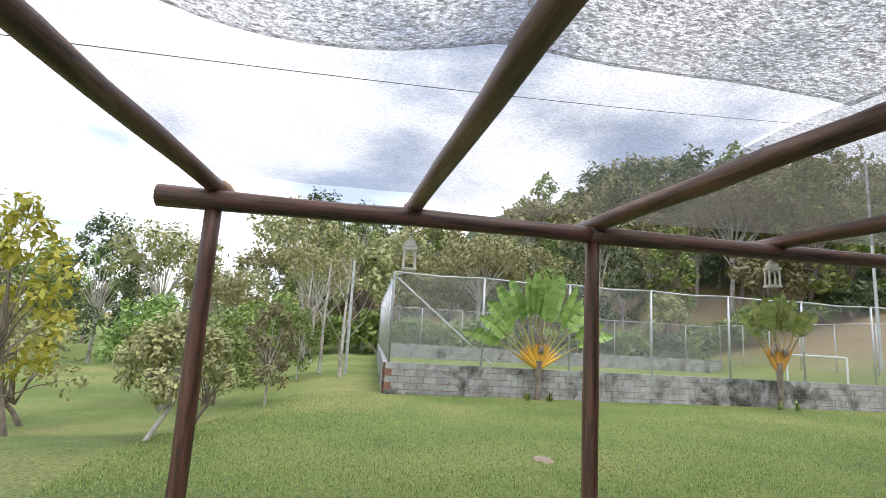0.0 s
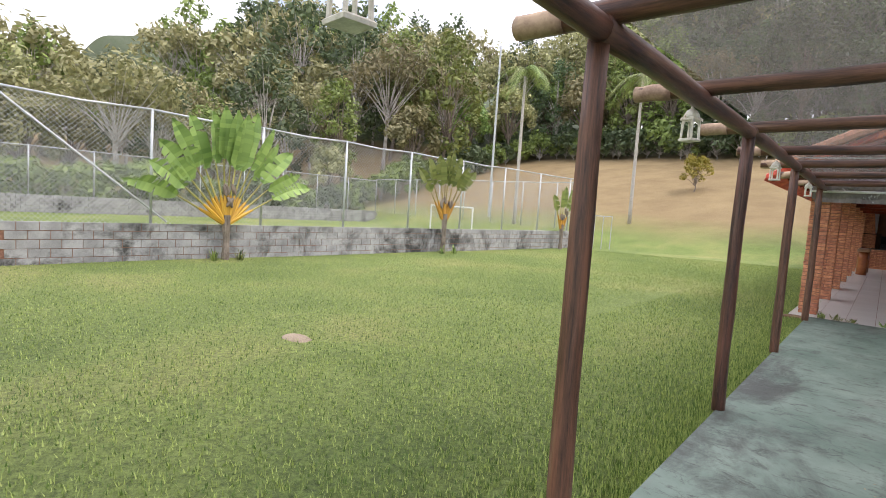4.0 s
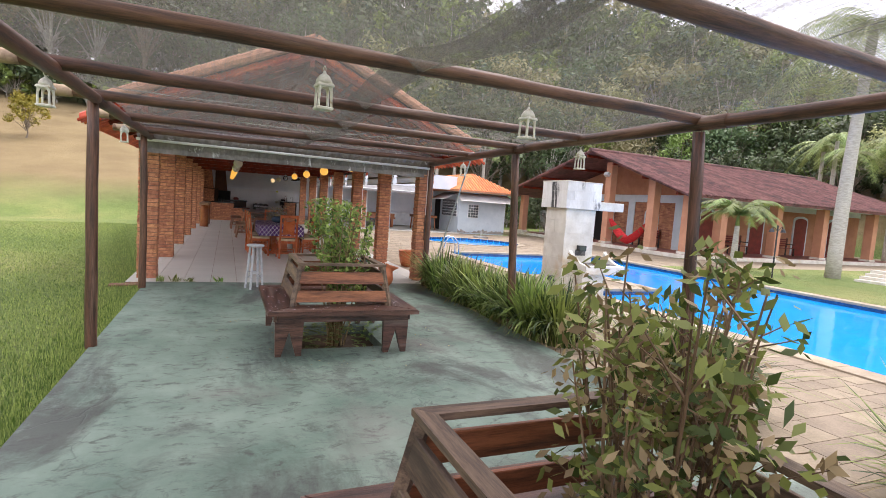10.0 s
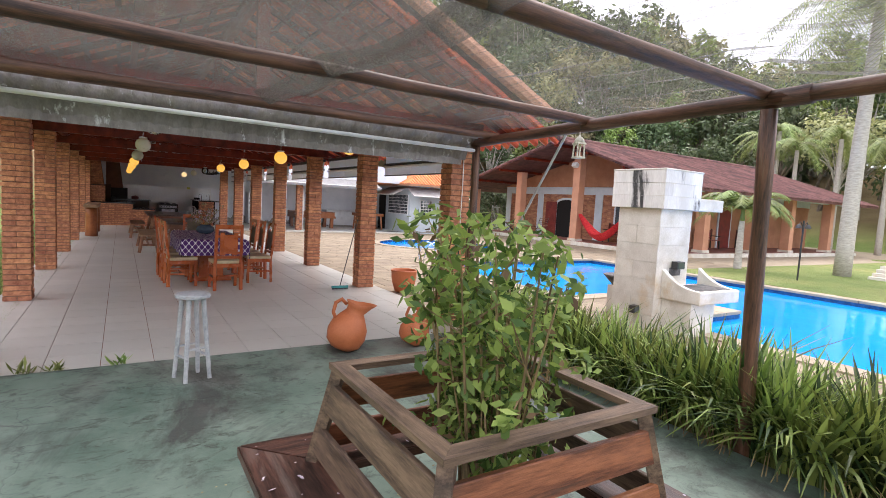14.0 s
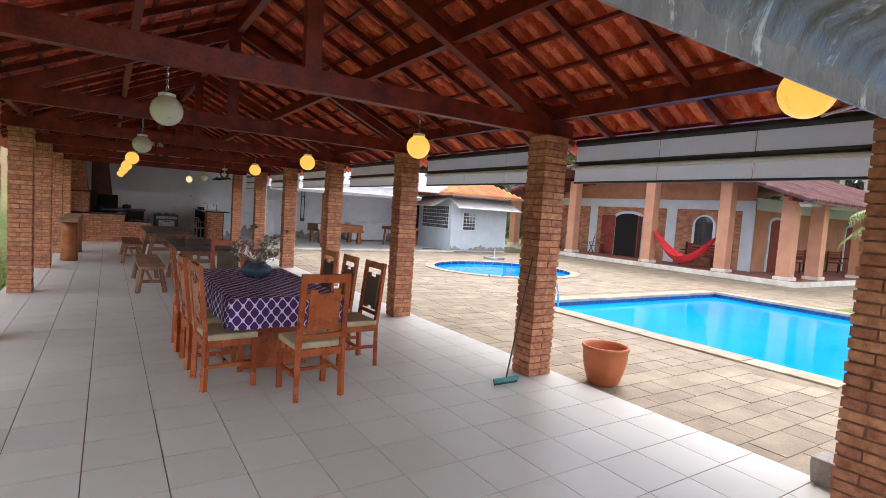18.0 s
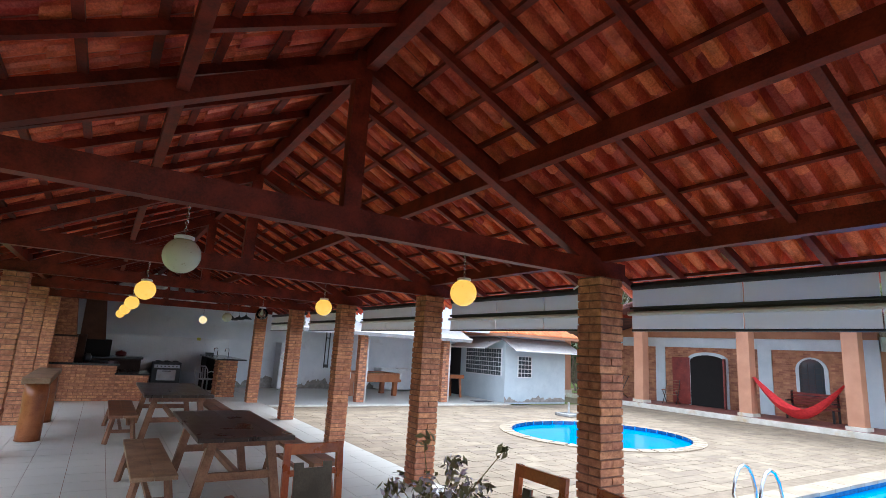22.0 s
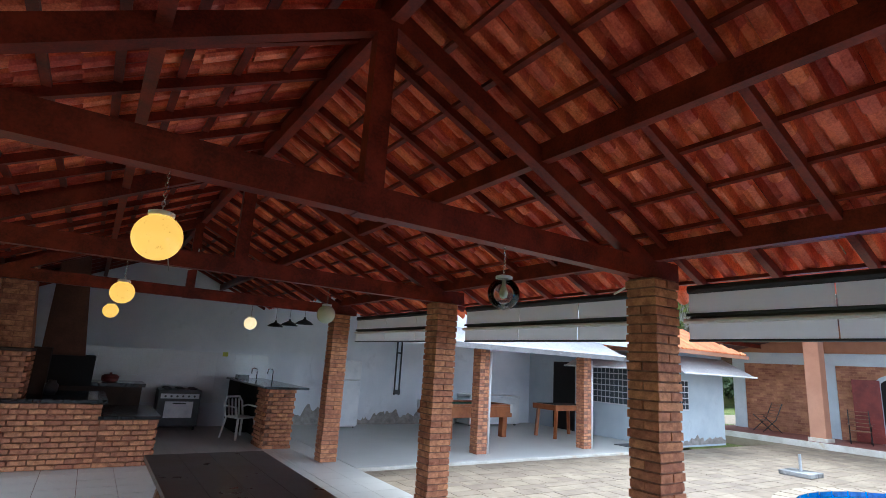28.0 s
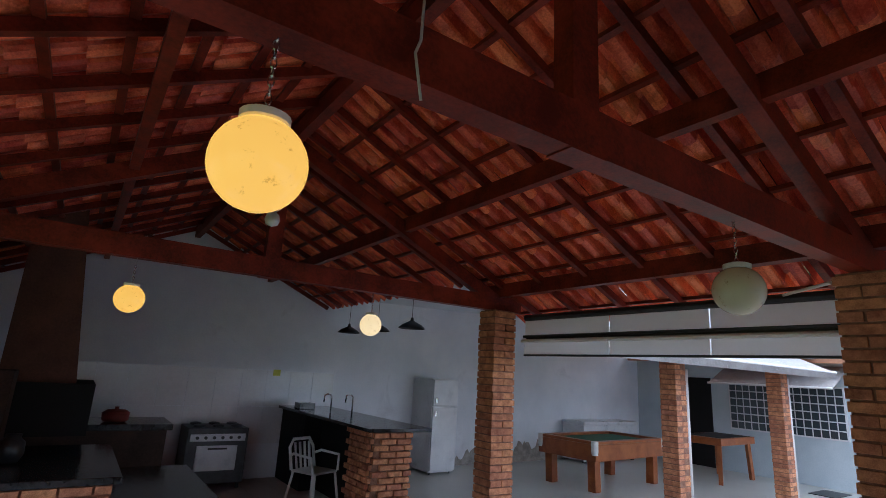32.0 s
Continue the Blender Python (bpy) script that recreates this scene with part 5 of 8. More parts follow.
jug((1.63, -0.52, 0.03), 1.13, -14, 20)
jug((2.40, -0.59, 0.03), 0.92, -10, 26)
pot = thing("clay_pot", "empty round terracotta planter standing on the patio", "plant pot", "", (4.05, 2.72, -0.05))
part("bowl", lathe(bmesh.new(), [(0.13, 0), (0.165, 0.03), (0.205, 0.16), (0.228, 0.28), (0.23, 0.37), (0.245, 0.385), (0.243, 0.41), (0.222, 0.41), (0.212, 0.37), (0.19, 0.2), (0.12, 0.08)], 32), "terracotta", pot, smooth=True)
part("soil", lathe(bmesh.new(), [(0.0, 0.18), (0.18, 0.18)], 24, caps=False), "earth", pot)


def broom(base, top, name, label, head_mat):
    t = thing(name, label, "broom")
    part("handle", tube(bmesh.new(), [base, top], 0.008, 8), "black_metal", t)
    b = Vector(base)
    part("head", B(b.x - 0.15, b.x + 0.15, b.y - 0.018, b.y + 0.018, b.z - 0.03, b.z + 0.008, 0.005), head_mat, t)
    part("rubber_edge", B(b.x - 0.145, b.x + 0.145, b.y - 0.006, b.y + 0.006, b.z - 0.055, b.z - 0.03), "black_metal", t)


broom((2.93, 2.98, 0.057), (3.27, 3.10, 1.25), "squeegee", "floor squeegee with a teal head leaning on a brick column", "teal")
vac = thing("pool_vacuum", "light blue pool vacuum head with a long pole", "pool vacuum")
part("head", lathe(bmesh.new(), [(0.15, 0), (0.16, 0.03), (0.10, 0.06), (0.04, 0.09), (0.035, 0.14)], 16, (3.74, 0.02, -0.045)), "blue_plastic", vac, smooth=True)
part("brush", B(3.62, 3.86, -0.10, -0.05, -0.045, -0.01, 0.01), "black_metal", vac)
part("pole", tube(bmesh.new(), [(3.70, 0.0, 0.03), (3.62, -0.285, 0.5), (3.575, -1.70, 2.52)], 0.014, 8), "galv", vac)
kerb = thing("concrete_block", "rough grey concrete block beside the end column", "block", "", (3.72, 0.52, -0.05))
bm = B(-0.10, 0.10, -0.10, 0.10, 0.0, 0.22, 0.012)
bmesh.ops.subdivide_edges(bm, edges=bm.edges[:], cuts=3, use_grid_fill=True)
for v in bm.verts:
    v.co += Vector((noise.noise(v.co * 9), noise.noise(v.co * 9 + Vector((5, 0, 0))), 0)) * 0.012
part("body", bm, "wall_patch", kerb)
cord = thing("awning_crank", "pale awning crank cord hanging on a brick column", "awning crank")
part("strand", tube(bmesh.new(), [(3.46, 0.10, 2.46), (3.465, 0.098, 1.8), (3.46, 0.10, 1.35)], 0.006, 6), "white_plastic", cord)
part("rod", tube(bmesh.new(), [(3.46, 0.10, 1.35), (3.462, 0.10, 0.85)], 0.009, 6), "black_metal", cord)
stone = thing("field_stone", "flat pale stone lying in the lawn", "stone", "", (-5.6, -8.33, -0.115))
bm = bmesh.new()
bmesh.ops.create_icosphere(bm, subdivisions=3, radius=0.22)
for v in bm.verts:
    v.co = Vector((v.co.x * 1.1, v.co.y * 0.7, v.co.z * 0.35)) * (1 + 0.25 * noise.noise(v.co * 4))
part("rock", bm, "paver", stone)

def litter(name, label, at, count, reach, seed, material, inner=0.0):
    """Small flakes and dead leaves lying on a surface."""
    r = random.Random(seed)
    v, f = [], []
    while len(f) < count:
        x, y = r.uniform(-reach, reach), r.uniform(-reach, reach)
        if max(abs(x), abs(y)) < inner:
            continue
        s, a = r.uniform(0.004, 0.016), r.uniform(0, 6.28)
        u, w = Vector((math.cos(a), math.sin(a), r.uniform(-0.3, 0.3))) * s, Vector((-math.sin(a), math.cos(a), r.uniform(-0.3, 0.3))) * s * 0.5
        p, k = Vector((at[0] + x, at[1] + y, at[2] + 0.003)), len(v)
        v += [p - u, p - w, p + u, p + w]
        f.append((k, k + 1, k + 2, k + 3))
    tagged(quads(name, v, f, material), label, "litter", kind="stuff")


litter("fallen_petals", "pale fallen petals and flakes on the bench top", (0.87, -4.00, 0.471), 150, 0.75, 5, "flower", 0.45)
litter("dead_leaves", "dry brown leaves fallen on the slab", (0.9, -3.9, 0.001), 130, 1.25, 6, "dry_leaf", 0.5)
litter("dead_leaves", "dry brown leaves fallen round the planter bench", (0.85, -8.72, 0.001), 150, 1.3, 7, "dry_leaf", 0.45)


def weed(at, seed):
    r = random.Random(seed)
    t = thing("weed", "small green weed growing in the joint of the hall floor", "weed", "weeds at the floor joint", at)
    v, f = [], []
    for k in range(22):
        a, ln = r.uniform(0, 6.28), r.uniform(0.04, 0.12)
        d, s = Vector((math.cos(a), math.sin(a), r.uniform(0.3, 1.3))) * ln, Vector((-math.sin(a), math.cos(a), 0)) * 0.012
        b = Vector((r.uniform(-0.06, 0.06), r.uniform(-0.015, 0.015), 0))
        k0 = len(v)
        v += [b, b + d * 0.6 - s, b + d, b + d * 0.6 + s]
        f.append((k0, k0 + 1, k0 + 2, k0 + 3))
    quads("leaves", v, f, "leaf", t)


for k, x in enumerate((-1.25, -1.02, -0.80, -0.35)):
    weed((x, -0.26, 0.0), 400 + k)

# ==== dining set ====
def chair(at, rz):
    t = thing("dining_chair", "high-backed orange-brown wooden dining chair with cream seat and cut-out back", "chair", "chairs round the table", at, rz)
    for sx in (-1, 1):
        part("back_leg", timber(timber(bmesh.new(), (sx * 0.20, -0.20, 0), (sx * 0.195, -0.19, 0.46), 0.042, 0.042), (sx * 0.195, -0.19, 0.44), (sx * 0.19, -0.255, 1.07), 0.045, 0.034), "chair_wood", t)
        part("front_leg", timber(bmesh.new(), (sx * 0.205, 0.21, 0), (sx * 0.205, 0.20, 0.43), 0.042, 0.042), "chair_wood", t)
        part("side_rail", B(sx * 0.2 - 0.012, sx * 0.2 + 0.012, -0.19, 0.20, 0.37, 0.43), "chair_wood", t)
        part("side_stretcher", B(sx * 0.2 - 0.010, sx * 0.2 + 0.010, -0.19, 0.20, 0.19, 0.22), "chair_wood", t)
    part("front_rail", B(-0.2, 0.2, 0.192, 0.212, 0.37, 0.43), "chair_wood", t)
    part("back_rail", B(-0.2, 0.2, -0.205, -0.185, 0.37, 0.43), "chair_wood", t)
    part("cross_stretcher", B(-0.19, 0.19, -0.012, 0.012, 0.192, 0.218), "chair_wood", t)
    part("seat", B(-0.225, 0.225, -0.185, 0.235, 0.43, 0.485, 0.018), "seat_cloth", t, "cream padded seat")
    tilt = pose(0, -0.196, 0.5, 5.8, 0, 0)
    part("top_rail", B(-0.185, 0.185, -0.017, 0.017, 0.50, 0.57, 0.004), "chair_wood", t, m=tilt)
    part("lower_rail", B(-0.175, 0.175, -0.012, 0.012, 0.02, 0.06), "chair_wood", t, m=tilt)
    w = 0.135
    outline = [(-w, 0.075), (-0.05, 0.075), (-0.05, 0.10), (0.05, 0.10), (0.05, 0.075), (w, 0.075), (w, 0.445), (0.07, 0.445), (0.07, 0.41), (-0.07, 0.41), (-0.07, 0.445), (-w, 0.445)]
    part("back_panel", prism(bmesh.new(), outline, 0.012, tilt @ pose(0, -0.014, 0)), "chair_wood", t)
    part("back_pad", prism(bmesh.new(), outline, 0.014, tilt @ pose(0, -0.002, 0)), "back_cloth", t, "olive brown inner back panel")
    for sx in (-1, 1):
        part("panel_tenon", B(sx * 0.155 - 0.022, sx * 0.155 + 0.022, -0.008, 0.008, 0.09, 0.13), "chair_wood", t, m=tilt)
        part("panel_tenon", B(sx * 0.155 - 0.022, sx * 0.155 + 0.022, -0.008, 0.008, 0.36, 0.40), "chair_wood", t, m=tilt)
    return t


first = chair((1.13, 3.50, 0), 3)
for x, y, rz in ((0.50, 4.02, -86), (0.47, 4.68, -89), (0.45, 5.32, -92), (1.78, 4.18, 92), (1.76, 4.82, 88), (1.75, 5.45, 91), (1.00, 6.42, 181)):
    copy_thing(first, pose(x, y, 0, 0, 0, rz))
table = thing("dining_table", "wooden pedestal dining table under a purple cloth", "table")
part("tabletop", B(0.53, 1.53, 3.86, 5.95, 0.735, 0.77, 0.006), "chair_wood", table)
for y in (4.35, 5.45):
    part("pedestal", B(0.83, 1.23, y - 0.04, y + 0.04, 0.06, 0.735, 0.006), "chair_wood", table)
    part("foot", B(0.70, 1.36, y - 0.06, y + 0.06, 0.0, 0.07, 0.01), "chair_wood", table)
part("stretcher", B(0.98, 1.08, 4.35, 5.45, 0.10, 0.18), "chair_wood", table)


def tablecloth():
    x0, x1, y0, y1, top, hang = 0.515, 1.545, 3.845, 5.965, 0.776, 0.27
    nx, nyy = 44, 80
    me = bpy.data.meshes.new("tablecloth")
    verts, faces, uv = [], [], []
    for i in range(nx + 1):
        for j in range(nyy + 1):
            u, v = -hang + (x1 - x0 + 2 * hang) * i / nx, -hang + (y1 - y0 + 2 * hang) * j / nyy
            dx = max(0, -u) + max(0, u - (x1 - x0))
            dy = max(0, -v) + max(0, v - (y1 - y0))
            drop = max(dx, dy) if min(dx, dy) == 0 else math.hypot(dx, dy) * 0.92
            cx, cy = min(max(u, 0), x1 - x0), min(max(v, 0), y1 - y0)
            out = 0.016 * math.sin(12 * (u if dy else v)) * min(1, drop / 0.1) + 0.02 * min(1, drop / 0.05)
            px = x0 + cx + (math.copysign(1, u - cx) * out if dx else 0)
            py = y0 + cy + (math.copysign(1, v - cy) * out if dy else 0)
            verts.append((px, py, top - drop + 0.002 * noise.noise((u * 4, v * 4, 0))))
            uv.append((u, v))
    for i in range(nx):
        for j in range(nyy):
            k = i * (nyy + 1) + j
            faces.append((k, k + nyy + 1, k + nyy + 2, k + 1))
    me.from_pydata(verts, [], faces)
    lay = me.uv_layers.new(name="UVMap")
    for lp in me.loops:
        lay.data[lp.index].uv = uv[lp.vertex_index]
    ob = part("tablecloth", me, "cloth", smooth=True)
    tagged(ob, "purple tablecloth with a white lattice pattern hanging over the table", "tablecloth")


tablecloth()
vase = thing("flower_pot", "round dark blue glazed pot of artificial flowers on the tablecloth", "flower pot", "", (1.02, 5.12, 0.778))
part("pot", lathe(bmesh.new(), [(0.08, 0), (0.14, 0.03), (0.165, 0.08), (0.15, 0.13), (0.10, 0.16), (0.105, 0.175), (0.09, 0.175), (0.08, 0.15)], 28), "vase_blue", vase, smooth=True)
r = random.Random(77)
bm, tips = bmesh.new(), []
for k in range(26):
    a, s = r.uniform(0, 6.28), r.uniform(0.05, 0.24)
    e = Vector((math.cos(a) * s, math.sin(a) * s, r.uniform(0.24, 0.44)))
    if k > 22:
        e *= 1.35
    tube(bm, [(0, 0, 0.14), e * 0.6 + Vector((0, 0, 0.06)), e], [0.004, 0.003, 0.002], 4, False)
    tips.append((e, 0.05))
part("branch", bm, "dry_leaf", vase)
v, f = leaf_cloud(r, tips, 12, 0.026)
quads("foliage", v, f, "leaf_olive", vase, "grey-green leaves")
v, f = leaf_cloud(r, tips[:23], 12, 0.020)
quads("blossoms", v, f, "flower", vase, "small white and lilac blossoms")


# ==== picnic tables and benches in the hall ====
def trestle_table(x0, x1, y0, y1, rz=0.0):
    cx, cy = (x0 + x1) / 2, (y0 + y1) / 2
    w, d = (x1 - x0) / 2, (y1 - y0) / 2
    t = thing("trestle_table", "heavy wooden trestle table with a dark polished top", "table", "trestle tables", (cx, cy, 0), rz)
    for k in range(4):
        a = -w + 2 * w * k / 4
        part("top_plank", B(a + 0.0015, a + w / 2 - 0.0015, -d, d, 0.71, 0.755, 0.004), "table_wood", t)
    for sy in (-1, 1):
        y = sy * (d - 0.28)
        for sx in (-1, 1):
            part("leg", timber(bmesh.new(), (sx * (w - 0.06), y, 0), (sx * (w - 0.20), y, 0.71), 0.09, 0.09), "bench_brown", t)
        part("cross_bar", B(-w + 0.10, w - 0.10, y - 0.03, y + 0.03, 0.62, 0.70), "bench_brown", t)
        part("low_bar", B(-w + 0.12, w - 0.12, y - 0.025, y + 0.025, 0.28, 0.36), "bench_brown", t)
    part("long_rail", B(-0.03, 0.03, -d + 0.28, d - 0.28, 0.29, 0.35), "bench_brown", t)


def plank_bench(x0, x1, y0, y1, m, rz=0.0):
    cx, cy, w, d = (x0 + x1) / 2, (y0 + y1) / 2, (x1 - x0) / 2, (y1 - y0) / 2
    t = thing("plank_bench", "low wooden trestle bench with splayed legs", "bench", "benches by the trestle tables", (cx, cy, 0), rz)
    for sx in (-1, 1):
        part("seat_plank", B(min(0, sx * w) + 0.002, max(0, sx * w) - 0.002, -d, d, 0.41, 0.45, 0.005), m, t)
    for sy in (-1, 1):
        y = sy * (d - 0.22)
        for sx in (-1, 1):
            part("leg", timber(bmesh.new(), (sx * (w - 0.0), y + sy * 0.05, 0), (sx * (w - 0.07), y, 0.41), 0.06, 0.05), "bench_brown", t)
        part("cross_bar", B(-w + 0.05, w - 0.05, y - 0.012, y + 0.012, 0.16, 0.21), "bench_brown", t)
    part("long_rail", B(-0.02, 0.02, -d + 0.2, d - 0.2, 0.165, 0.205), "bench_brown", t)


trestle_table(0.58, 1.56, 8.80, 10.98)
trestle_table(0.36, 1.44, 13.0, 15.5)
plank_bench(0.04, 0.44, 8.70, 10.75, "bench_oldgrey")
plank_bench(1.80, 2.12, 8.80, 10.85, "bench_brown")
plank_bench(-0.09, 0.31, 12.85, 15.10, "bench_brown")
plank_bench(1.50, 1.87, 13.0, 15.25, "bench_brown")

# trunk counter by the lawn-side columns
counter = thing("trunk_counter", "narrow counter of a thick plank on pale tree trunk legs", "counter")
part("plank", B(-1.30, -0.93, 13.3, 15.9, 0.88, 0.98, 0.02), "bench_oldgrey", counter)
for y in (13.6, 15.6):
    part("trunk_leg", log((-1.11, y, 0), (-1.11, y, 0.885), 0.17, 0.16, random.Random(6), 14), "orange_wood", counter, smooth=True)


# ==== globe lamps ====
def globe(x, y, look_mat, z=2.2, r=0.102):
    label = {"globe_on": "lit amber glass globe lamp on a chain", "globe_white": "lit pale glass globe lamp on a chain",
             "globe_off": "unlit cream glass globe lamp on a chain", "clear": "clear glass globe lamp with a bulb on a chain"}[look_mat]
    t = thing("globe_lamp", label, "pendant lamp", "globe lamps under the trusses", (x, y, z))
    prof = [(r * math.sin(a), -r * math.cos(a)) for a in [math.pi * (0.02 + 0.86 * k / 14) for k in range(15)]]
    part("shade", lathe(bmesh.new(), prof, 28), look_mat, t, smooth=True)
    part("cap", lathe(bmesh.new(), [(0.048, r * 0.90), (0.054, r * 0.92), (0.054, r * 1.08), (0.042, r * 1.13), (0.014, r * 1.17)], 20), "white_metal", t)
    bm = bmesh.new()
    z0, k = r * 1.15, 0
    while z0 < 2.5 - z - 0.005:
        pts = []
        for q in range(9):
            a = 2 * math.pi * q / 8
            u, w = 0.007 * math.cos(a), 0.0145 * math.sin(a)
            pts.append((u if k % 2 else 0, 0 if k % 2 else u, z0 + 0.012 + w))
        tube(bm, pts, 0.0018, 4, False)
        z0 += 0.022
        k += 1
    part("chain", bm, "steel", t)
    if look_mat == "clear":
        part("bulb", lathe(bmesh.new(), [(0.002, -0.035), (0.022, -0.025), (0.03, 0), (0.022, 0.03), (0.012, 0.06), (0.012, 0.12)], 12), "globe_white" if y < 5 else "globe_off", t, smooth=True)


GL = [("clear", "globe_on"), ("globe_off", "globe_on"), ("globe_off", "globe_on"), ("globe_on", "globe_on"), ("globe_on", "clear"), ("globe_on", "globe_off"), ("globe_on", "globe_white")]
for y, (a, b) in zip(TRUSS_Y, GL):
    globe(-0.065, y, a)
    globe(1.90, y, b)

# ==== valance, blinds, gutters of the hall ====
val = thing("awning_valance", "rolled dark grey vinyl awning with a white pipe", "awning")
bm = bmesh.new()
rows = []
n = 220
rr = random.Random(3)
for k in range(n + 1):
    x = -1.62 + 5.0 * k / n
    w = 0.016 * math.sin(k * 0.9) + 0.014 * math.sin(k * 0.31) + rr.uniform(-0.012, 0.012)
    rows.append([bm.verts.new((x, y + w * a, z)) for y, z, a in ((-0.05, 2.16, 0.2), (-0.09, 2.27, 0.3), (-0.22, 2.31, 0.6), (-0.30, 2.40, 1.0), (-0.24, 2.50, 1.0), (-0.12, 2.56, 0.5))])
for a, b in zip(rows, rows[1:]):
    for q in range(5):
        bm.faces.new((a[q], b[q], b[q + 1], a[q + 1]))
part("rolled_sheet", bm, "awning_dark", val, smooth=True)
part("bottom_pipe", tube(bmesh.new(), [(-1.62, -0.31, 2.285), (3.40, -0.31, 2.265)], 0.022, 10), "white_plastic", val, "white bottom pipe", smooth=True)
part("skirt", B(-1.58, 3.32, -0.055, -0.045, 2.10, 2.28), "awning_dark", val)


def blind(y0, y1):
    t = thing("roller_blind", "half-rolled grey outdoor blind with dark rods between the columns", "blind", "blinds along the patio side")
    s = y1 - y0
    for a, b in ((0.0, 0.30), (0.304, 0.62), (0.624, 1.0)):
        part("upper_panel", B(3.745, 3.752, y0 + s * a, y0 + s * b, 2.245, 2.42), "blind", t)
        part("lower_panel", B(3.735, 3.742, y0 + s * a, y0 + s * b, 2.045, 2.195), "blind", t)
    part("rod", tube(bmesh.new(), [(3.74, y0 - 0.02, 2.245), (3.74, y1 + 0.02, 2.245)], 0.014, 6), "black_metal", t)
    part("rod", tube(bmesh.new(), [(3.735, y0 - 0.04, 2.195), (3.735, y1 + 0.04, 2.195)], 0.020, 8), "white_plastic", t)
    part("bottom_rod", tube(bmesh.new(), [(3.735, y0, 2.042), (3.735, y1, 2.042)], 0.011, 6), "black_metal", t)
    part("roller", tube(bmesh.new(), [(3.75, y0, 2.45), (3.75, y1, 2.45)], 0.035, 10), "black_metal", t)
    # Added backing that stops daylight leaking between the two panels.
    part("gap_backing", B(3.757, 3.762, y0, y1, 2.185, 2.255), "black_metal", t)
    part("crank_bracket", B(3.70, 3.73, y0 - 0.03, y0 + 0.01, 2.12, 2.40), "galv", t)
    part("spring_arm", tube(bmesh.new(), [(3.40, y0 - 0.05, 2.47), (3.72, y0 + 0.35, 2.47)], 0.011, 6), "white_plastic", t)


for a, b in zip(COL_Y, COL_Y[1:]):
    blind(a + 0.36, b + 0.0)
crank = thing("blind_crank", "thin metal crank rod hanging beside a column", "crank rod")
part("rod", tube(bmesh.new(), [(3.72, 3.42, 2.35), (3.74, 3.50, 1.2), (3.80, 3.62, 0.8), (3.80, 3.62, 0.5)], 0.007, 6), "white_plastic", crank)
for y in COL_Y[1:6]:
    p = thing("drain_pipe", "white downpipe fixed to the outer face of a column", "pipe", "downpipes on the columns")
    part("pipe", tube(bmesh.new(), [(3.635, y + 0.20, 0.0), (3.635, y + 0.20, 2.42)], 0.024, 8), "white_plastic", p, smooth=True)

# ==== kitchen end ====
BR = mesh_of("brick", B(-0.1, 0.1, -0.03, 0.03, -0.0275, 0.0275, 0.003))


def brick_face(parent, origin, ux, length, height, rng, skip=None):
    """Running bond of bricks along ux from origin."""
    ux = Vector(ux)
    ang = math.degrees(math.atan2(ux.y, ux.x))
    n = int(height / 0.068)
    for k in range(n):
        u = 0.1 if k % 2 else 0.0
        while u < length - 0.02:
            w = min(0.2, length - u)
            if w > 0.06:
                p = Vector(origin) + ux * (u + w / 2)
                part("brick", BR, "brick", parent, m=pose(p.x, p.y, origin[2] + 0.034 + k * height / n, 0, 0, ang + rng.uniform(-0.6, 0.6)) @ Matrix.Diagonal((w / 0.2 * 0.96, 1, 1, 1)))
            u += 0.21 if u else (0.11 if k % 2 else 0.21)


rng = random.Random(14)
bbq = thing("brick_barbecue", "long brick barbecue counter with granite tops and brown chimney", "barbecue")
part("base_core", B(-1.60, 0.80, 19.03, 20.6, 0, 0.66), "mortar_red", bbq)
part("base_core", B(-1.60, 0.08, 19.03, 20.6, 0.66, 0.88), "mortar_red", bbq)
brick_face(bbq, (-1.60, 19.015, 0), (1, 0, 0), 1.68, 0.88, rng)
brick_face(bbq, (0.08, 19.015, 0), (1, 0, 0), 0.73, 0.66, rng)
brick_face(bbq, (0.815, 19.03, 0), (0, 1, 0), 1.55, 0.66, rng)
part("granite_top", B(-1.62, 0.13, 18.96, 20.65, 0.88, 0.93, 0.006), "granite", bbq, "black granite top")
part("granite_top", B(0.05, 0.86, 18.96, 20.65, 0.66, 0.705, 0.006), "granite", bbq, "black granite top")
part("pier_core", B(-1.60, -0.93, 19.10, 19.90, 0.93, 1.56), "mortar_red", bbq)
brick_face(bbq, (-1.60, 19.085, 0.93), (1, 0, 0), 0.68, 0.63, rng)
brick_face(bbq, (-0.915, 19.10, 0.93), (0, 1, 0), 0.80, 0.63, rng)
part("pier_cap", B(-1.62, -0.88, 19.04, 19.95, 1.56, 1.60, 0.006), "oven_brown", bbq)
flue = bmesh.new()
lo = [flue.verts.new(p) for p in ((-1.58, 19.35, 1.60), (-0.92, 19.35, 1.60), (-0.92, 19.90, 1.60), (-1.58, 19.90, 1.60))]
hi = [flue.verts.new(p) for p in ((-1.58, 19.50, 2.95), (-1.08, 19.50, 2.95), (-1.08, 19.85, 2.95), (-1.58, 19.85, 2.95))]
for q in range(4):
    flue.faces.new((lo[q], lo[(q + 1) % 4], hi[(q + 1) % 4], hi[q]))
part("brick_flue", flue, "mortar_red", bbq, "tapering brick flue")
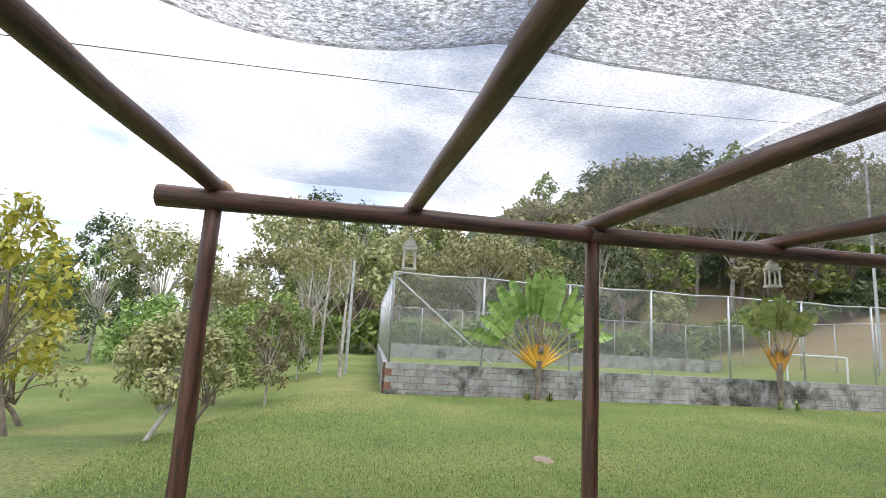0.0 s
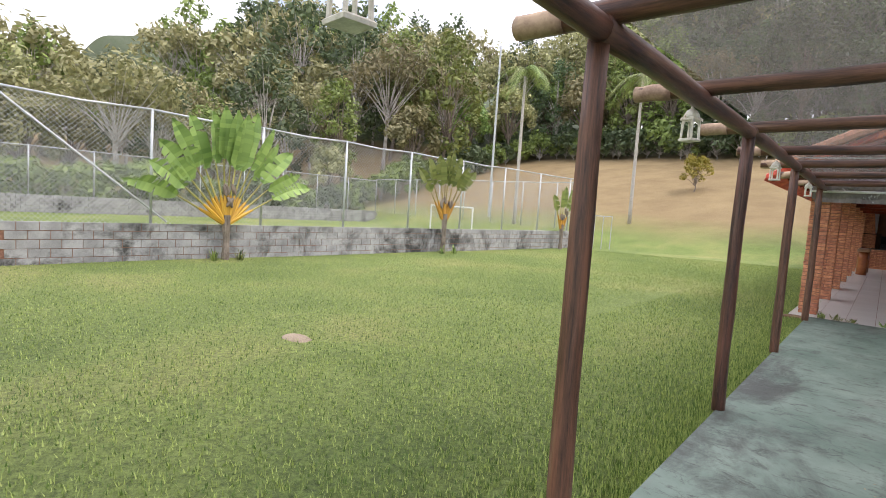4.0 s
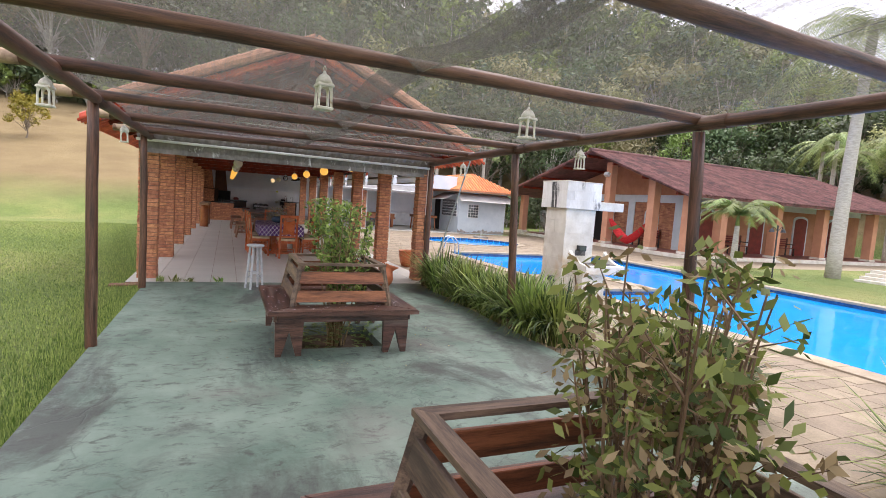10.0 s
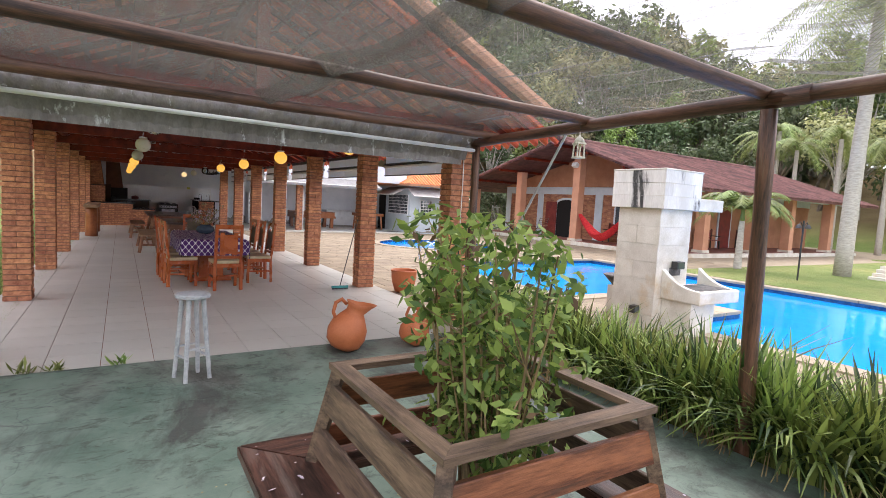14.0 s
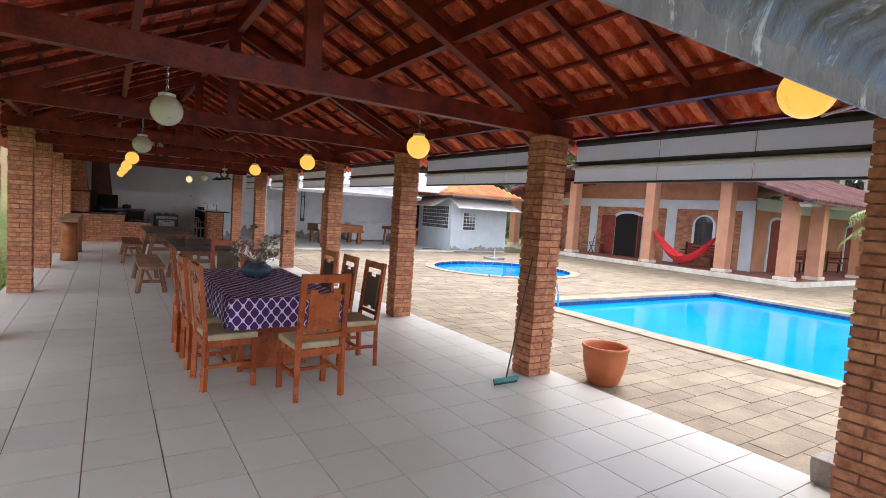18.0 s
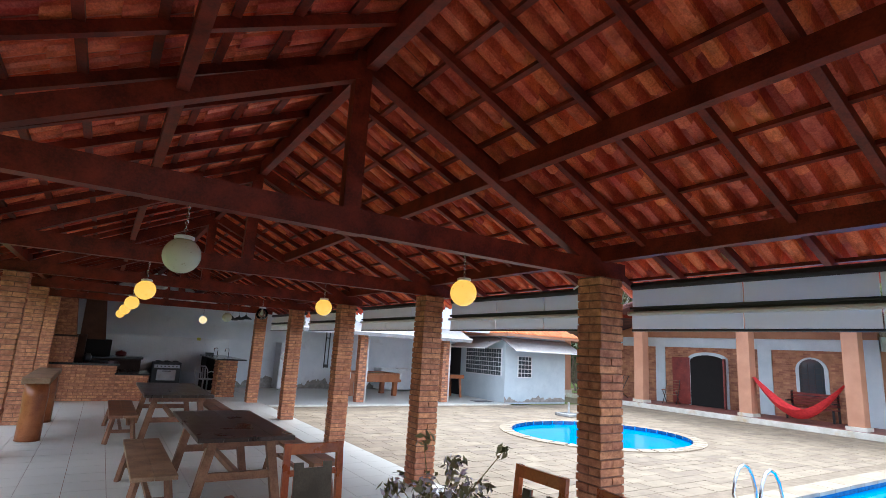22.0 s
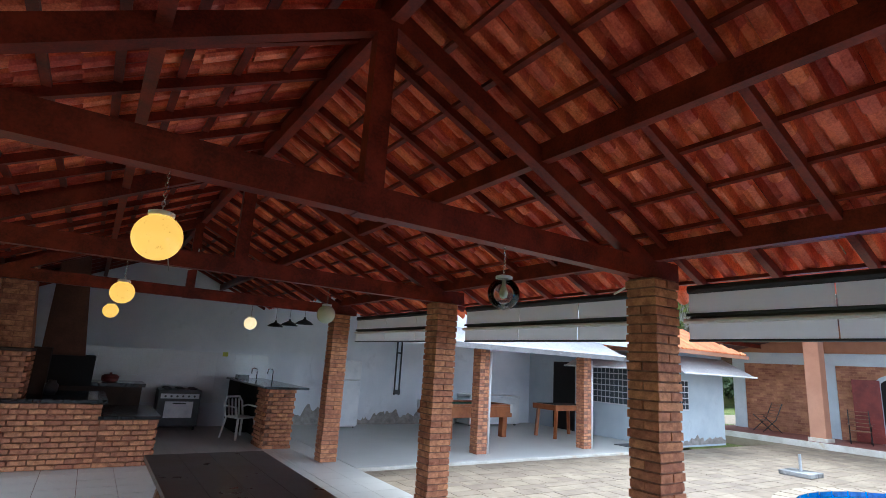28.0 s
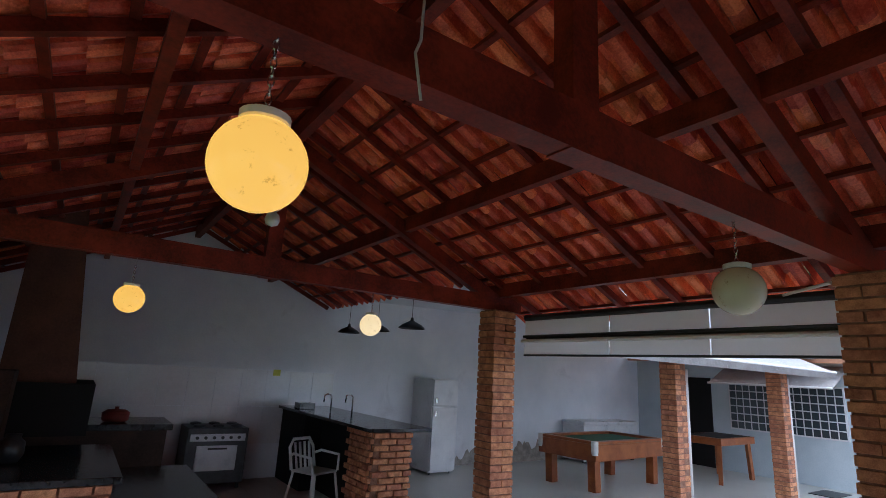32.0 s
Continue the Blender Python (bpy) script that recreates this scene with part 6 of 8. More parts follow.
for k in range(18):
    f = (k + 0.5) / 18
    z, x1, y1 = 1.60 + 1.35 * f, -0.92 - 0.16 * f, 19.35 + 0.15 * f
    for q in range(3):
        u0 = -1.58 + (x1 + 1.58) * (q + (0.5 if k % 2 else 0.0)) / 3
        u1 = min(x1, u0 + (x1 + 1.58) / 3)
        if u1 - u0 > 0.03:
            part("brick", B(u0 + 0.004, u1 - 0.004, y1 - 0.014, y1 + 0.03, z - 0.033, z + 0.033), "brick", bbq)
part("back_body", B(-1.60, -0.75, 20.3, 22.6, 0.0, 1.55), "oven_brown", bbq, "brown oven body with the corner's shade painted in")
part("rear_counter", B(-0.75, 0.75, 21.6, 22.3, 0.0, 0.95), "oven_brown", bbq)
part("rear_top", B(-0.78, 0.80, 21.52, 22.4, 0.95, 1.02, 0.006), "granite", bbq, "black granite top")
# The mouth is a flat panel; its inner shade is painted in.
part("oven_mouth", B(-1.35, -0.95, 20.27, 20.302, 0.98, 1.38), "painted_dark", bbq, "oven mouth panel painted near black for its shade")
hood = bmesh.new()
a = [hood.verts.new(p) for p in ((-0.88, 20.7, 1.5), (-0.26, 20.7, 1.5), (-0.26, 21.4, 1.5), (-0.88, 21.4, 1.5))]
b = [hood.verts.new(p) for p in ((-0.88, 20.725, 1.95), (-0.3125, 20.725, 1.95), (-0.3125, 21.375, 1.95), (-0.88, 21.375, 1.95))]
c = [hood.verts.new(p) for p in ((-0.88, 20.8, 3.3), (-0.47, 20.8, 3.3), (-0.47, 21.3, 3.3), (-0.88, 21.3, 3.3))]
for lo, hi in ((a, b), (b, c)):
    for q in range(4):
        hood.faces.new((lo[q], lo[(q + 1) % 4], hi[(q + 1) % 4], hi[q]))
part("chimney_hood", hood, "chimney_paint", bbq, "brown painted chimney hood")
# Solid block, near black to paint the shade under the hood.
part("hood_base", B(-0.90, -0.10, 20.55, 21.6, 1.02, 1.5), "painted_dark", bbq, "grill opening block painted near black for its shade")
part("shelf_block", B(-1.60, -0.70, 19.9, 20.3, 0.9, 1.62), "oven_brown", bbq)
for k, x in enumerate((-0.05, 0.12)):
    j = thing("storage_jar", "dark glazed jar standing on the barbecue top", "jar", "jars", (-1.2 + 0.6 * k, 19.75, 0.935))
    part("body", lathe(bmesh.new(), [(0.06, 0), (0.09, 0.06), (0.085, 0.15), (0.05, 0.18), (0.055, 0.21)], 16), "black_metal", j, smooth=True)
pan = thing("cooking_pot", "dark red cooking pot with a lid on the rear counter", "pot", "", (0.2, 21.8, 1.025))
part("body", lathe(bmesh.new(), [(0.11, 0), (0.14, 0.02), (0.145, 0.10)], 20), "maroon", pan, smooth=True)
part("lid", lathe(bmesh.new(), [(0.15, 0.10), (0.10, 0.135), (0.02, 0.145), (0.025, 0.17)], 20), "maroon", pan, smooth=True)
column(-1.645, 18.57, 2.5, rng, "square red brick column beside the barbecue")

# sink counter with brick pier
sink = thing("sink_counter", "dark sink counter with a black granite top on a brick pier", "counter")
part("pier_core", B(2.74, 3.24, 20.03, 20.69, 0, 1.08), "mortar", sink)
brick_face(sink, (2.72, 20.01, 0), (1, 0, 0), 0.53, 1.08, rng)
brick_face(sink, (2.725, 20.71, 0), (0, -1, 0), 0.68, 1.08, rng)
# Near-black bodies paint the shade in the open space below the granite.
part("under_counter_dark", B(2.98, 3.40, 20.75, 23.28, 0.0, 1.08), "painted_dark", sink)
part("under_counter_dark_side", B(2.70, 2.98, 22.2, 23.28, 0.0, 1.08), "painted_dark", sink)
part("granite_top", B(2.62, 3.48, 19.92, 23.28, 1.085, 1.125, 0.006), "granite", sink, "black granite top")
part("splash", B(2.70, 2.95, 22.5, 22.75, 1.126, 1.22, 0.004), "granite", sink)
for x in (2.96, 3.31):
    tp = part("tap", tube(bmesh.new(), [(x, 21.9, 1.12), (x, 21.9, 1.36), (x - 0.02, 21.9, 1.39), (x - 0.07, 21.9, 1.40), (x - 0.115, 21.9, 1.38), (x - 0.12, 21.9, 1.28)], 0.012, 8), "steel", sink, "curved steel tap", smooth=True)

stove = thing("gas_stove", "black gas stove with a white control panel and oven window", "stove")
part("body", B(1.175, 2.015, 22.660, 23.290, 0.08, 0.84, 0.01), "black_metal", stove)
part("control_panel", B(1.215, 1.975, 22.645, 22.662, 0.66, 0.76, 0.004), "white_metal", stove, "white control panel")
for k in range(6):
    part("knob", tube(bmesh.new(), [(1.305 + 0.115 * k, 22.645, 0.71), (1.305 + 0.115 * k, 22.620, 0.71)], 0.022, 10), "black_metal", stove, "black knob")
part("oven_door", B(1.315, 1.875, 22.640, 22.6605, 0.26, 0.60, 0.006), "white_metal", stove, "pale oven door")
part("oven_handle", tube(bmesh.new(), [(1.465, 22.620, 0.56), (1.725, 22.620, 0.56)], 0.012, 8), "black_metal", stove)
for k in range(3):
    for q in range(2):
        part("burner", lathe(bmesh.new(), [(0.08, 0.845), (0.08, 0.87), (0.05, 0.88)], 14, (1.345 + 0.26 * k, 22.820 + 0.3 * q, 0)), "black_metal", stove)
for x in (1.215, 1.955):
    part("foot", B(x - 0.02, x + 0.02, 22.700, 22.740, 0, 0.08), "black_metal", stove)
fridge = thing("refrigerator", "tall white two-door refrigerator against the wall", "refrigerator")
part("body", B(5.24, 5.80, 22.600, 23.290, 0.04, 1.69, 0.012), "white_metal", fridge)
for z0, z1 in ((0.08, 1.19), (1.205, 1.67)):
    d = part("door", B(5.245, 5.795, 22.550, 22.598, z0, z1, 0.012), "white_metal", fridge)
    hz = z1 - 0.12 if z0 < 0.5 else z0 + 0.10
    part("handle", B(5.28, 5.32, 22.520, 22.550, hz - 0.05, hz + 0.05, 0.006), "steel", d, "steel handle")
for x in (5.30, 5.74):
    part("foot", B(x - 0.02, x + 0.02, 22.650, 22.6504, 0, 0.04), "black_metal", fridge)
# splashback tiles
sb = bpy.data.objects["wall_north"]
me = mesh_of("wall_tile", B(-0.197, 0.197, -0.008, 0, -0.287, 0.287, 0.002))
for i in range(10):
    for j in range(2):
        part("wall_tile", me, "yellow_wall_tile", sb, m=pose(-0.24 + 0.4 * i, 23.298, 0.52 + 0.58 * j + 0.29))
note = thing("wall_notice", "small yellow notice fixed on the tiled wall", "notice")
part("sheet", B(2.46, 2.58, 23.282, 23.287, 1.60, 1.70), "leaf_yellow", note)
board = thing("iron_frame", "tall narrow black iron frame hanging on the white wall", "wall rack")
for x in (7.21, 7.36):
    part("upright", B(x - 0.015, x + 0.015, 23.25, 23.29, 0.80, 2.34), "black_metal", board)
part("bottom_box", B(7.19, 7.38, 23.22, 23.29, 0.82, 0.94, 0.005), "black_metal", board)
part("cross_bar", B(7.21, 7.36, 23.26, 23.285, 1.96, 2.0), "black_metal", board)


def plastic_chair(at, rz):
    t = thing("plastic_chair", "white moulded plastic armchair", "chair", "", at, rz)
    part("seat", B(-0.22, 0.22, -0.22, 0.22, 0.40, 0.43, 0.012), "white_plastic", t)
    for sx in (-1, 1):
        for sy in (-1, 1):
            part("leg", timber(bmesh.new(), (sx * 0.25, sy * 0.25, 0), (sx * 0.20, sy * 0.19, 0.41), 0.045, 0.03), "white_plastic", t)
        part("armrest", tube(bmesh.new(), [(sx * 0.24, 0.20, 0.42), (sx * 0.27, 0.18, 0.62), (sx * 0.27, -0.15, 0.64), (sx * 0.22, -0.24, 0.60)], 0.018, 6), "white_plastic", t, smooth=True)
    for k in range(4):
        x = -0.12 + 0.08 * k
        part("back_slat", timber(bmesh.new(), (x, -0.21, 0.43), (x * 1.1, -0.28, 0.76), 0.035, 0.012), "white_plastic", t)
    part("back_hoop", tube(bmesh.new(), [(-0.22, -0.21, 0.42), (-0.22, -0.28, 0.70), (-0.15, -0.30, 0.80), (0.15, -0.30, 0.80), (0.22, -0.28, 0.70), (0.22, -0.21, 0.42)], 0.022, 6), "white_plastic", t, smooth=True)


plastic_chair((2.62, 21.45, 0), 205)
for k, (x, y) in enumerate(((3.40, 20.45), (3.40, 21.45), (3.38, 22.45))):
    p = thing("pendant_lamp", "black dome pendant lamp over the sink counter", "pendant lamp", "cone lamps", (x, y, 2.37))
    part("shade", lathe(bmesh.new(), [(0.185, 0), (0.18, 0.014), (0.13, 0.055), (0.06, 0.09), (0.024, 0.11), (0.018, 0.15)], 20, caps=False), "black_metal", p, smooth=True)
    part("cord", tube(bmesh.new(), [(0, 0, 0.12), (0, 0, 0.68)], 0.004, 5), "black_metal", p)
fan = thing("wall_spotlight", "white security light on the truss beam", "lamp", "", (0.85, 18.62, 2.98))
part("head", lathe(bmesh.new(), [(0.0, -0.06), (0.05, -0.04), (0.065, 0), (0.05, 0.05), (0.02, 0.07)], 14), "white_plastic", fan, smooth=True)
part("arm", tube(bmesh.new(), [(0, 0, 0.06), (0.08, 0, 0.14), (0.10, 0, 0.3)], 0.01, 6), "white_plastic", fan)

# ==== annex: games tables, freezer ====
def pool_table(at, rz):
    t = thing("pool_table", "orange wooden pool table with green felt and turned-down pockets", "pool table", "", at, rz)
    part("bed", B(-1.08, 1.08, -0.62, 0.62, 0.50, 0.77, 0.012), "orange_wood", t)
    part("felt", B(-0.96, 0.95, -0.5, 0.5, 0.771, 0.776), "green_felt", t, "green felt")
    for sy in (-1, 1):
        part("cushion_rail", B(-1.08, 1.08, sy * 0.56 - 0.06, sy * 0.56 + 0.06, 0.772, 0.82, 0.01), "orange_wood", t)
    for sx in (-1, 1):
        part("cushion_rail", B(sx * 1.02 - 0.06, sx * 1.02 + 0.06, -0.50, 0.50, 0.772, 0.82, 0.01), "orange_wood", t)
        for sy in (-1, 1):
            part("leg", timber(bmesh.new(), (sx * 0.90, sy * 0.46, 0), (sx * 0.92, sy * 0.46, 0.52), 0.15, 0.15), "orange_wood", t)
            part("pocket", lathe(bmesh.new(), [(0.05, 0.60), (0.06, 0.66), (0.06, 0.822)], 12, (sx * 1.05, sy * 0.58, 0)), "white_plastic", t, "pale pocket")


pool_table((8.12, 21.05, 0), 4)
games = thing("games_table", "small orange wooden games table", "table", "", (11.0, 20.4, 0), 3)
part("top", B(-0.75, 0.75, -0.42, 0.42, 0.72, 0.86, 0.012), "orange_wood", games)
part("panel", B(-0.68, 0.68, -0.36, 0.36, 0.861, 0.865), "painted_dark", games)
for sx in (-1, 1):
    for sy in (-1, 1):
        part("leg", timber(bmesh.new(), (sx * 0.68, sy * 0.34, 0), (sx * 0.62, sy * 0.32, 0.72), 0.075, 0.075), "orange_wood", games)
freezer = thing("chest_freezer", "low white chest freezer against the wall", "freezer")
part("body", B(9.45, 11.4, 22.62, 23.27, 0.05, 0.82, 0.012), "white_metal", freezer)
part("lid", B(9.43, 11.42, 22.59, 23.28, 0.825, 0.90, 0.015), "white_metal", freezer)
for x in (9.55, 11.3):
    part("foot", B(x - 0.03, x + 0.03, 22.68, 22.74, 0, 0.05), "black_metal", freezer)
mat_ = thing("door_mat", "black rubber door mat on the annex floor", "mat")
part("sheet", B(11.35, 12.1, 18.5, 18.95, 0.002, 0.014, 0.004), "black_metal", mat_)
aw = thing("annex_awning", "grey vinyl awning with a white pipe over the annex front", "awning")
bm = bmesh.new()
prism(bm, [(18.78, 2.52), (18.05, 2.20), (18.05, 2.185), (18.78, 2.505)], 6.2, pose(10.6, 0, 0, 0, 0, 90))
part("sheet", bm, "awning", aw)
part("front_pipe", tube(bmesh.new(), [(4.35, 18.04, 2.19), (10.65, 18.04, 2.19)], 0.025, 8), "white_plastic", aw, "white front pipe")
part("drop", B(4.4, 10.6, 18.02, 18.03, 2.08, 2.18), "awning", aw)
for x in (6.95, 10.13):
    p = thing("drain_pipe", "white downpipe fixed to an annex column", "pipe", "downpipes on the annex")
    part("pipe", tube(bmesh.new(), [(x - 0.03, 18.60, 0.0), (x - 0.03, 18.60, 2.05)], 0.028, 8), "white_plastic", p, smooth=True)

# ==== small white house ====
def glass_block_window(parent, origin, ux, w, h, nx, nz, normal):
    """Grid of panes with white bars."""
    o, ux, nn = Vector(origin), Vector(ux), Vector(normal)
    ang = math.degrees(math.atan2(ux.y, ux.x))
    win = part("window", B(-0.02, w + 0.02, -0.03, 0.03, -0.02, h + 0.02), "white_metal", parent, m=pose(o.x, o.y, o.z, 0, 0, ang))
    for i in range(nx):
        for j in range(nz):
            part("pane", B(w * i / nx + 0.012, w * (i + 1) / nx - 0.012, -0.036, 0.036, h * j / nz + 0.012, h * (j + 1) / nz - 0.012), "pane", win)


wh = thing("white_house", "small white plastered house with an orange tile roof", "house")
part("wall", B(12.0, 15.15, 18.3, 24.2, -0.05, 2.58), "wall_blue", wh)
peel(wh, 12.0, 15.15, 18.298, 0.30, 9.0, "stained plaster at the foot")
glass_block_window(wh, (12.62, 18.29, 0.93), (1, 0, 0), 0.66, 0.77, 4, 5, (0, -1, 0))
glass_block_window(wh, (11.99, 20.75, 0.95), (0, -1, 0), 2.25, 1.0, 15, 6, (-1, 0, 0))
# No opening is cut: this panel paints the unlit room behind.
part("door", B(11.985, 12.0, 21.2, 22.1, 0.0, 2.05), "painted_dark", wh, "doorway panel painted near black as a dark interior")
roof = bmesh.new()
e = [roof.verts.new(p) for p in ((11.6, 17.75, 2.50), (15.65, 17.75, 2.50), (15.65, 24.6, 2.50), (11.6, 24.6, 2.50))]
rdg = [roof.verts.new(p) for p in ((13.6, 19.9, 3.62), (13.6, 22.6, 3.62))]
for f in ((e[0], e[1], rdg[0]), (e[1], e[2], rdg[1], rdg[0]), (e[2], e[3], rdg[1]), (e[3], e[0], rdg[0], rdg[1]), (e[3], e[2], e[1], e[0])):
    roof.faces.new(f)
part("roof", roof, "roof_tile_new", wh, "orange tile roof")
bm = bmesh.new()
for k in range(22):
    x = 11.65 + 0.182 * k
    hx = 1 - abs(x - 13.6) / 2.0
    tube(bm, [(x, 17.74, 2.53), (x, 17.75 + 2.15 * max(0.05, hx), 2.53 + 1.12 * max(0.05, hx))], 0.045, 6)
for k in range(30):
    y = 17.9 + 0.21 * k
    hy = min(1, (y - 17.75) / 2.15)
    tube(bm, [(11.58, y, 2.53), (11.6 + 2.0 * hy, y, 2.53 + 1.12 * hy)], 0.045, 6)
tagged(part("barrel_tiles", bm, "roof_tile_new", wh), kind="stuff")
part("fascia", B(11.6, 15.65, 17.74, 17.78, 2.42, 2.52), "salmon_dark", wh)
part("fascia", B(11.58, 11.62, 17.78, 24.5, 2.42, 2.52), "salmon_dark", wh)
aw2 = thing("house_awning", "sloping grey awning with a pale edge on the white house", "awning")
prism(bm := bmesh.new(), [(18.29, 2.38), (17.35, 1.90), (17.35, 1.88), (18.29, 2.36)], 3.5, pose(15.2, 0, 0, 0, 0, 90))
part("sheet", bm, "awning", aw2)
part("edge_pipe", tube(bmesh.new(), [(11.68, 17.34, 1.90), (15.22, 17.34, 1.90)], 0.022, 8), "white_plastic", aw2)
bm = bmesh.new()
prism(bm, [(11.99, 2.38), (11.05, 1.93), (11.05, 1.91), (11.99, 2.36)], 2.4, pose(0, 18.35, 0))
part("side_sheet", bm, "awning", aw2)
part("side_pipe", tube(bmesh.new(), [(11.04, 18.35, 1.93), (11.04, 20.75, 1.93)], 0.022, 8), "white_plastic", aw2)
for ob in (wh, aw2):
    ob.matrix_world = Matrix.Translation((0.45, 0.06, 0))
wl_ = thing("wall_lamp", "white globe wall lamp on the house corner", "lamp", "", (15.7, 18.31, 2.2))
bm = bmesh.new()
bmesh.ops.create_uvsphere(bm, u_segments=14, v_segments=10, radius=0.09)
part("shade", bm, "globe_off", wl_, smooth=True)
part("bracket", B(-0.12, 0.0, 0.0, 0.04, 0.06, 0.1), "white_metal", wl_)

# ==== veranda house ====
vh = thing("veranda_house", "long salmon house with a columned veranda and brown tile roof", "house")
part("plinth", B(17.3, 34.0, 6.95, 20.0, -0.05, 0.13, 0.01), "stone_white", vh, "stained white plinth")
part("veranda_floor", B(17.4, 34.0, 7.05, 19.9, 0.13, 0.136), "floor_red", vh, "red cement veranda floor")
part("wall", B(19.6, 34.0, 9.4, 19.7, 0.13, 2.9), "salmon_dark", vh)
M["brick_paint"] = simple("painted_brick_wall", (0.27, 0.115, 0.062), (0.46, 0.22, 0.13), 0.85, 3, 60, 0.2, islands=0.25)
bm = bmesh.new()
for k in range(34):
    y = 9.83 + (0.11 if k % 2 else 0)
    z = 0.16 + k * 0.075
    while y < 19.3:
        if not (10.75 < y + 0.1 < 11.75 and z > 0.9 and z < 2.2) and not (14.0 < y + 0.1 < 15.5 and z < 2.3):
            box(bm, 19.592, 19.602, y, y + 0.21, z, z + 0.066)
        y += 0.22
tagged(part("brick_facing", bm, "brick_paint", vh, "thin red brick facing"), kind="stuff")
for y0, y1 in ((9.4, 9.83), (12.45, 12.9), (16.55, 16.97), (19.3, 19.7)):
    part("white_pilaster", B(19.55, 19.61, y0, y1, 0.136, 2.75), "wall_blue", vh, "white pilaster")
part("white_band", B(19.54, 19.62, 9.4, 19.7, 2.5, 3.02), "wall_blue", vh, "white band under the eaves")
part("white_band", B(19.62, 34.0, 9.35, 9.39, 2.55, 3.02), "wall_blue", vh, "white band under the eaves")


def arched(parent, name, x, y, z, w, h, rz, material, trim, shutters=False, full=False):
    def out(ww, hh):
        r, n = ww / 2, 14
        k0 = 1.0 if full else 0.38
        return [(-r, 0), (r, 0)] + [(r * math.cos(math.pi * k / n), hh - k0 * r + k0 * r * math.sin(math.pi * k / n)) for k in range(n + 1)]
    m = pose(x, y, z, 0, 0, rz)
    fr = part(name, prism(bmesh.new(), out(w + 0.22, h + 0.12), 0.05, m @ pose(0, -0.05, 0)), trim, parent, "white arched surround")
    part("opening", prism(bmesh.new(), out(w, h), 0.06, m @ pose(0, -0.065, 0.0 if not full else 0.06)), material, fr)
    if shutters:
        for s, swing in ((-1, 14), (1, 68)):
            hinge = m @ pose(s * (w / 2 + 0.02), -0.07, 0, 0, 0, -s * swing)
            sh = part("shutter", prism(bmesh.new(), [(min(0, s * 0.66), 0.02), (max(0, s * 0.66), 0.02), (max(0, s * 0.66), h - 0.12), (min(0, s * 0.66), h - 0.12)], 0.04, hinge @ pose(0, -0.02, 0)), "maroon", fr, "maroon slatted door leaf")
            for k in range(14):
                part("slat", B(s * 0.33 - 0.27, s * 0.33 + 0.27, -0.034, -0.018, 0.12 + 0.125 * k, 0.21 + 0.125 * k, m=hinge), "maroon", sh)
    return fr


W = -90
# The door opening is a flat panel coloured as the unlit room.
arched(vh, "door", 19.60, 14.76, 0.136, 1.36, 2.06, W, "painted_dark", "wall_blue", True)
arched(vh, "arch_window", 19.60, 11.25, 0.93, 0.72, 1.22, W, "pane", "wall_blue", False, True)
win = bpy.data.objects["arch_window"]
for k in range(4):
    part("glazing_bar", B(19.525, 19.535, 11.25 - 0.3 + 0.2 * k - 0.008, 11.25 - 0.3 + 0.2 * k + 0.008, 1.0, 2.05), "black_metal", win)
for k in range(5):
    part("glazing_bar", B(19.525, 19.535, 10.90, 11.60, 1.1 + 0.2 * k - 0.008, 1.1 + 0.2 * k + 0.008), "black_metal", win)
for x in (21.3, 25.0, 28.6, 31.6):
    arched(vh, "door", x, 9.4, 0.136, 1.0, 2.1, 0, "maroon", "wall_blue")


def veranda_column(x, y, top):
    c = part("column", B(x - 0.2, x + 0.2, y - 0.2, y + 0.2, 0.13, top, 0.012), "salmon", vh, "salmon plastered column")
    part("base_block", B(x - 0.25, x + 0.25, y - 0.25, y + 0.25, 0.0, 0.25, 0.015), "stone_white", c, "chipped white base")


for y, top in ((20.5, 2.65), (16.45, 3.6), (12.45, 4.5), (9.5, 3.6)):
    veranda_column(17.75, y, top)
veranda_column(17.75, 7.5, 2.95)
for x in (19.65, 23.4, 26.95, 31.2):
    veranda_column(x, 7.4, 2.90)
part("eave_beam", B(17.6, 34.0, 7.32, 7.48, 2.70, 2.86), "wall_blue", vh)
# roof: ridge along x, two slopes, gable to the west
RY, RZ, EY, EZ, NY, NZ = 12.5, 4.98, 6.4, 2.74, 21.0, 2.62
bm = bmesh.new()
pts = [(16.3, EY, EZ), (34.5, EY, EZ), (34.5, RY, RZ), (16.3, RY, RZ), (34.5, NY, NZ), (16.3, NY, NZ)]
up = [bm.verts.new(p) for p in pts]
dn = [bm.verts.new((x, y, z - 0.08)) for x, y, z in pts]
for f in ((0, 1, 2, 3), (3, 2, 4, 5)):
    bm.faces.new([up[i] for i in f])
    bm.faces.new([dn[i] for i in f][::-1])
for a, b in ((0, 1), (1, 2), (2, 4), (4, 5), (5, 3), (3, 0)):
    bm.faces.new((up[b], up[a], dn[a], dn[b]))
part("roof", bm, "roof_tile_old", vh, "brown weathered roof")
bm = bmesh.new()
for k in range(84):
    x = 16.35 + 0.217 * k
    tube(bm, [(x, EY - 0.03, EZ + 0.03), (x, RY, RZ + 0.03)], 0.06, 6, True)
tagged(part("barrel_tiles", bm, "roof_tile_old", vh), kind="stuff")
bm = bmesh.new()
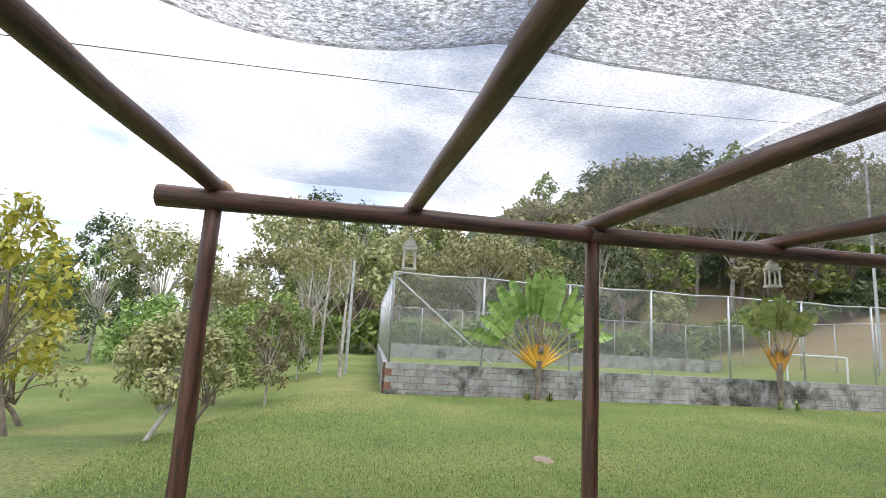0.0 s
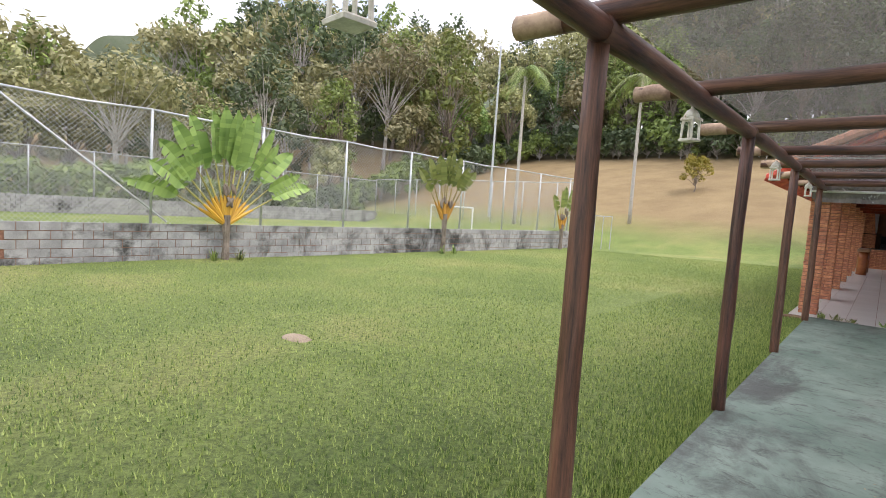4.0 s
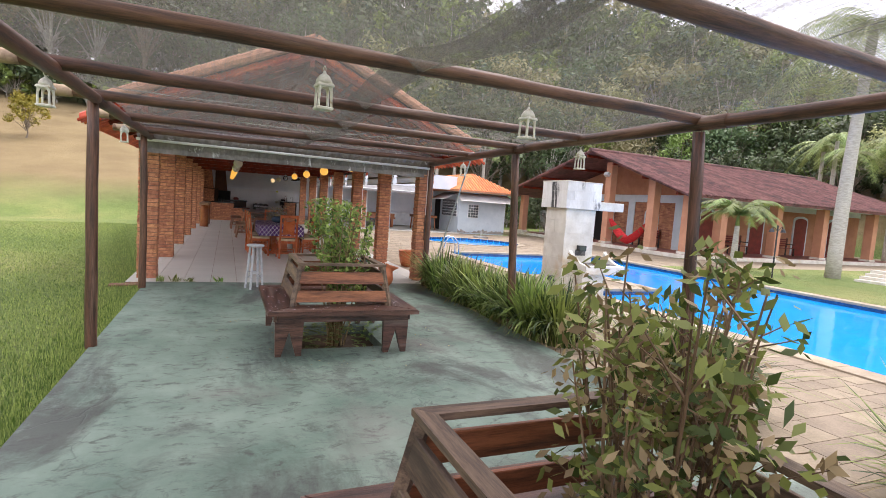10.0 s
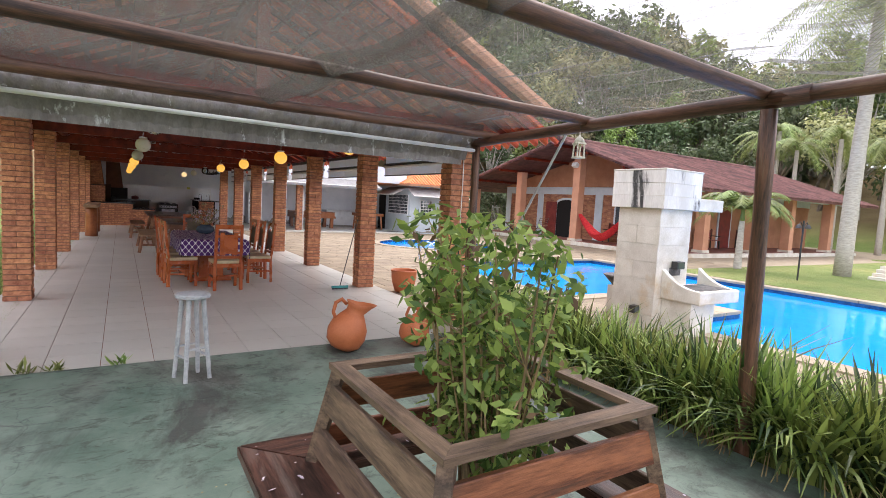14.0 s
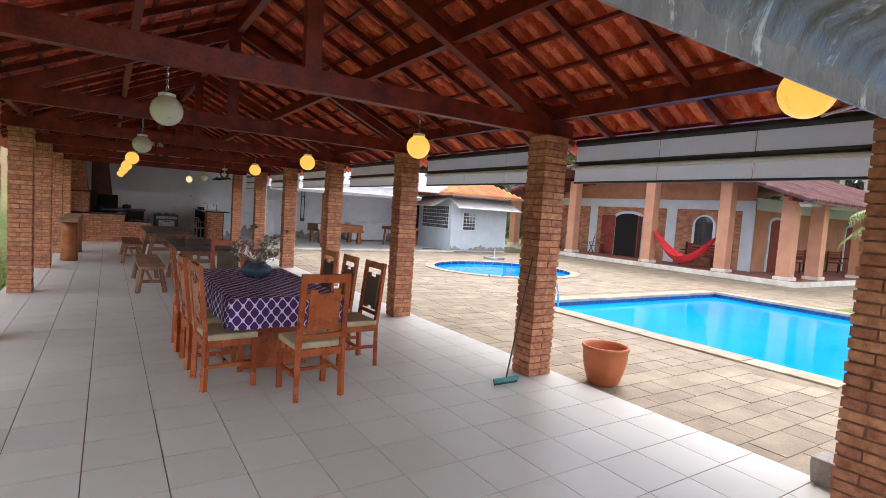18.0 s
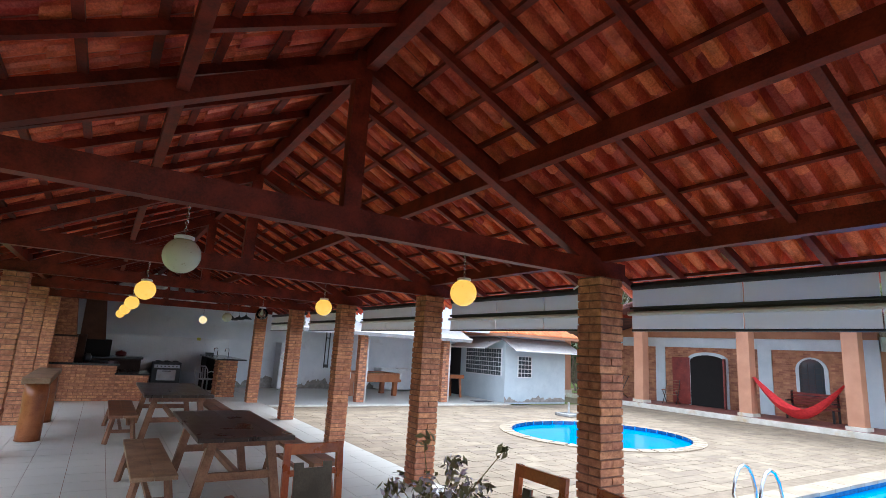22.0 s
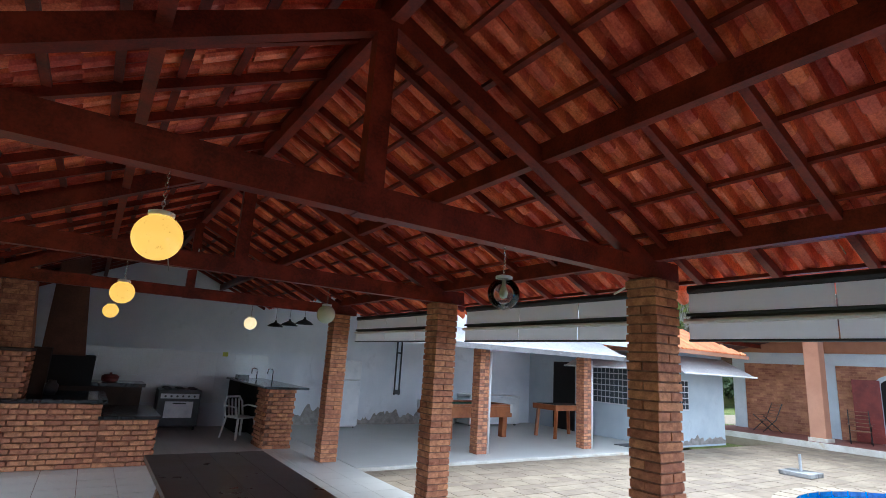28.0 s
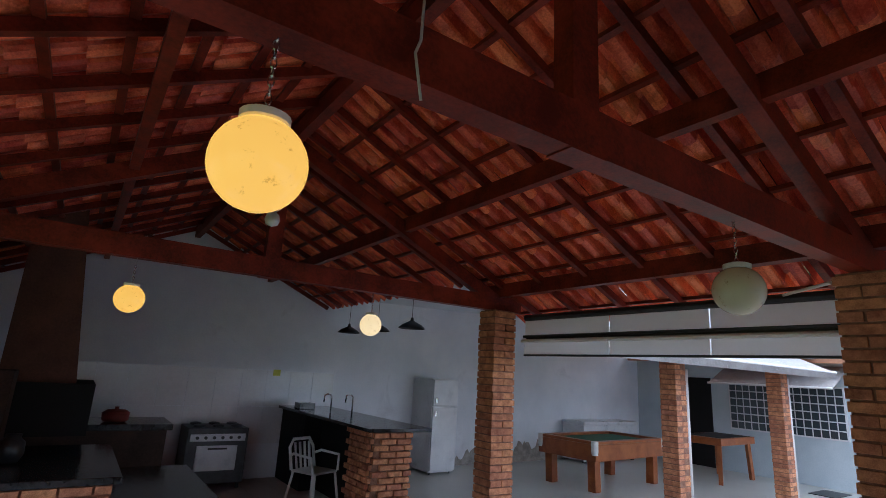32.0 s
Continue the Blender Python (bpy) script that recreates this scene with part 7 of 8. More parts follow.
for k in range(24):
    f = k / 24
    y, z = EY + (RY - EY) * f, EZ + (RZ - EZ) * f
    tube(bm, [(16.3, y, z + 0.02), (16.3, y + 0.36, z + 0.02 + 0.36 * (RZ - EZ) / (RY - EY))], 0.07, 6)
    y, z = RY + (NY - RY) * f, RZ + (NZ - RZ) * f
    tube(bm, [(16.3, y, z + 0.02), (16.3, y + 0.31, z + 0.02 - 0.31 * (RZ - NZ) / (NY - RY))], 0.07, 6)
tagged(part("verge_tiles", bm, "roof_tile_old", vh), kind="stuff")
part("ridge", tube(bmesh.new(), [(16.2, RY, RZ + 0.06), (34.6, RY, RZ + 0.06)], 0.11, 8), "roof_tile_old", vh)
bm = bmesh.new()
prism(bm, [(9.4, 2.9), (19.7, 2.9), (RY, RZ - 0.14), (9.4, 3.58)], 0.15, Matrix(((0, 1, 0, 19.45), (1, 0, 0, 0), (0, 0, 1, 0), (0, 0, 0, 1))))
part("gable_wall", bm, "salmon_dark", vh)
for k in range(7):
    y = 7.0 + 1.95 * k
    z = EZ + (RZ - EZ) * (y - EY) / (RY - EY) if y < RY else RZ - (RZ - NZ) * (y - RY) / (NY - RY)
    part("purlin", B(16.35, 19.6, y - 0.05, y + 0.05, z - 0.22, z - 0.09), "roof_timber", vh)
for x, y, z in ((18.6, 12.9, 3.85), (18.4, 6.9, 2.72)):
    fl = thing("floodlight", "small white floodlight under the veranda eaves", "floodlight", "floodlights", (x, y, z))
    part("housing", B(-0.1, 0.1, -0.16, 0.16, -0.1, 0.1, 0.02, m=Matrix.Rotation(0.5, 4, "Y")), "white_plastic", fl)
    part("bracket", B(0.05, 0.22, -0.02, 0.02, 0.02, 0.06), "galv", fl)
# the house stands a little further off and longer than drawn
vh.matrix_world = Matrix.Translation((1.15, -0.58, 0)) @ Matrix.Diagonal((1, 1.08, 1, 1))
hm = thing("hammock", "bright red cloth hammock slung between the veranda columns", "hammock")
bm = bmesh.new()
rows, n = [], 26
for k in range(n + 1):
    t = k / n
    a = Vector((18.9, 12.7, 1.55)).lerp(Vector((18.95, 9.9, 1.5)), t)
    a.z -= 1.34 * math.sin(math.pi * t) ** 1.0 * 0.95
    w = 0.05 + 0.36 * math.sin(math.pi * t) ** 0.7
    rows.append([bm.verts.new((a.x + w * q, a.y, a.z + 0.30 * abs(q) ** 2 * math.sin(math.pi * t))) for q in (-1, -0.5, 0, 0.5, 1)])
for a, b in zip(rows, rows[1:]):
    for q in range(4):
        bm.faces.new((a[q], b[q], b[q + 1], a[q + 1]))
part("cloth", bm, "red_cloth", hm, smooth=True)


def veranda_bench(x, y, rz):
    t = thing("slatted_bench", "dark wooden slatted bench on the veranda", "bench", "veranda benches", (x, y, 0.137), rz)
    for k in range(4):
        part("seat_slat", B(-0.75, 0.75, -0.2 + 0.11 * k, -0.11 + 0.11 * k, 0.40, 0.43), "maroon", t)
        part("back_slat", B(-0.75, 0.75, 0.24, 0.265, 0.50 + 0.11 * k, 0.58 + 0.11 * k), "maroon", t)
    for s in (-1, 1):
        for yy in (-0.2, 0.24):
            part("leg", B(s * 0.7 - 0.03, s * 0.7 + 0.03, yy, yy + 0.05, 0, 0.42 if yy < 0 else 0.95), "black_metal", t)
        part("arm", B(s * 0.7 - 0.03, s * 0.7 + 0.03, -0.2, 0.26, 0.60, 0.64), "black_metal", t)


veranda_bench(20.35, 11.5, -90)
veranda_bench(24.1, 9.1, 0)
veranda_bench(27.8, 9.1, 0)


def folding_chair(x, y, rz):
    t = thing("folding_chair", "dark metal and wood folding armchair on the veranda", "chair", "veranda chairs", (x, y, 0.137), rz)
    for s in (-1, 1):
        part("frame_leg", tube(bmesh.new(), [(s * 0.26, -0.35, 0), (s * 0.26, 0.30, 0.55)], 0.016, 6), "black_metal", t)
        part("frame_leg", tube(bmesh.new(), [(s * 0.26, 0.35, 0), (s * 0.26, -0.15, 0.42), (s * 0.26, -0.42, 0.98)], 0.016, 6), "black_metal", t)
        part("armrest", B(s * 0.27 - 0.03, s * 0.27 + 0.03, -0.3, 0.3, 0.54, 0.565), "bench_brown", t)
    for k in range(5):
        part("slat", timber(bmesh.new(), (-0.26, -0.20 - 0.045 * k, 0.50 + 0.11 * k), (0.26, -0.20 - 0.045 * k, 0.50 + 0.11 * k), 0.06, 0.02), "bench_brown", t)
        part("slat", B(-0.26, 0.26, -0.16 + 0.09 * k, -0.09 + 0.09 * k, 0.37, 0.39), "bench_brown", t)


folding_chair(19.9, 19.2, 60)
folding_chair(19.9, 16.5, 110)
fence = thing("metal_gate", "pale green metal gate between the houses", "gate")
for k in range(6):
    part("bar", tube(bmesh.new(), [(20.7, 21.45 + 0.14 * k, 0.0), (20.7, 21.45 + 0.14 * k, 1.7)], 0.012, 6), "galv", fence)
for z in (0.1, 1.45):
    part("rail", B(20.68, 20.72, 21.4, 22.2, z + 0.1, z + 0.14), "galv", fence)

# ==== white masonry fountain tower between slab and pool ====
ft = thing("masonry_tower", "white stone barbecue tower with black mould streaks, shelf and basin", "barbecue")
rs = random.Random(40)


def stones(parent, x0, x1, y0, y1, z0, z1, rows, cols, material="stone_white"):
    part("core", B(x0 + 0.006, x1 - 0.006, y0 + 0.006, y1 - 0.006, z0, z1 - 0.004), "stone_white", parent)
    for k in range(rows):
        za, zb = z0 + (z1 - z0) * k / rows, z0 + (z1 - z0) * (k + 1) / rows
        for face in range(4):
            length = (x1 - x0) if face % 2 == 0 else (y1 - y0)
            cuts = sorted([0, length] + [length * (q + (0.5 if k % 2 else 0.0) + rs.uniform(-0.1, 0.1)) / cols for q in range(1 if k % 2 == 0 else 0, cols)])
            for a, b in zip(cuts, cuts[1:]):
                if b - a < 0.03:
                    continue
                p = rs.uniform(0.0, 0.006)
                if face == 0:
                    q = B(x0 + a + 0.0018, x0 + b - 0.0018, y0 - p, y0 + 0.05, za + 0.0015, zb - 0.0015, 0.003)
                elif face == 2:
                    q = B(x0 + a + 0.0018, x0 + b - 0.0018, y1 - 0.05, y1 + p, za + 0.0015, zb - 0.0015, 0.003)
                elif face == 1:
                    q = B(x1 - 0.05, x1 + p, y0 + a + 0.0018, y0 + b - 0.0018, za + 0.0015, zb - 0.0015, 0.003)
                else:
                    q = B(x0 - p, x0 + 0.05, y0 + a + 0.0018, y0 + b - 0.0018, za + 0.0015, zb - 0.0015, 0.003)
                part("stone_block", q, material, parent)


stones(ft, 6.12, 6.85, -0.99, -0.27, -0.10, 1.70, 7, 1)
stones(ft, 6.03, 6.89, -1.08, -0.19, 1.70, 2.24, 3, 2, "stone_mould")
part("cap_slab", B(6.02, 6.90, -1.09, -0.18, 2.24, 2.262, 0.008), "stone_white", ft)
part("arm_shelf", B(6.89, 7.52, -1.06, -0.5, 1.70, 1.88, 0.01), "stone_white", ft, "white projecting shelf")
part("pedestal", B(6.30, 6.86, -1.46, -1.0, -0.10, 0.42, 0.01), "stone_white", ft, "warm stained pedestal under the basin")
part("basin", B(6.26, 7.22, -1.60, -0.992, 0.42, 0.60, 0.02), "stone_white", ft, "white stone basin")
part("basin_bowl", B(6.38, 7.12, -1.52, -1.06, 0.596, 0.606, 0.002), "stone_black", ft, "dark wet bowl")
for x in (6.26, 7.14):
    scroll = [(-0.992 - 0.60 * k / 10, 0.60 + 0.24 * (1 - k / 10) ** 2.4) for k in range(11)]
    part("scroll_side", prism(bmesh.new(), [(y, z) for y, z in scroll] + [(-1.592, 0.59), (-0.992, 0.59)], 0.08, Matrix(((0, 1, 0, x), (1, 0, 0, 0), (0, 0, 1, 0), (0, 0, 0, 1)))), "stone_white", ft, "curved white side of the basin")
part("niche", B(6.42, 6.67, -1.005, -0.988, 0.74, 0.86), "stone_black", ft)
for x, y, z in ((6.09, -0.72, 0.22), (6.52, -1.06, 0.90)):
    fl = thing("garden_spotlight", "small black spotlight mounted on the tower", "spotlight", "spotlights", (x, y, z))
    part("housing", B(-0.09, 0.09, -0.05, 0.05, -0.055, 0.055, 0.01), "black_metal", fl)
    part("lens", B(-0.075, 0.075, -0.056, -0.048, -0.04, 0.04), "pane", fl)
bowl = thing("stone_bowl", "small dark stone bowl on a pillar at the pool edge", "bowl", "", (6.72, 0.12, 0.46))
part("bowl", lathe(bmesh.new(), [(0.1, -0.05), (0.16, 0.02), (0.26, 0.12), (0.24, 0.13), (0.12, 0.06)], 18), "stone_black", bowl, smooth=True)
part("pillar", B(-0.12, 0.12, -0.12, 0.12, -0.56, -0.05), "stone_white", bowl)


# ==== pool fittings ====
def ladder(x, y):
    t = thing("pool_ladder", "chrome handrail ladder at the pool edge", "ladder")
    for s in (0, 0.5):
        pts = [(x - 0.35, y + s * 0.4, -0.03)] + [(x - 0.35 + 0.30 * (1 - math.cos(a)), y + s * 0.4 + 0.25 * s, -0.03 + 0.55 * math.sin(a)) for a in [math.pi * q / 8 for q in range(1, 8)]] + [(x + 0.27, y + s * 0.4 + 0.25 * s, -0.5)]
        part("handrail", tube(bmesh.new(), pts, 0.02, 8), "steel", t, smooth=True)


ladder(6.97, 6.5)
ub = thing("umbrella_base", "grey concrete umbrella base with a short tube", "umbrella base", "", (12.4, 15.1, -0.05))
part("block", B(-0.3, 0.3, -0.3, 0.3, 0, 0.09, 0.02), "block", ub)
part("tube", tube(bmesh.new(), [(0, 0, 0.09), (0, 0, 0.42)], 0.03, 8), "galv", ub)

# ==== sports court ====
ct = thing("court_wall", "grey concrete block retaining wall with black damp stains", "wall", kind="structure")
A_, B_ = Vector((-14.55, -9.75, 0)), Vector((-13.45, 16.6, 0))
C_ = Vector((-35.0, -8.2, 0))
dirn = (B_ - A_).normalized()
angle = math.degrees(math.atan2(dirn.y, dirn.x))
M["block_field"] = simple("grey_block_wall", (0.24, 0.24, 0.235), (0.42, 0.42, 0.41), 0.9, 2.2, 60, 0.5, stain_or_glint=(0.055, 0.055, 0.05), mark_scale=0.9, mark_at=(0.54, 0.68), islands=0.10)
blk = mesh_of("concrete_block", B(-0.194, 0.194, -0.07, 0.07, -0.094, 0.094, 0.005))
rs = random.Random(12)
length = (B_ - A_).length
for row in range(5):
    u = 0.2 if row % 2 else 0.0
    while u < length - 0.2:
        p = A_ + dirn * (u + 0.2)
        if row * 64 < 300 and u < 24:
            part("concrete_block", blk, "block", ct, m=pose(p.x, p.y, -0.24 + 0.2 * row + rs.uniform(-0.003, 0.003), 0, 0, angle))
        u += 0.4
part("mortar_bed", B(0, length, -0.06, 0.055, -0.6, 0.65, m=pose(A_.x, A_.y, 0, 0, 0, angle)), "mortar", ct)
side = (C_ - A_)
sang = math.degrees(math.atan2(side.y, side.x))
bm = bmesh.new()
for row in range(5):
    u = 0.3 if row % 2 else 0.1
    while u < side.length:
        box(bm, u, u + 0.388, -0.07, 0.07, -0.335 + 0.2 * row, -0.147 + 0.2 * row, m=pose(A_.x, A_.y, 0, 0, 0, sang))
        u += 0.4
tagged(part("side_blocks", bm, "block_field", ct), kind="stuff")
part("side_bed", B(0.1, side.length, -0.06, 0.055, -0.6, 0.65, m=pose(A_.x, A_.y, 0, 0, 0, sang)), "mortar", ct)
D_ = C_ + (B_ - A_)
bm = bmesh.new()
for row in range(5):
    u = 0.2 if row % 2 else 0.0
    while u < length:
        box(bm, u, u + 0.388, -0.07, 0.07, -0.25 + 0.2 * row, -0.062 + 0.2 * row, m=pose(C_.x, C_.y, 0, 0, 0, angle))
        u += 0.4
tagged(part("back_blocks", bm, "block_field", ct), kind="stuff")
bm = bmesh.new()
e = [A_ + dirn * 0.1, B_, D_, C_]
bm.faces.new([bm.verts.new((p.x, p.y, -0.20)) for p in e][::-1])
bmesh.ops.recalc_face_normals(bm, faces=bm.faces)
solid("court_ground", bm, "lawn", "grass playing court inside the low block wall", "court", "structure")
fn = thing("court_fence", "tall galvanised pipe fence with chain-link mesh round the court", "fence")


def fence_run(p, q, z0, n, top=3.45, mesh=True, brace=None):
    d = q - p
    for k in range(n + 1):
        c = p + d * k / n
        part("post", tube(bmesh.new(), [(c.x, c.y, z0), (c.x, c.y, top)], 0.035, 8), "galv", fn, smooth=True)
    for k in range(n):
        a, b = p + d * k / n, p + d * (k + 1) / n
        sag = rs.uniform(-0.06, 0.02)
        part("top_rail", tube(bmesh.new(), [(a.x, a.y, top), ((a.x + b.x) / 2, (a.y + b.y) / 2, top + sag), (b.x, b.y, top)], 0.028, 6), "galv", fn, smooth=True)
    if mesh:
        verts, faces = [], []
        ln, h, w = d.length, top - z0, 0.0045
        u = -h
        while u < ln:
            for s in (1, -1):
                a0, a1 = (u, 0.0), (u + h, h)
                if a0[0] < 0:
                    a0 = (0.0, -u)
                if a1[0] > ln:
                    a1 = (ln, h - (u + h - ln))
                if a1[0] > a0[0]:
                    pts = [(a0[0], a0[1]), (a1[0], a1[1])]
                    if s < 0:
                        pts = [(x, h - z) for x, z in pts]
                    k = len(verts)
                    for x, z in pts:
                        c = p + d.normalized() * x
                        verts += [(c.x, c.y, z0 + z - w), (c.x, c.y, z0 + z + w)]
                    faces.append((k, k + 2, k + 3, k + 1))
            u += 0.11
        tagged(quads("chain_link", verts, faces, "galv", fn, "fine chain-link mesh"), kind="stuff")


fence_run(A_ + dirn * 0.1, B_, 0.64, 9)
fence_run(A_ + dirn * 0.1, C_, 0.64, 9)
fence_run(C_, D_, 0.7, 9, 3.3)
fence_run(B_, D_, 0.64, 8)
a, b = A_ + dirn * 0.15, A_ + dirn * 3.4
part("brace", tube(bmesh.new(), [(a.x, a.y, 3.3), (b.x, b.y, 0.7)], 0.028, 6), "galv", fn)
goal = thing("goal_frame", "white tubular football goal on the court", "goal")
g0, g1 = Vector((-21.0, 15.0, -0.2)), Vector((-23.9, 14.2, -0.2))
for g in (g0, g1):
    part("upright", tube(bmesh.new(), [g, g + Vector((0, 0, 1.75))], 0.05, 8), "white_metal", goal)
part("crossbar", tube(bmesh.new(), [g0 + Vector((0, 0, 1.75)), g1 + Vector((0, 0, 1.75))], 0.05, 8), "white_metal", goal)
gate = thing("court_gate", "small galvanised gate at the end of the court", "gate")
for k in range(3):
    x = -13.2 + 0.5 * k
    part("upright", tube(bmesh.new(), [(x, 16.3, -0.3), (x, 16.3, 1.6)], 0.025, 6), "galv", gate)
part("rail", B(-13.2, -12.2, 16.28, 16.32, 1.55, 1.6), "galv", gate)


# ==== traveller's palms ====
def fan_palm(at, seed, n, h, spread, rz, trunk):
    r = random.Random(seed)
    t = thing("fan_palm", "fan-shaped palm with broad green leaves and yellow stalks", "palm", "fan palms along the court wall", at, rz)
    part("trunk", tube(bmesh.new(), [(0, 0, -0.1), (0.02, 0, trunk * 0.5), (0, 0, trunk + 0.2)], [0.12, 0.08, 0.12], 10), "bark", t)
    sb_, lv, lf = bmesh.new(), [], []
    fan_ = bmesh.new()
    for k in range(n):
        f = -1 + 2 * (k + 0.5) / n
        a = math.copysign(abs(f) ** 1.25, f) * spread
        edge = abs(f) ** 2
        base = Vector((0.10 * f, 0, trunk))
        d = Vector((math.sin(a), r.uniform(-0.10, 0.10), math.cos(a))).normalized()
        stalk = h * r.uniform(0.42, 0.50) * (1 - 0.15 * edge)
        p1 = base + d * stalk
        tube(fan_, [base, base + d * 0.34, base + d * 0.74], [0.075, 0.06, 0.032], 6)
        tube(sb_, [base + d * 0.6, p1], [0.030, 0.016], 6, False)
        L1 = h * r.uniform(0.40, 0.50) * (1 - 0.15 * edge)
        half = 0.066 * h * r.uniform(0.85, 1.15)
        flat = Vector((math.cos(a), 0, -math.sin(a)))
        turn = r.uniform(-0.5, 0.5)
        side = (flat * math.cos(turn) + Vector((0, 1, 0)) * math.sin(turn)).normalized()
        fold = side.cross(d).normalized()
        seg = 12
        torn = 0.05 + 0.35 * edge

        def rib(u):
            return p1 + d * L1 * u + Vector((0, 0, -(0.02 + 0.26 * edge) * L1 * u * u)) + fold * 0.10 * L1 * math.sin(u * 2)

        def wide(u):
            return half * min(1.0, (u / 0.16) ** 0.6) * (1 - max(0.0, (u - 0.55) / 0.47) ** 2.2)
        for s in (-1, 1):
            gap = 0.0
            for q in range(seg):
                u0, u1 = q / seg, (q + 1) / seg
                gap = r.uniform(0.25, 0.6) / seg if r.random() < torn else 0.0
                drop = r.uniform(0.0, 0.25) * half if gap else 0.0
                b0 = len(lv)
                e0, e1 = rib(u0), rib(u1)
                o0, o1 = side * s * wide(u0 + 0.02) + fold * 0.30 * half, side * s * wide(u1 - gap * 0.3) + fold * 0.30 * half
                lv += [e0, e1, e1 + o1 - d * gap * L1 - Vector((0, 0, drop)), e0 + o0 - Vector((0, 0, drop * 0.3))]
                lf.append((b0, b0 + 1, b0 + 2, b0 + 3) if s > 0 else (b0 + 3, b0 + 2, b0 + 1, b0))
    part("leaf_fan", fan_, "palm_yellow", t, "yellow overlapping leaf bases")
    part("leaf_stalk", sb_, "stalk", t, "yellow-green leaf stalks")
    quads("leaves", lv, lf, "trav_leaf", t)
    # dead brown flower bracts in the middle
    for k in range(5):
        bm = bmesh.new()
        bmesh.ops.create_icosphere(bm, subdivisions=2, radius=1.0)
        for v in bm.verts:
            v.co = Vector((v.co.x * 0.06, v.co.y * 0.06, v.co.z * 0.16)) * (1 + 0.3 * noise.noise(v.co * 3 + Vector((k, 0, 0))))
        part("bract", bm, "bark", t, "brown dried bract", m=pose(r.uniform(-0.25, 0.25), -0.10, trunk + 0.72 + r.uniform(-0.2, 0.2), 0, r.uniform(-40, 40), 0))


fan_palm((-14.0, -5.0, -0.28), 61, 15, 3.4, 1.16, 90, 1.02)
fan_palm((-13.55, 3.5, -0.28), 62, 8, 2.95, 0.56, 70, 1.34)
fan_palm((-13.15, 12.3, -0.28), 63, 5, 2.4, 0.5, 75, 1.1)
for k, (x, y) in enumerate(((-13.8, -5.4), (-13.75, -4.7), (-13.3, 3.2), (-13.2, 3.8))):
    clump((x, y, -0.28), 300 + k, 30, 0.4, 0.15)


# ==== feather palms ====
def feather_palm(name, label, at, seed, trunk, r0, fronds, length, bend=0.0, material="frond", lift=0.0):
    r = random.Random(seed)
    t = thing(name, label, "palm", "", at)
    pts = [(bend * (k / 8) ** 2, 0, -0.1 + trunk * k / 8) for k in range(9)]
    rad = [r0 * (1.25 - 0.45 * k / 8) for k in range(9)]
    part("trunk", tube(bmesh.new(), pts, rad, 12), "palm_bark", t, smooth=True)
    top = Vector(pts[-1])
    part("crownshaft", tube(bmesh.new(), [top, top + Vector((0, 0, 0.5))], [r0 * 0.75, r0 * 0.45], 8), "frond", t, smooth=True)
    for k in range(fronds):
        a = 2.4 * k + r.uniform(-0.3, 0.3)
        rise = r.uniform(0.1, 1.1) + lift
        verts, faces = [], []
        prev = None
        spine = []
        for q in range(15):
            f = q / 14
            p = top + Vector((0, 0, 0.45)) + Vector((math.cos(a), math.sin(a), 0)) * length * f * 0.85 + Vector((0, 0, length * (rise * f * 0.6 - 0.85 * f * f)))
            spine.append(p)
        for q in range(14):
            p, d = spine[q], (spine[q + 1] - spine[q]).normalized()
            s0 = d.cross(Vector((0, 0, 1))).normalized()
            for s in (-1, 1):
                for e in range(3):
                    b = len(verts)
                    c = p + (spine[q + 1] - p) * (e / 3)
                    ln = length * 0.24 * (1 - 0.6 * abs(q / 14 - 0.35)) * r.uniform(0.85, 1.1)
                    tip = c + s0 * s * ln * 0.8 + d * ln * 0.45 + Vector((0, 0, -ln * r.uniform(0.25, 0.6)))
                    verts += [c - d * 0.025, tip, c + d * 0.025]
                    faces.append((b, b + 1, b + 2))
            b = len(verts)
            verts += [spine[q] - s0 * 0.015, spine[q] + s0 * 0.015, spine[q + 1] + s0 * 0.012, spine[q + 1] - s0 * 0.012]
            faces.append((b, b + 1, b + 2, b + 3))
        quads("frond", verts, faces, material, t)


feather_palm("royal_palm", "tall royal palm with a thick pale ringed trunk by the pool", (20.0, 1.9, -0.06), 71, 8.7, 0.205, 22, 4.2, 0.45)
feather_palm("young_palm", "young feathery palm on the lawn before the veranda", (17.6, 4.05, -0.06), 72, 1.75, 0.11, 19, 1.75, lift=0.75)
feather_palm("palm_tree", "slender palm at the foot of the brown slope", (-21.0, 20.0, land(-21, 20)), 73, 10.5, 0.11, 14, 2.6)
feather_palm("palm_tree", "slender palm at the foot of the brown slope", (-13.4, 22.0, land(-13.4, 22)), 74, 9.2, 0.10, 14, 2.6)
for k, (x, y, h) in enumerate(((15.5, 30.0, 6.5), (17.5, 31.0, 7.5), (20.0, 30.5, 7.0), (38.0, 13.1, 8.0), (38.6, 14.3, 7.4), (37.6, 11.7, 6.6), (38.0, 9.4, 7.2), (39.0, 7.2, 6.6), (36.0, 2.5, 6.0), (38.0, -1.0, 7.0))):
    feather_palm("garden_palm", "clustered garden palm behind the houses", (x, y, land(x, y)), 80 + k, h, 0.15, 12, 2.6)
lampost = thing("garden_lamp", "thin black garden lamp post with two arms by the pool", "lamp post", "", (16.4, 1.65, -0.05))
part("pole", tube(bmesh.new(), [(0, 0, 0), (0, 0, 1.75)], 0.025, 8), "black_metal", lampost)
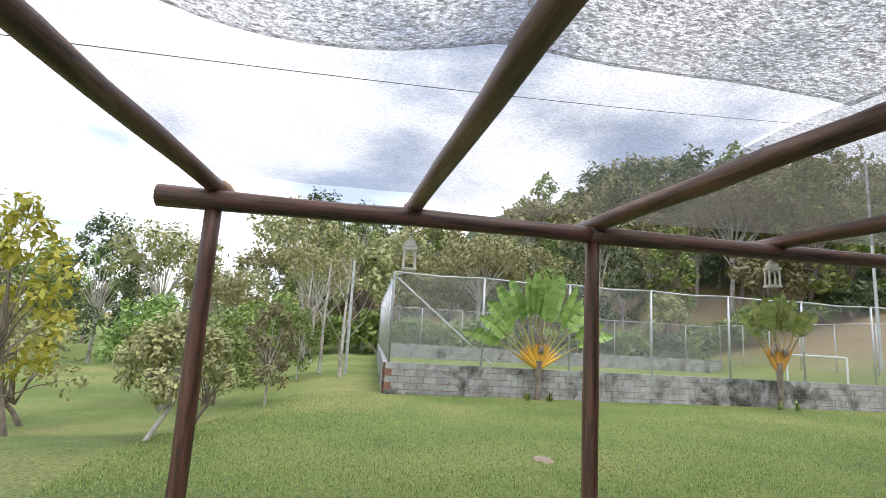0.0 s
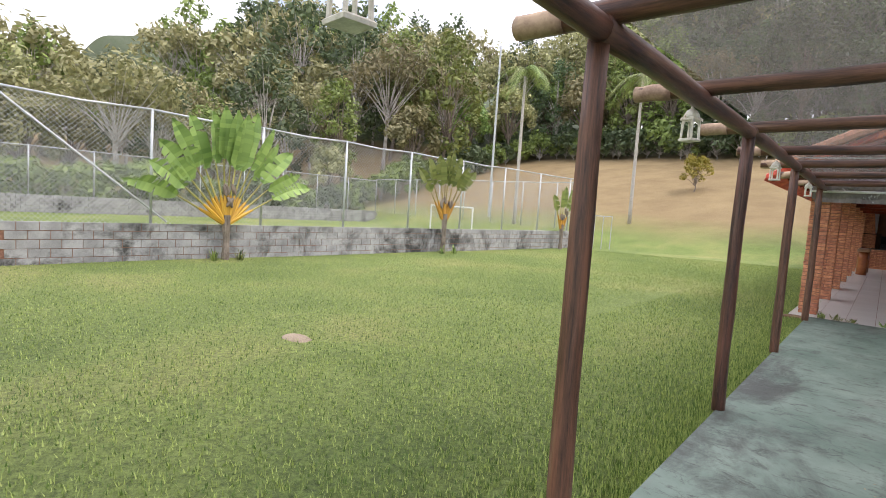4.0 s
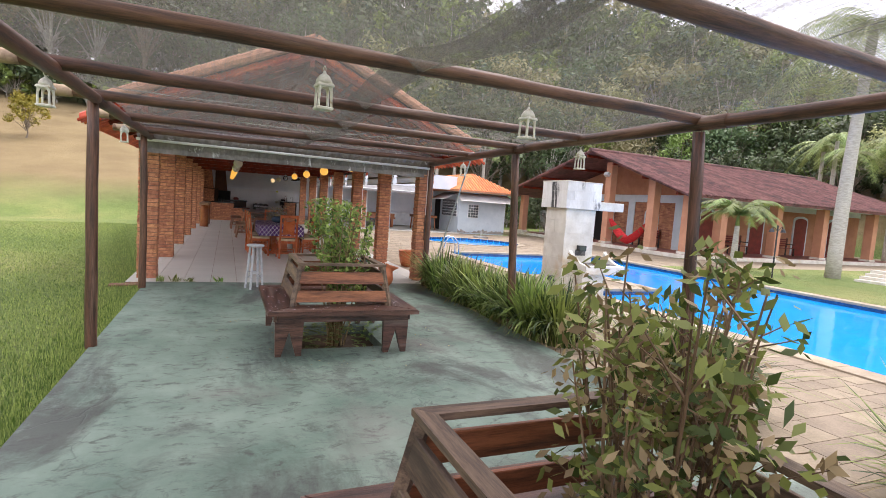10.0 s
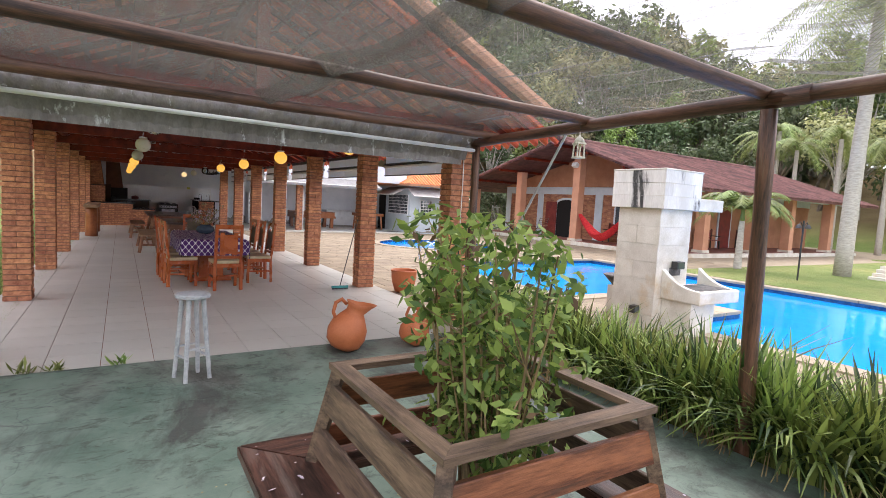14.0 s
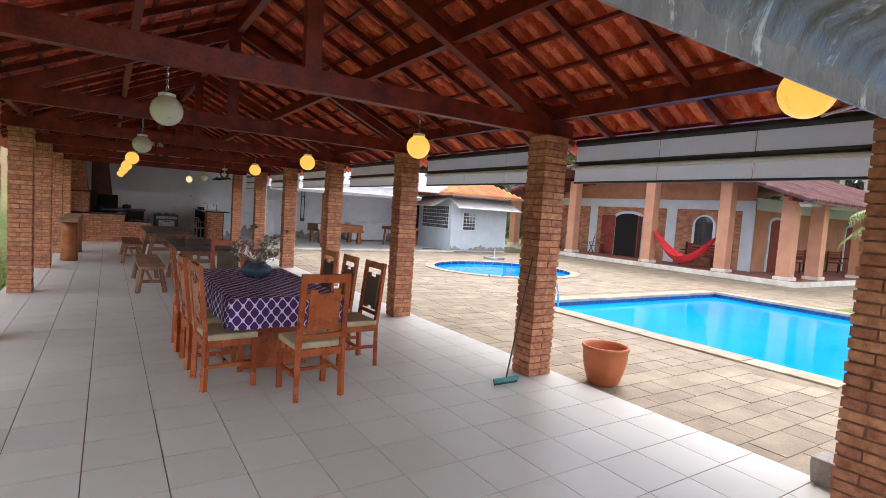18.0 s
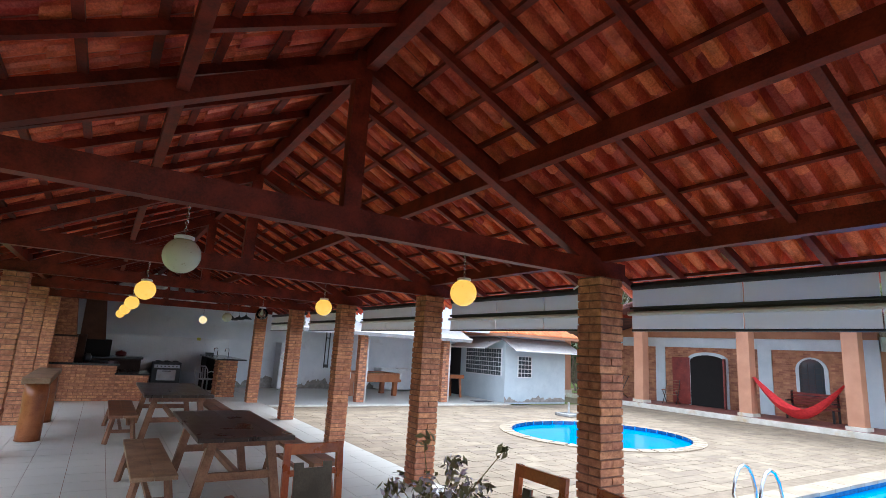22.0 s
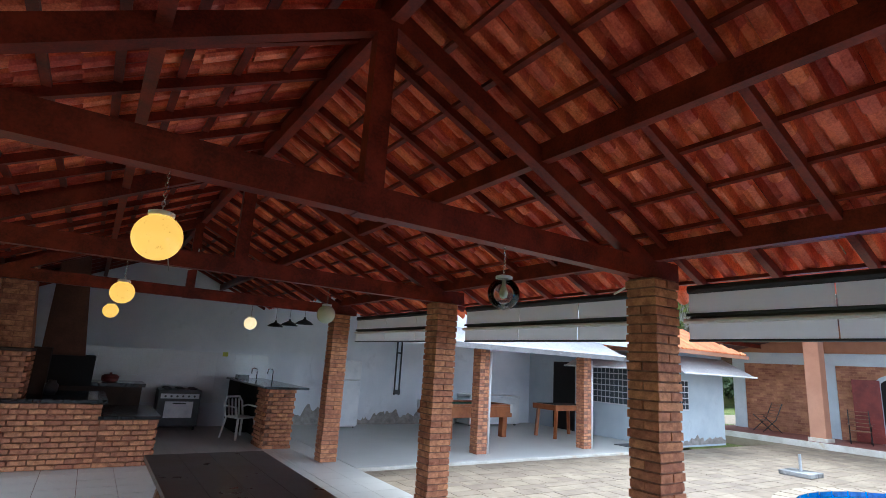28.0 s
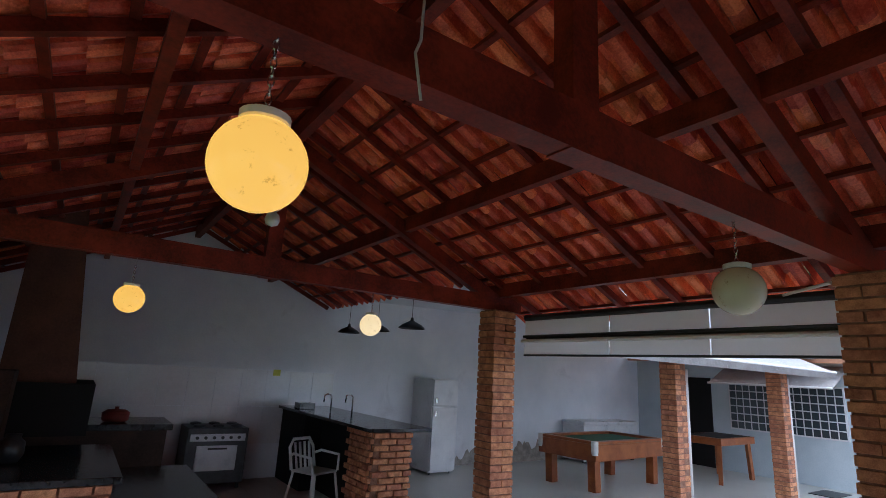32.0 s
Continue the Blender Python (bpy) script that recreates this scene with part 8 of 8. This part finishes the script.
for s in (-1, 1):
    arm = part("arm", tube(bmesh.new(), [(0, 0, 1.55), (0.2 * s, 0, 1.70), (0.28 * s, 0, 1.6)], 0.012, 6), "black_metal", lampost)
    part("lamp_shade", lathe(bmesh.new(), [(0.09, 1.52), (0.06, 1.6), (0.02, 1.64)], 10, (0.28 * s, 0, 0)), "black_metal", arm)
steps = thing("garden_steps", "low stone garden steps beside the palm", "steps", "", (20.6, 0.5, -0.06))
for k in range(4):
    part("step", B(-0.6 + 0.3 * k, -0.3 + 0.3 * k, -0.7, 0.7, 0, 0.10 + 0.11 * k, 0.01), "stone_white", steps)

# ==== orchard and lone trees ====
small = [tree_meshes(91, 3.2, 1.5, 0.085, 110, 22, 0.9, 0.055, "round", 0.2), tree_meshes(92, 3.8, 1.2, 0.085, 95, 20, 1.5, 0.05, "tall", 0.08), tree_meshes(93, 3.0, 1.7, 0.09, 60, 18, 0.7, 0.06, "round", 0.25), tree_meshes(97, 2.7, 1.35, 0.075, 170, 30, 0.75, 0.055, "round", 0.3)]
for k, (x, y, s, w, leafm, bark) in enumerate(((-6.9, -14.05, 0.66, 3, "leaf_olive", "bark_white"), (-13.6, -13.05, 0.72, 1, "leaf_olive", "bark_white"), (-16.2, -14.9, 0.9, 0, "leaf", "bark"), (-10.9, -14.3, 0.62, 0, "leaf", "bark"),
                                               (-13.5, -18.6, 1.0, 2, "leaf_olive", "bark"), (-19.2, -12.6, 0.7, 1, "leaf", "bark_white"), (-17.8, -16.6, 1.05, 0, "leaf", "bark"), (-21.5, -14.2, 1.1, 0, "leaf", "bark"))):
    (tr, cr) = small[w]
    tr, cr = tr.copy(), cr.copy()
    plant_tree("orchard_tree", "small fruit tree with a pale trunk and open crown", (tr, cr), bark, leafm, (x, y, land(x, y)), s, k * 1.3, "orchard trees")
tr, cr = tree_meshes(94, 4.6, 1.5, 0.10, 70, 20, 1.8, 0.07, "tall", 0.15)
plant_tree("yellow_tree", "tree with bright yellow-green leaves beside the pergola", (tr, cr), "bark", "leaf_yellow", (-9.9, -17.2, land(-9.9, -17.2)), 0.98, 0.4)
tr, cr = tree_meshes(95, 2.8, 1.2, 0.10, 90, 18, 0.6, 0.05, "round", 0.1)
plant_tree("yellow_bush", "rounded bush with yellow flowers on the brown slope", (tr, cr), "bark", "leaf_yellow", (-12.3, 31.5, land(-12.3, 31.5)), 1.0, 0.4)
bm = bmesh.new()
r = random.Random(5)
for q in range(3):
    t = thing("bare_tree", "leafless pale tree at the forest edge", "tree", "bare trees", (-19.3 - q * 1.5, -11.0 - 0.8 * q, land(-19.3, -11)))
    bm = bmesh.new()
    tube(bm, [(0, 0, 0), (0.1, 0, 2), (0.05, 0.1, 4.6)], [0.09, 0.06, 0.015], 6)
    for k in range(16):
        z = r.uniform(1.2, 4.2)
        a = r.uniform(0, 6.28)
        ln = (4.8 - z) * 0.35 + 0.3
        tube(bm, [(0.06, 0, z), (0.06 + math.cos(a) * ln * 0.5, math.sin(a) * ln * 0.5, z + ln * 0.6), (0.06 + math.cos(a) * ln * 0.8, math.sin(a) * ln * 0.8, z + ln * 1.4)], [0.025, 0.015, 0.005], 4, False)
    part("bough", bm, "bark_white", t)
pl = thing("utility_pole", "pale utility pole at the edge of the forest", "pole", "", (-20.4, -10.75, -0.75))
part("shaft", tube(bmesh.new(), [(0, 0, 0), (0, 0, 5.2)], [0.075, 0.055], 8), "galv", pl)
for x, y, h in ((-24.0, 21.0, 13.0), (0.5, 29.0, 9.5)):
    pl = thing("utility_pole", "tall pale utility pole", "pole", "", (x, y, land(x, y) - 0.1))
    part("shaft", tube(bmesh.new(), [(0, 0, 0), (0, 0, h)], [0.10, 0.07], 8), "galv", pl)
CABLE_A, CABLE_B = Vector((-7.9, -30.6, 5.9)), Vector((-24.0, 18.0, 16.0))
wire = thing("overhead_cable", "thin black cable strung above the lawn", "cable")
part("strand", tube(bmesh.new(), [CABLE_A.lerp(CABLE_B, k / 20) - Vector((0, 0, 0.35 * math.sin(math.pi * k / 20))) for k in range(21)], 0.014, 5), "black_metal", wire)

hook = thing("hanging_wire", "thin twisted wire hook hanging from a roof truss", "wire")
part("strand", tube(bmesh.new(), [(0.262, 15.28, 2.94), (0.258, 15.28, 2.60), (0.245, 15.28, 2.56), (0.27, 15.28, 2.44)], 0.004, 6), "galv", hook)

tr, cr = tree_meshes(96, 2.6, 1.3, 0.10, 110, 20, 0.4, 0.05, "round", 0.1)
for k, (x, y) in enumerate(((22.6, 24.2), (24.2, 25.6), (21.6, 26.2), (26.0, 26.6))):
    plant_tree("garden_bush", "dense dark green bush behind the gate", (tr, cr), "bark", "leaf_dark", (x, y, land(x, y)), 1.15, k * 1.7, "bushes behind the houses")

# ==== forest ====
FOREST = []
for k, (seed, h, s, shape, leafm, bark) in enumerate(((1, 11, 3.6, "round", "leaf_dark", "bark"), (2, 13, 3.2, "tall", "leaf", "bark"), (3, 12, 4.4, "flat", "leaf_olive", "bark_white"),
                                                      (4, 9, 3.4, "round", "leaf", "bark"), (5, 14, 4.0, "tall", "leaf_dark", "bark_white"), (6, 8, 3.0, "round", "leaf_olive", "bark"))):
    FOREST.append((tree_meshes(seed, h, s, 0.24, 95, 24, h * (0.5 if shape == "flat" else 0.35), 0.17, shape), bark, leafm))
LABELS = ("dense dark green forest tree", "tall green forest tree", "flat-crowned olive forest tree with pale limbs", "rounded green forest tree", "tall dark forest tree with a pale trunk", "low olive forest tree")
FAR = []
for k, (seed, h, s, shape, slot) in enumerate(((11, 12, 4.0, "round", 0), (12, 14, 3.6, "tall", 1), (13, 13, 4.8, "flat", 2), (14, 10, 3.8, "round", 1), (15, 15, 4.4, "tall", 0), (16, 9, 3.6, "round", 2))):
    tr, cr = tree_meshes(seed, h, s, 0.40, 32, 26, h * (0.5 if shape == "flat" else 0.35), 0.17, shape)
    for me in (tr, cr):
        co = np.empty(len(me.vertices) * 3)
        me.vertices.foreach_get("co", co)
        FAR.append((co.reshape(-1, 3), [tuple(p.vertices) for p in me.polygons], slot, me is tr))
for k, (seed, slot) in enumerate(((17, 0), (18, 1))):
    tr, cr = tree_meshes(seed, 3.6, 2.3, 0.30, 34, 22, 0.4, 0.06, "round")
    for me in (tr, cr):
        co = np.empty(len(me.vertices) * 3)
        me.vertices.foreach_get("co", co)
        FAR.append((co.reshape(-1, 3), [tuple(p.vertices) for p in me.polygons], slot, me is tr))
rng = random.Random(21)
BRIGHT, SHADE = (1, 2, 3, 5, 5, 2, 4), (0, 4, 0, 4, 0, 1, 2)
spots = []
for band in range(10):
    # west, behind the court, up the hill
    for k in range(17):
        spots.append((band, (0.90 if k < 4 else 0.86) if k < 8 else 1.06, -41 - band * 5.5 + rng.uniform(-2, 2), -14 + k * 4.6 + rng.uniform(-1.6, 1.6)))
for band in range(4):
    # south-west, beyond the orchard
    for k in range(8):
        spots.append((band, 0.60, -31 - band * 6.5 - k * 0.6 + rng.uniform(-1.5, 1.5), -13 - k * 4.3 + rng.uniform(-1.5, 1.5)))
for band in range(10):
    # north, above the brown slope
    for k in range(13):
        spots.append((band, 1.16 + 0.07 * band, -42 + k * 4.2 + rng.uniform(-1.5, 1.5), 52 + band * 5.0 + rng.uniform(-2, 2)))
for band in range(12):
    # behind the hall and the houses
    for k in range(18):
        spots.append((band, 1.0 + (0.07 if k < 9 else 0.05) * band, 4 + k * 4.3 + rng.uniform(-1.5, 1.5), 34 + band * 5.2 - max(0, k - 8) * 1.6 + rng.uniform(-1.5, 1.5)))
for band in range(7):
    for k in range(13):
        spots.append((band, 0.95, 45 + band * 5.5 + rng.uniform(-1.5, 1.5), -30 + k * 5.2 + rng.uniform(-1.5, 1.5)))
# undergrowth along the edge of the woods
for k in range(34):
    spots.append((-1, 1.0, -44 + k * 1.55 + rng.uniform(-0.6, 0.6), 49.5 + rng.uniform(-1.2, 1.2)))
for k in range(40):
    spots.append((-1, 0.8, -38.5 + rng.uniform(-1.0, 1.0), -16 + k * 1.7 + rng.uniform(-0.6, 0.6)))
for k in range(36):
    spots.append((-1, 1.0, 3 + k * 2.0 + rng.uniform(-0.6, 0.6), 32.0 - max(0, k - 17) * 0.75 + rng.uniform(-0.8, 0.8)))
far_v, far_f, far_m, base = [], [], [], 0
for band, size, x, y in spots:
    k, scale_, turn = rng.choice(BRIGHT if x < -28 else SHADE), size * rng.uniform(0.75, 1.12), rng.uniform(0, 6.28)
    if band < 0:
        k = 6 + (k > 2)
    elif band < 3:
        (meshes, bark, leafm) = FOREST[k]
        plant_tree("forest_tree", LABELS[k], meshes, bark, leafm, (x, y, land(x, y)), scale_, turn, "trees of the forest edge")
        continue
    ca, sa = math.cos(turn) * scale_, math.sin(turn) * scale_
    for co, polys, slot, wood in FAR[2 * k:2 * k + 2]:
        far_v.append(np.stack([co[:, 0] * ca - co[:, 1] * sa + x, co[:, 0] * sa + co[:, 1] * ca + y, co[:, 2] * scale_ + land(x, y)], 1))
        far_f += [tuple(base + i for i in p) for p in polys]
        far_m += [3 if wood else slot] * len(polys)
        base += len(co)
me = bpy.data.meshes.new("far_woods")
me.from_pydata(np.concatenate(far_v).tolist(), [], far_f)
for name in ("leaf_dark", "leaf", "leaf_olive", "bark_white"):
    me.materials.append(M[name])
me.polygons.foreach_set("material_index", far_m)
tagged(part("far_woods", me, "leaf_dark"), "dense mixed green woods climbing the hills", "woods", kind="stuff")


# ==== grass blades on the near lawn ====
def grass_field(count, x0, x1, y0, y1, power):
    g = np.random.default_rng(3)
    x = x1 - (x1 - x0) * g.random(count) ** power
    y = y0 + (y1 - y0) * g.random(count)
    z = np.array([land(a, b) for a, b in zip(x, y)])
    a = g.random(count) * 2 * np.pi
    h = (0.016 + 0.026 * g.random(count)) * (1 + 0.8 * np.exp((x - x1) / 0.7))
    lean = 0.03 * g.random(count)
    w = 0.0035 + 0.0035 * g.random(count)
    v = np.empty((count, 3, 3))
    v[:, 0] = np.stack([x - w * np.sin(a), y + w * np.cos(a), z - 0.005], 1)
    v[:, 1] = np.stack([x + w * np.sin(a), y - w * np.cos(a), z - 0.005], 1)
    v[:, 2] = np.stack([x + lean * np.cos(a), y + lean * np.sin(a), z + h], 1)
    me = bpy.data.meshes.new("grass")
    me.from_pydata(v.reshape(-1, 3).tolist(), [], np.arange(count * 3).reshape(-1, 3).tolist())
    tagged(part("grass", me, "grass"), "short green and straw-coloured lawn grass", "grass", kind="stuff")


grass_field(300000, -15.0, -1.46, -14.0, 14.0, 2.2)
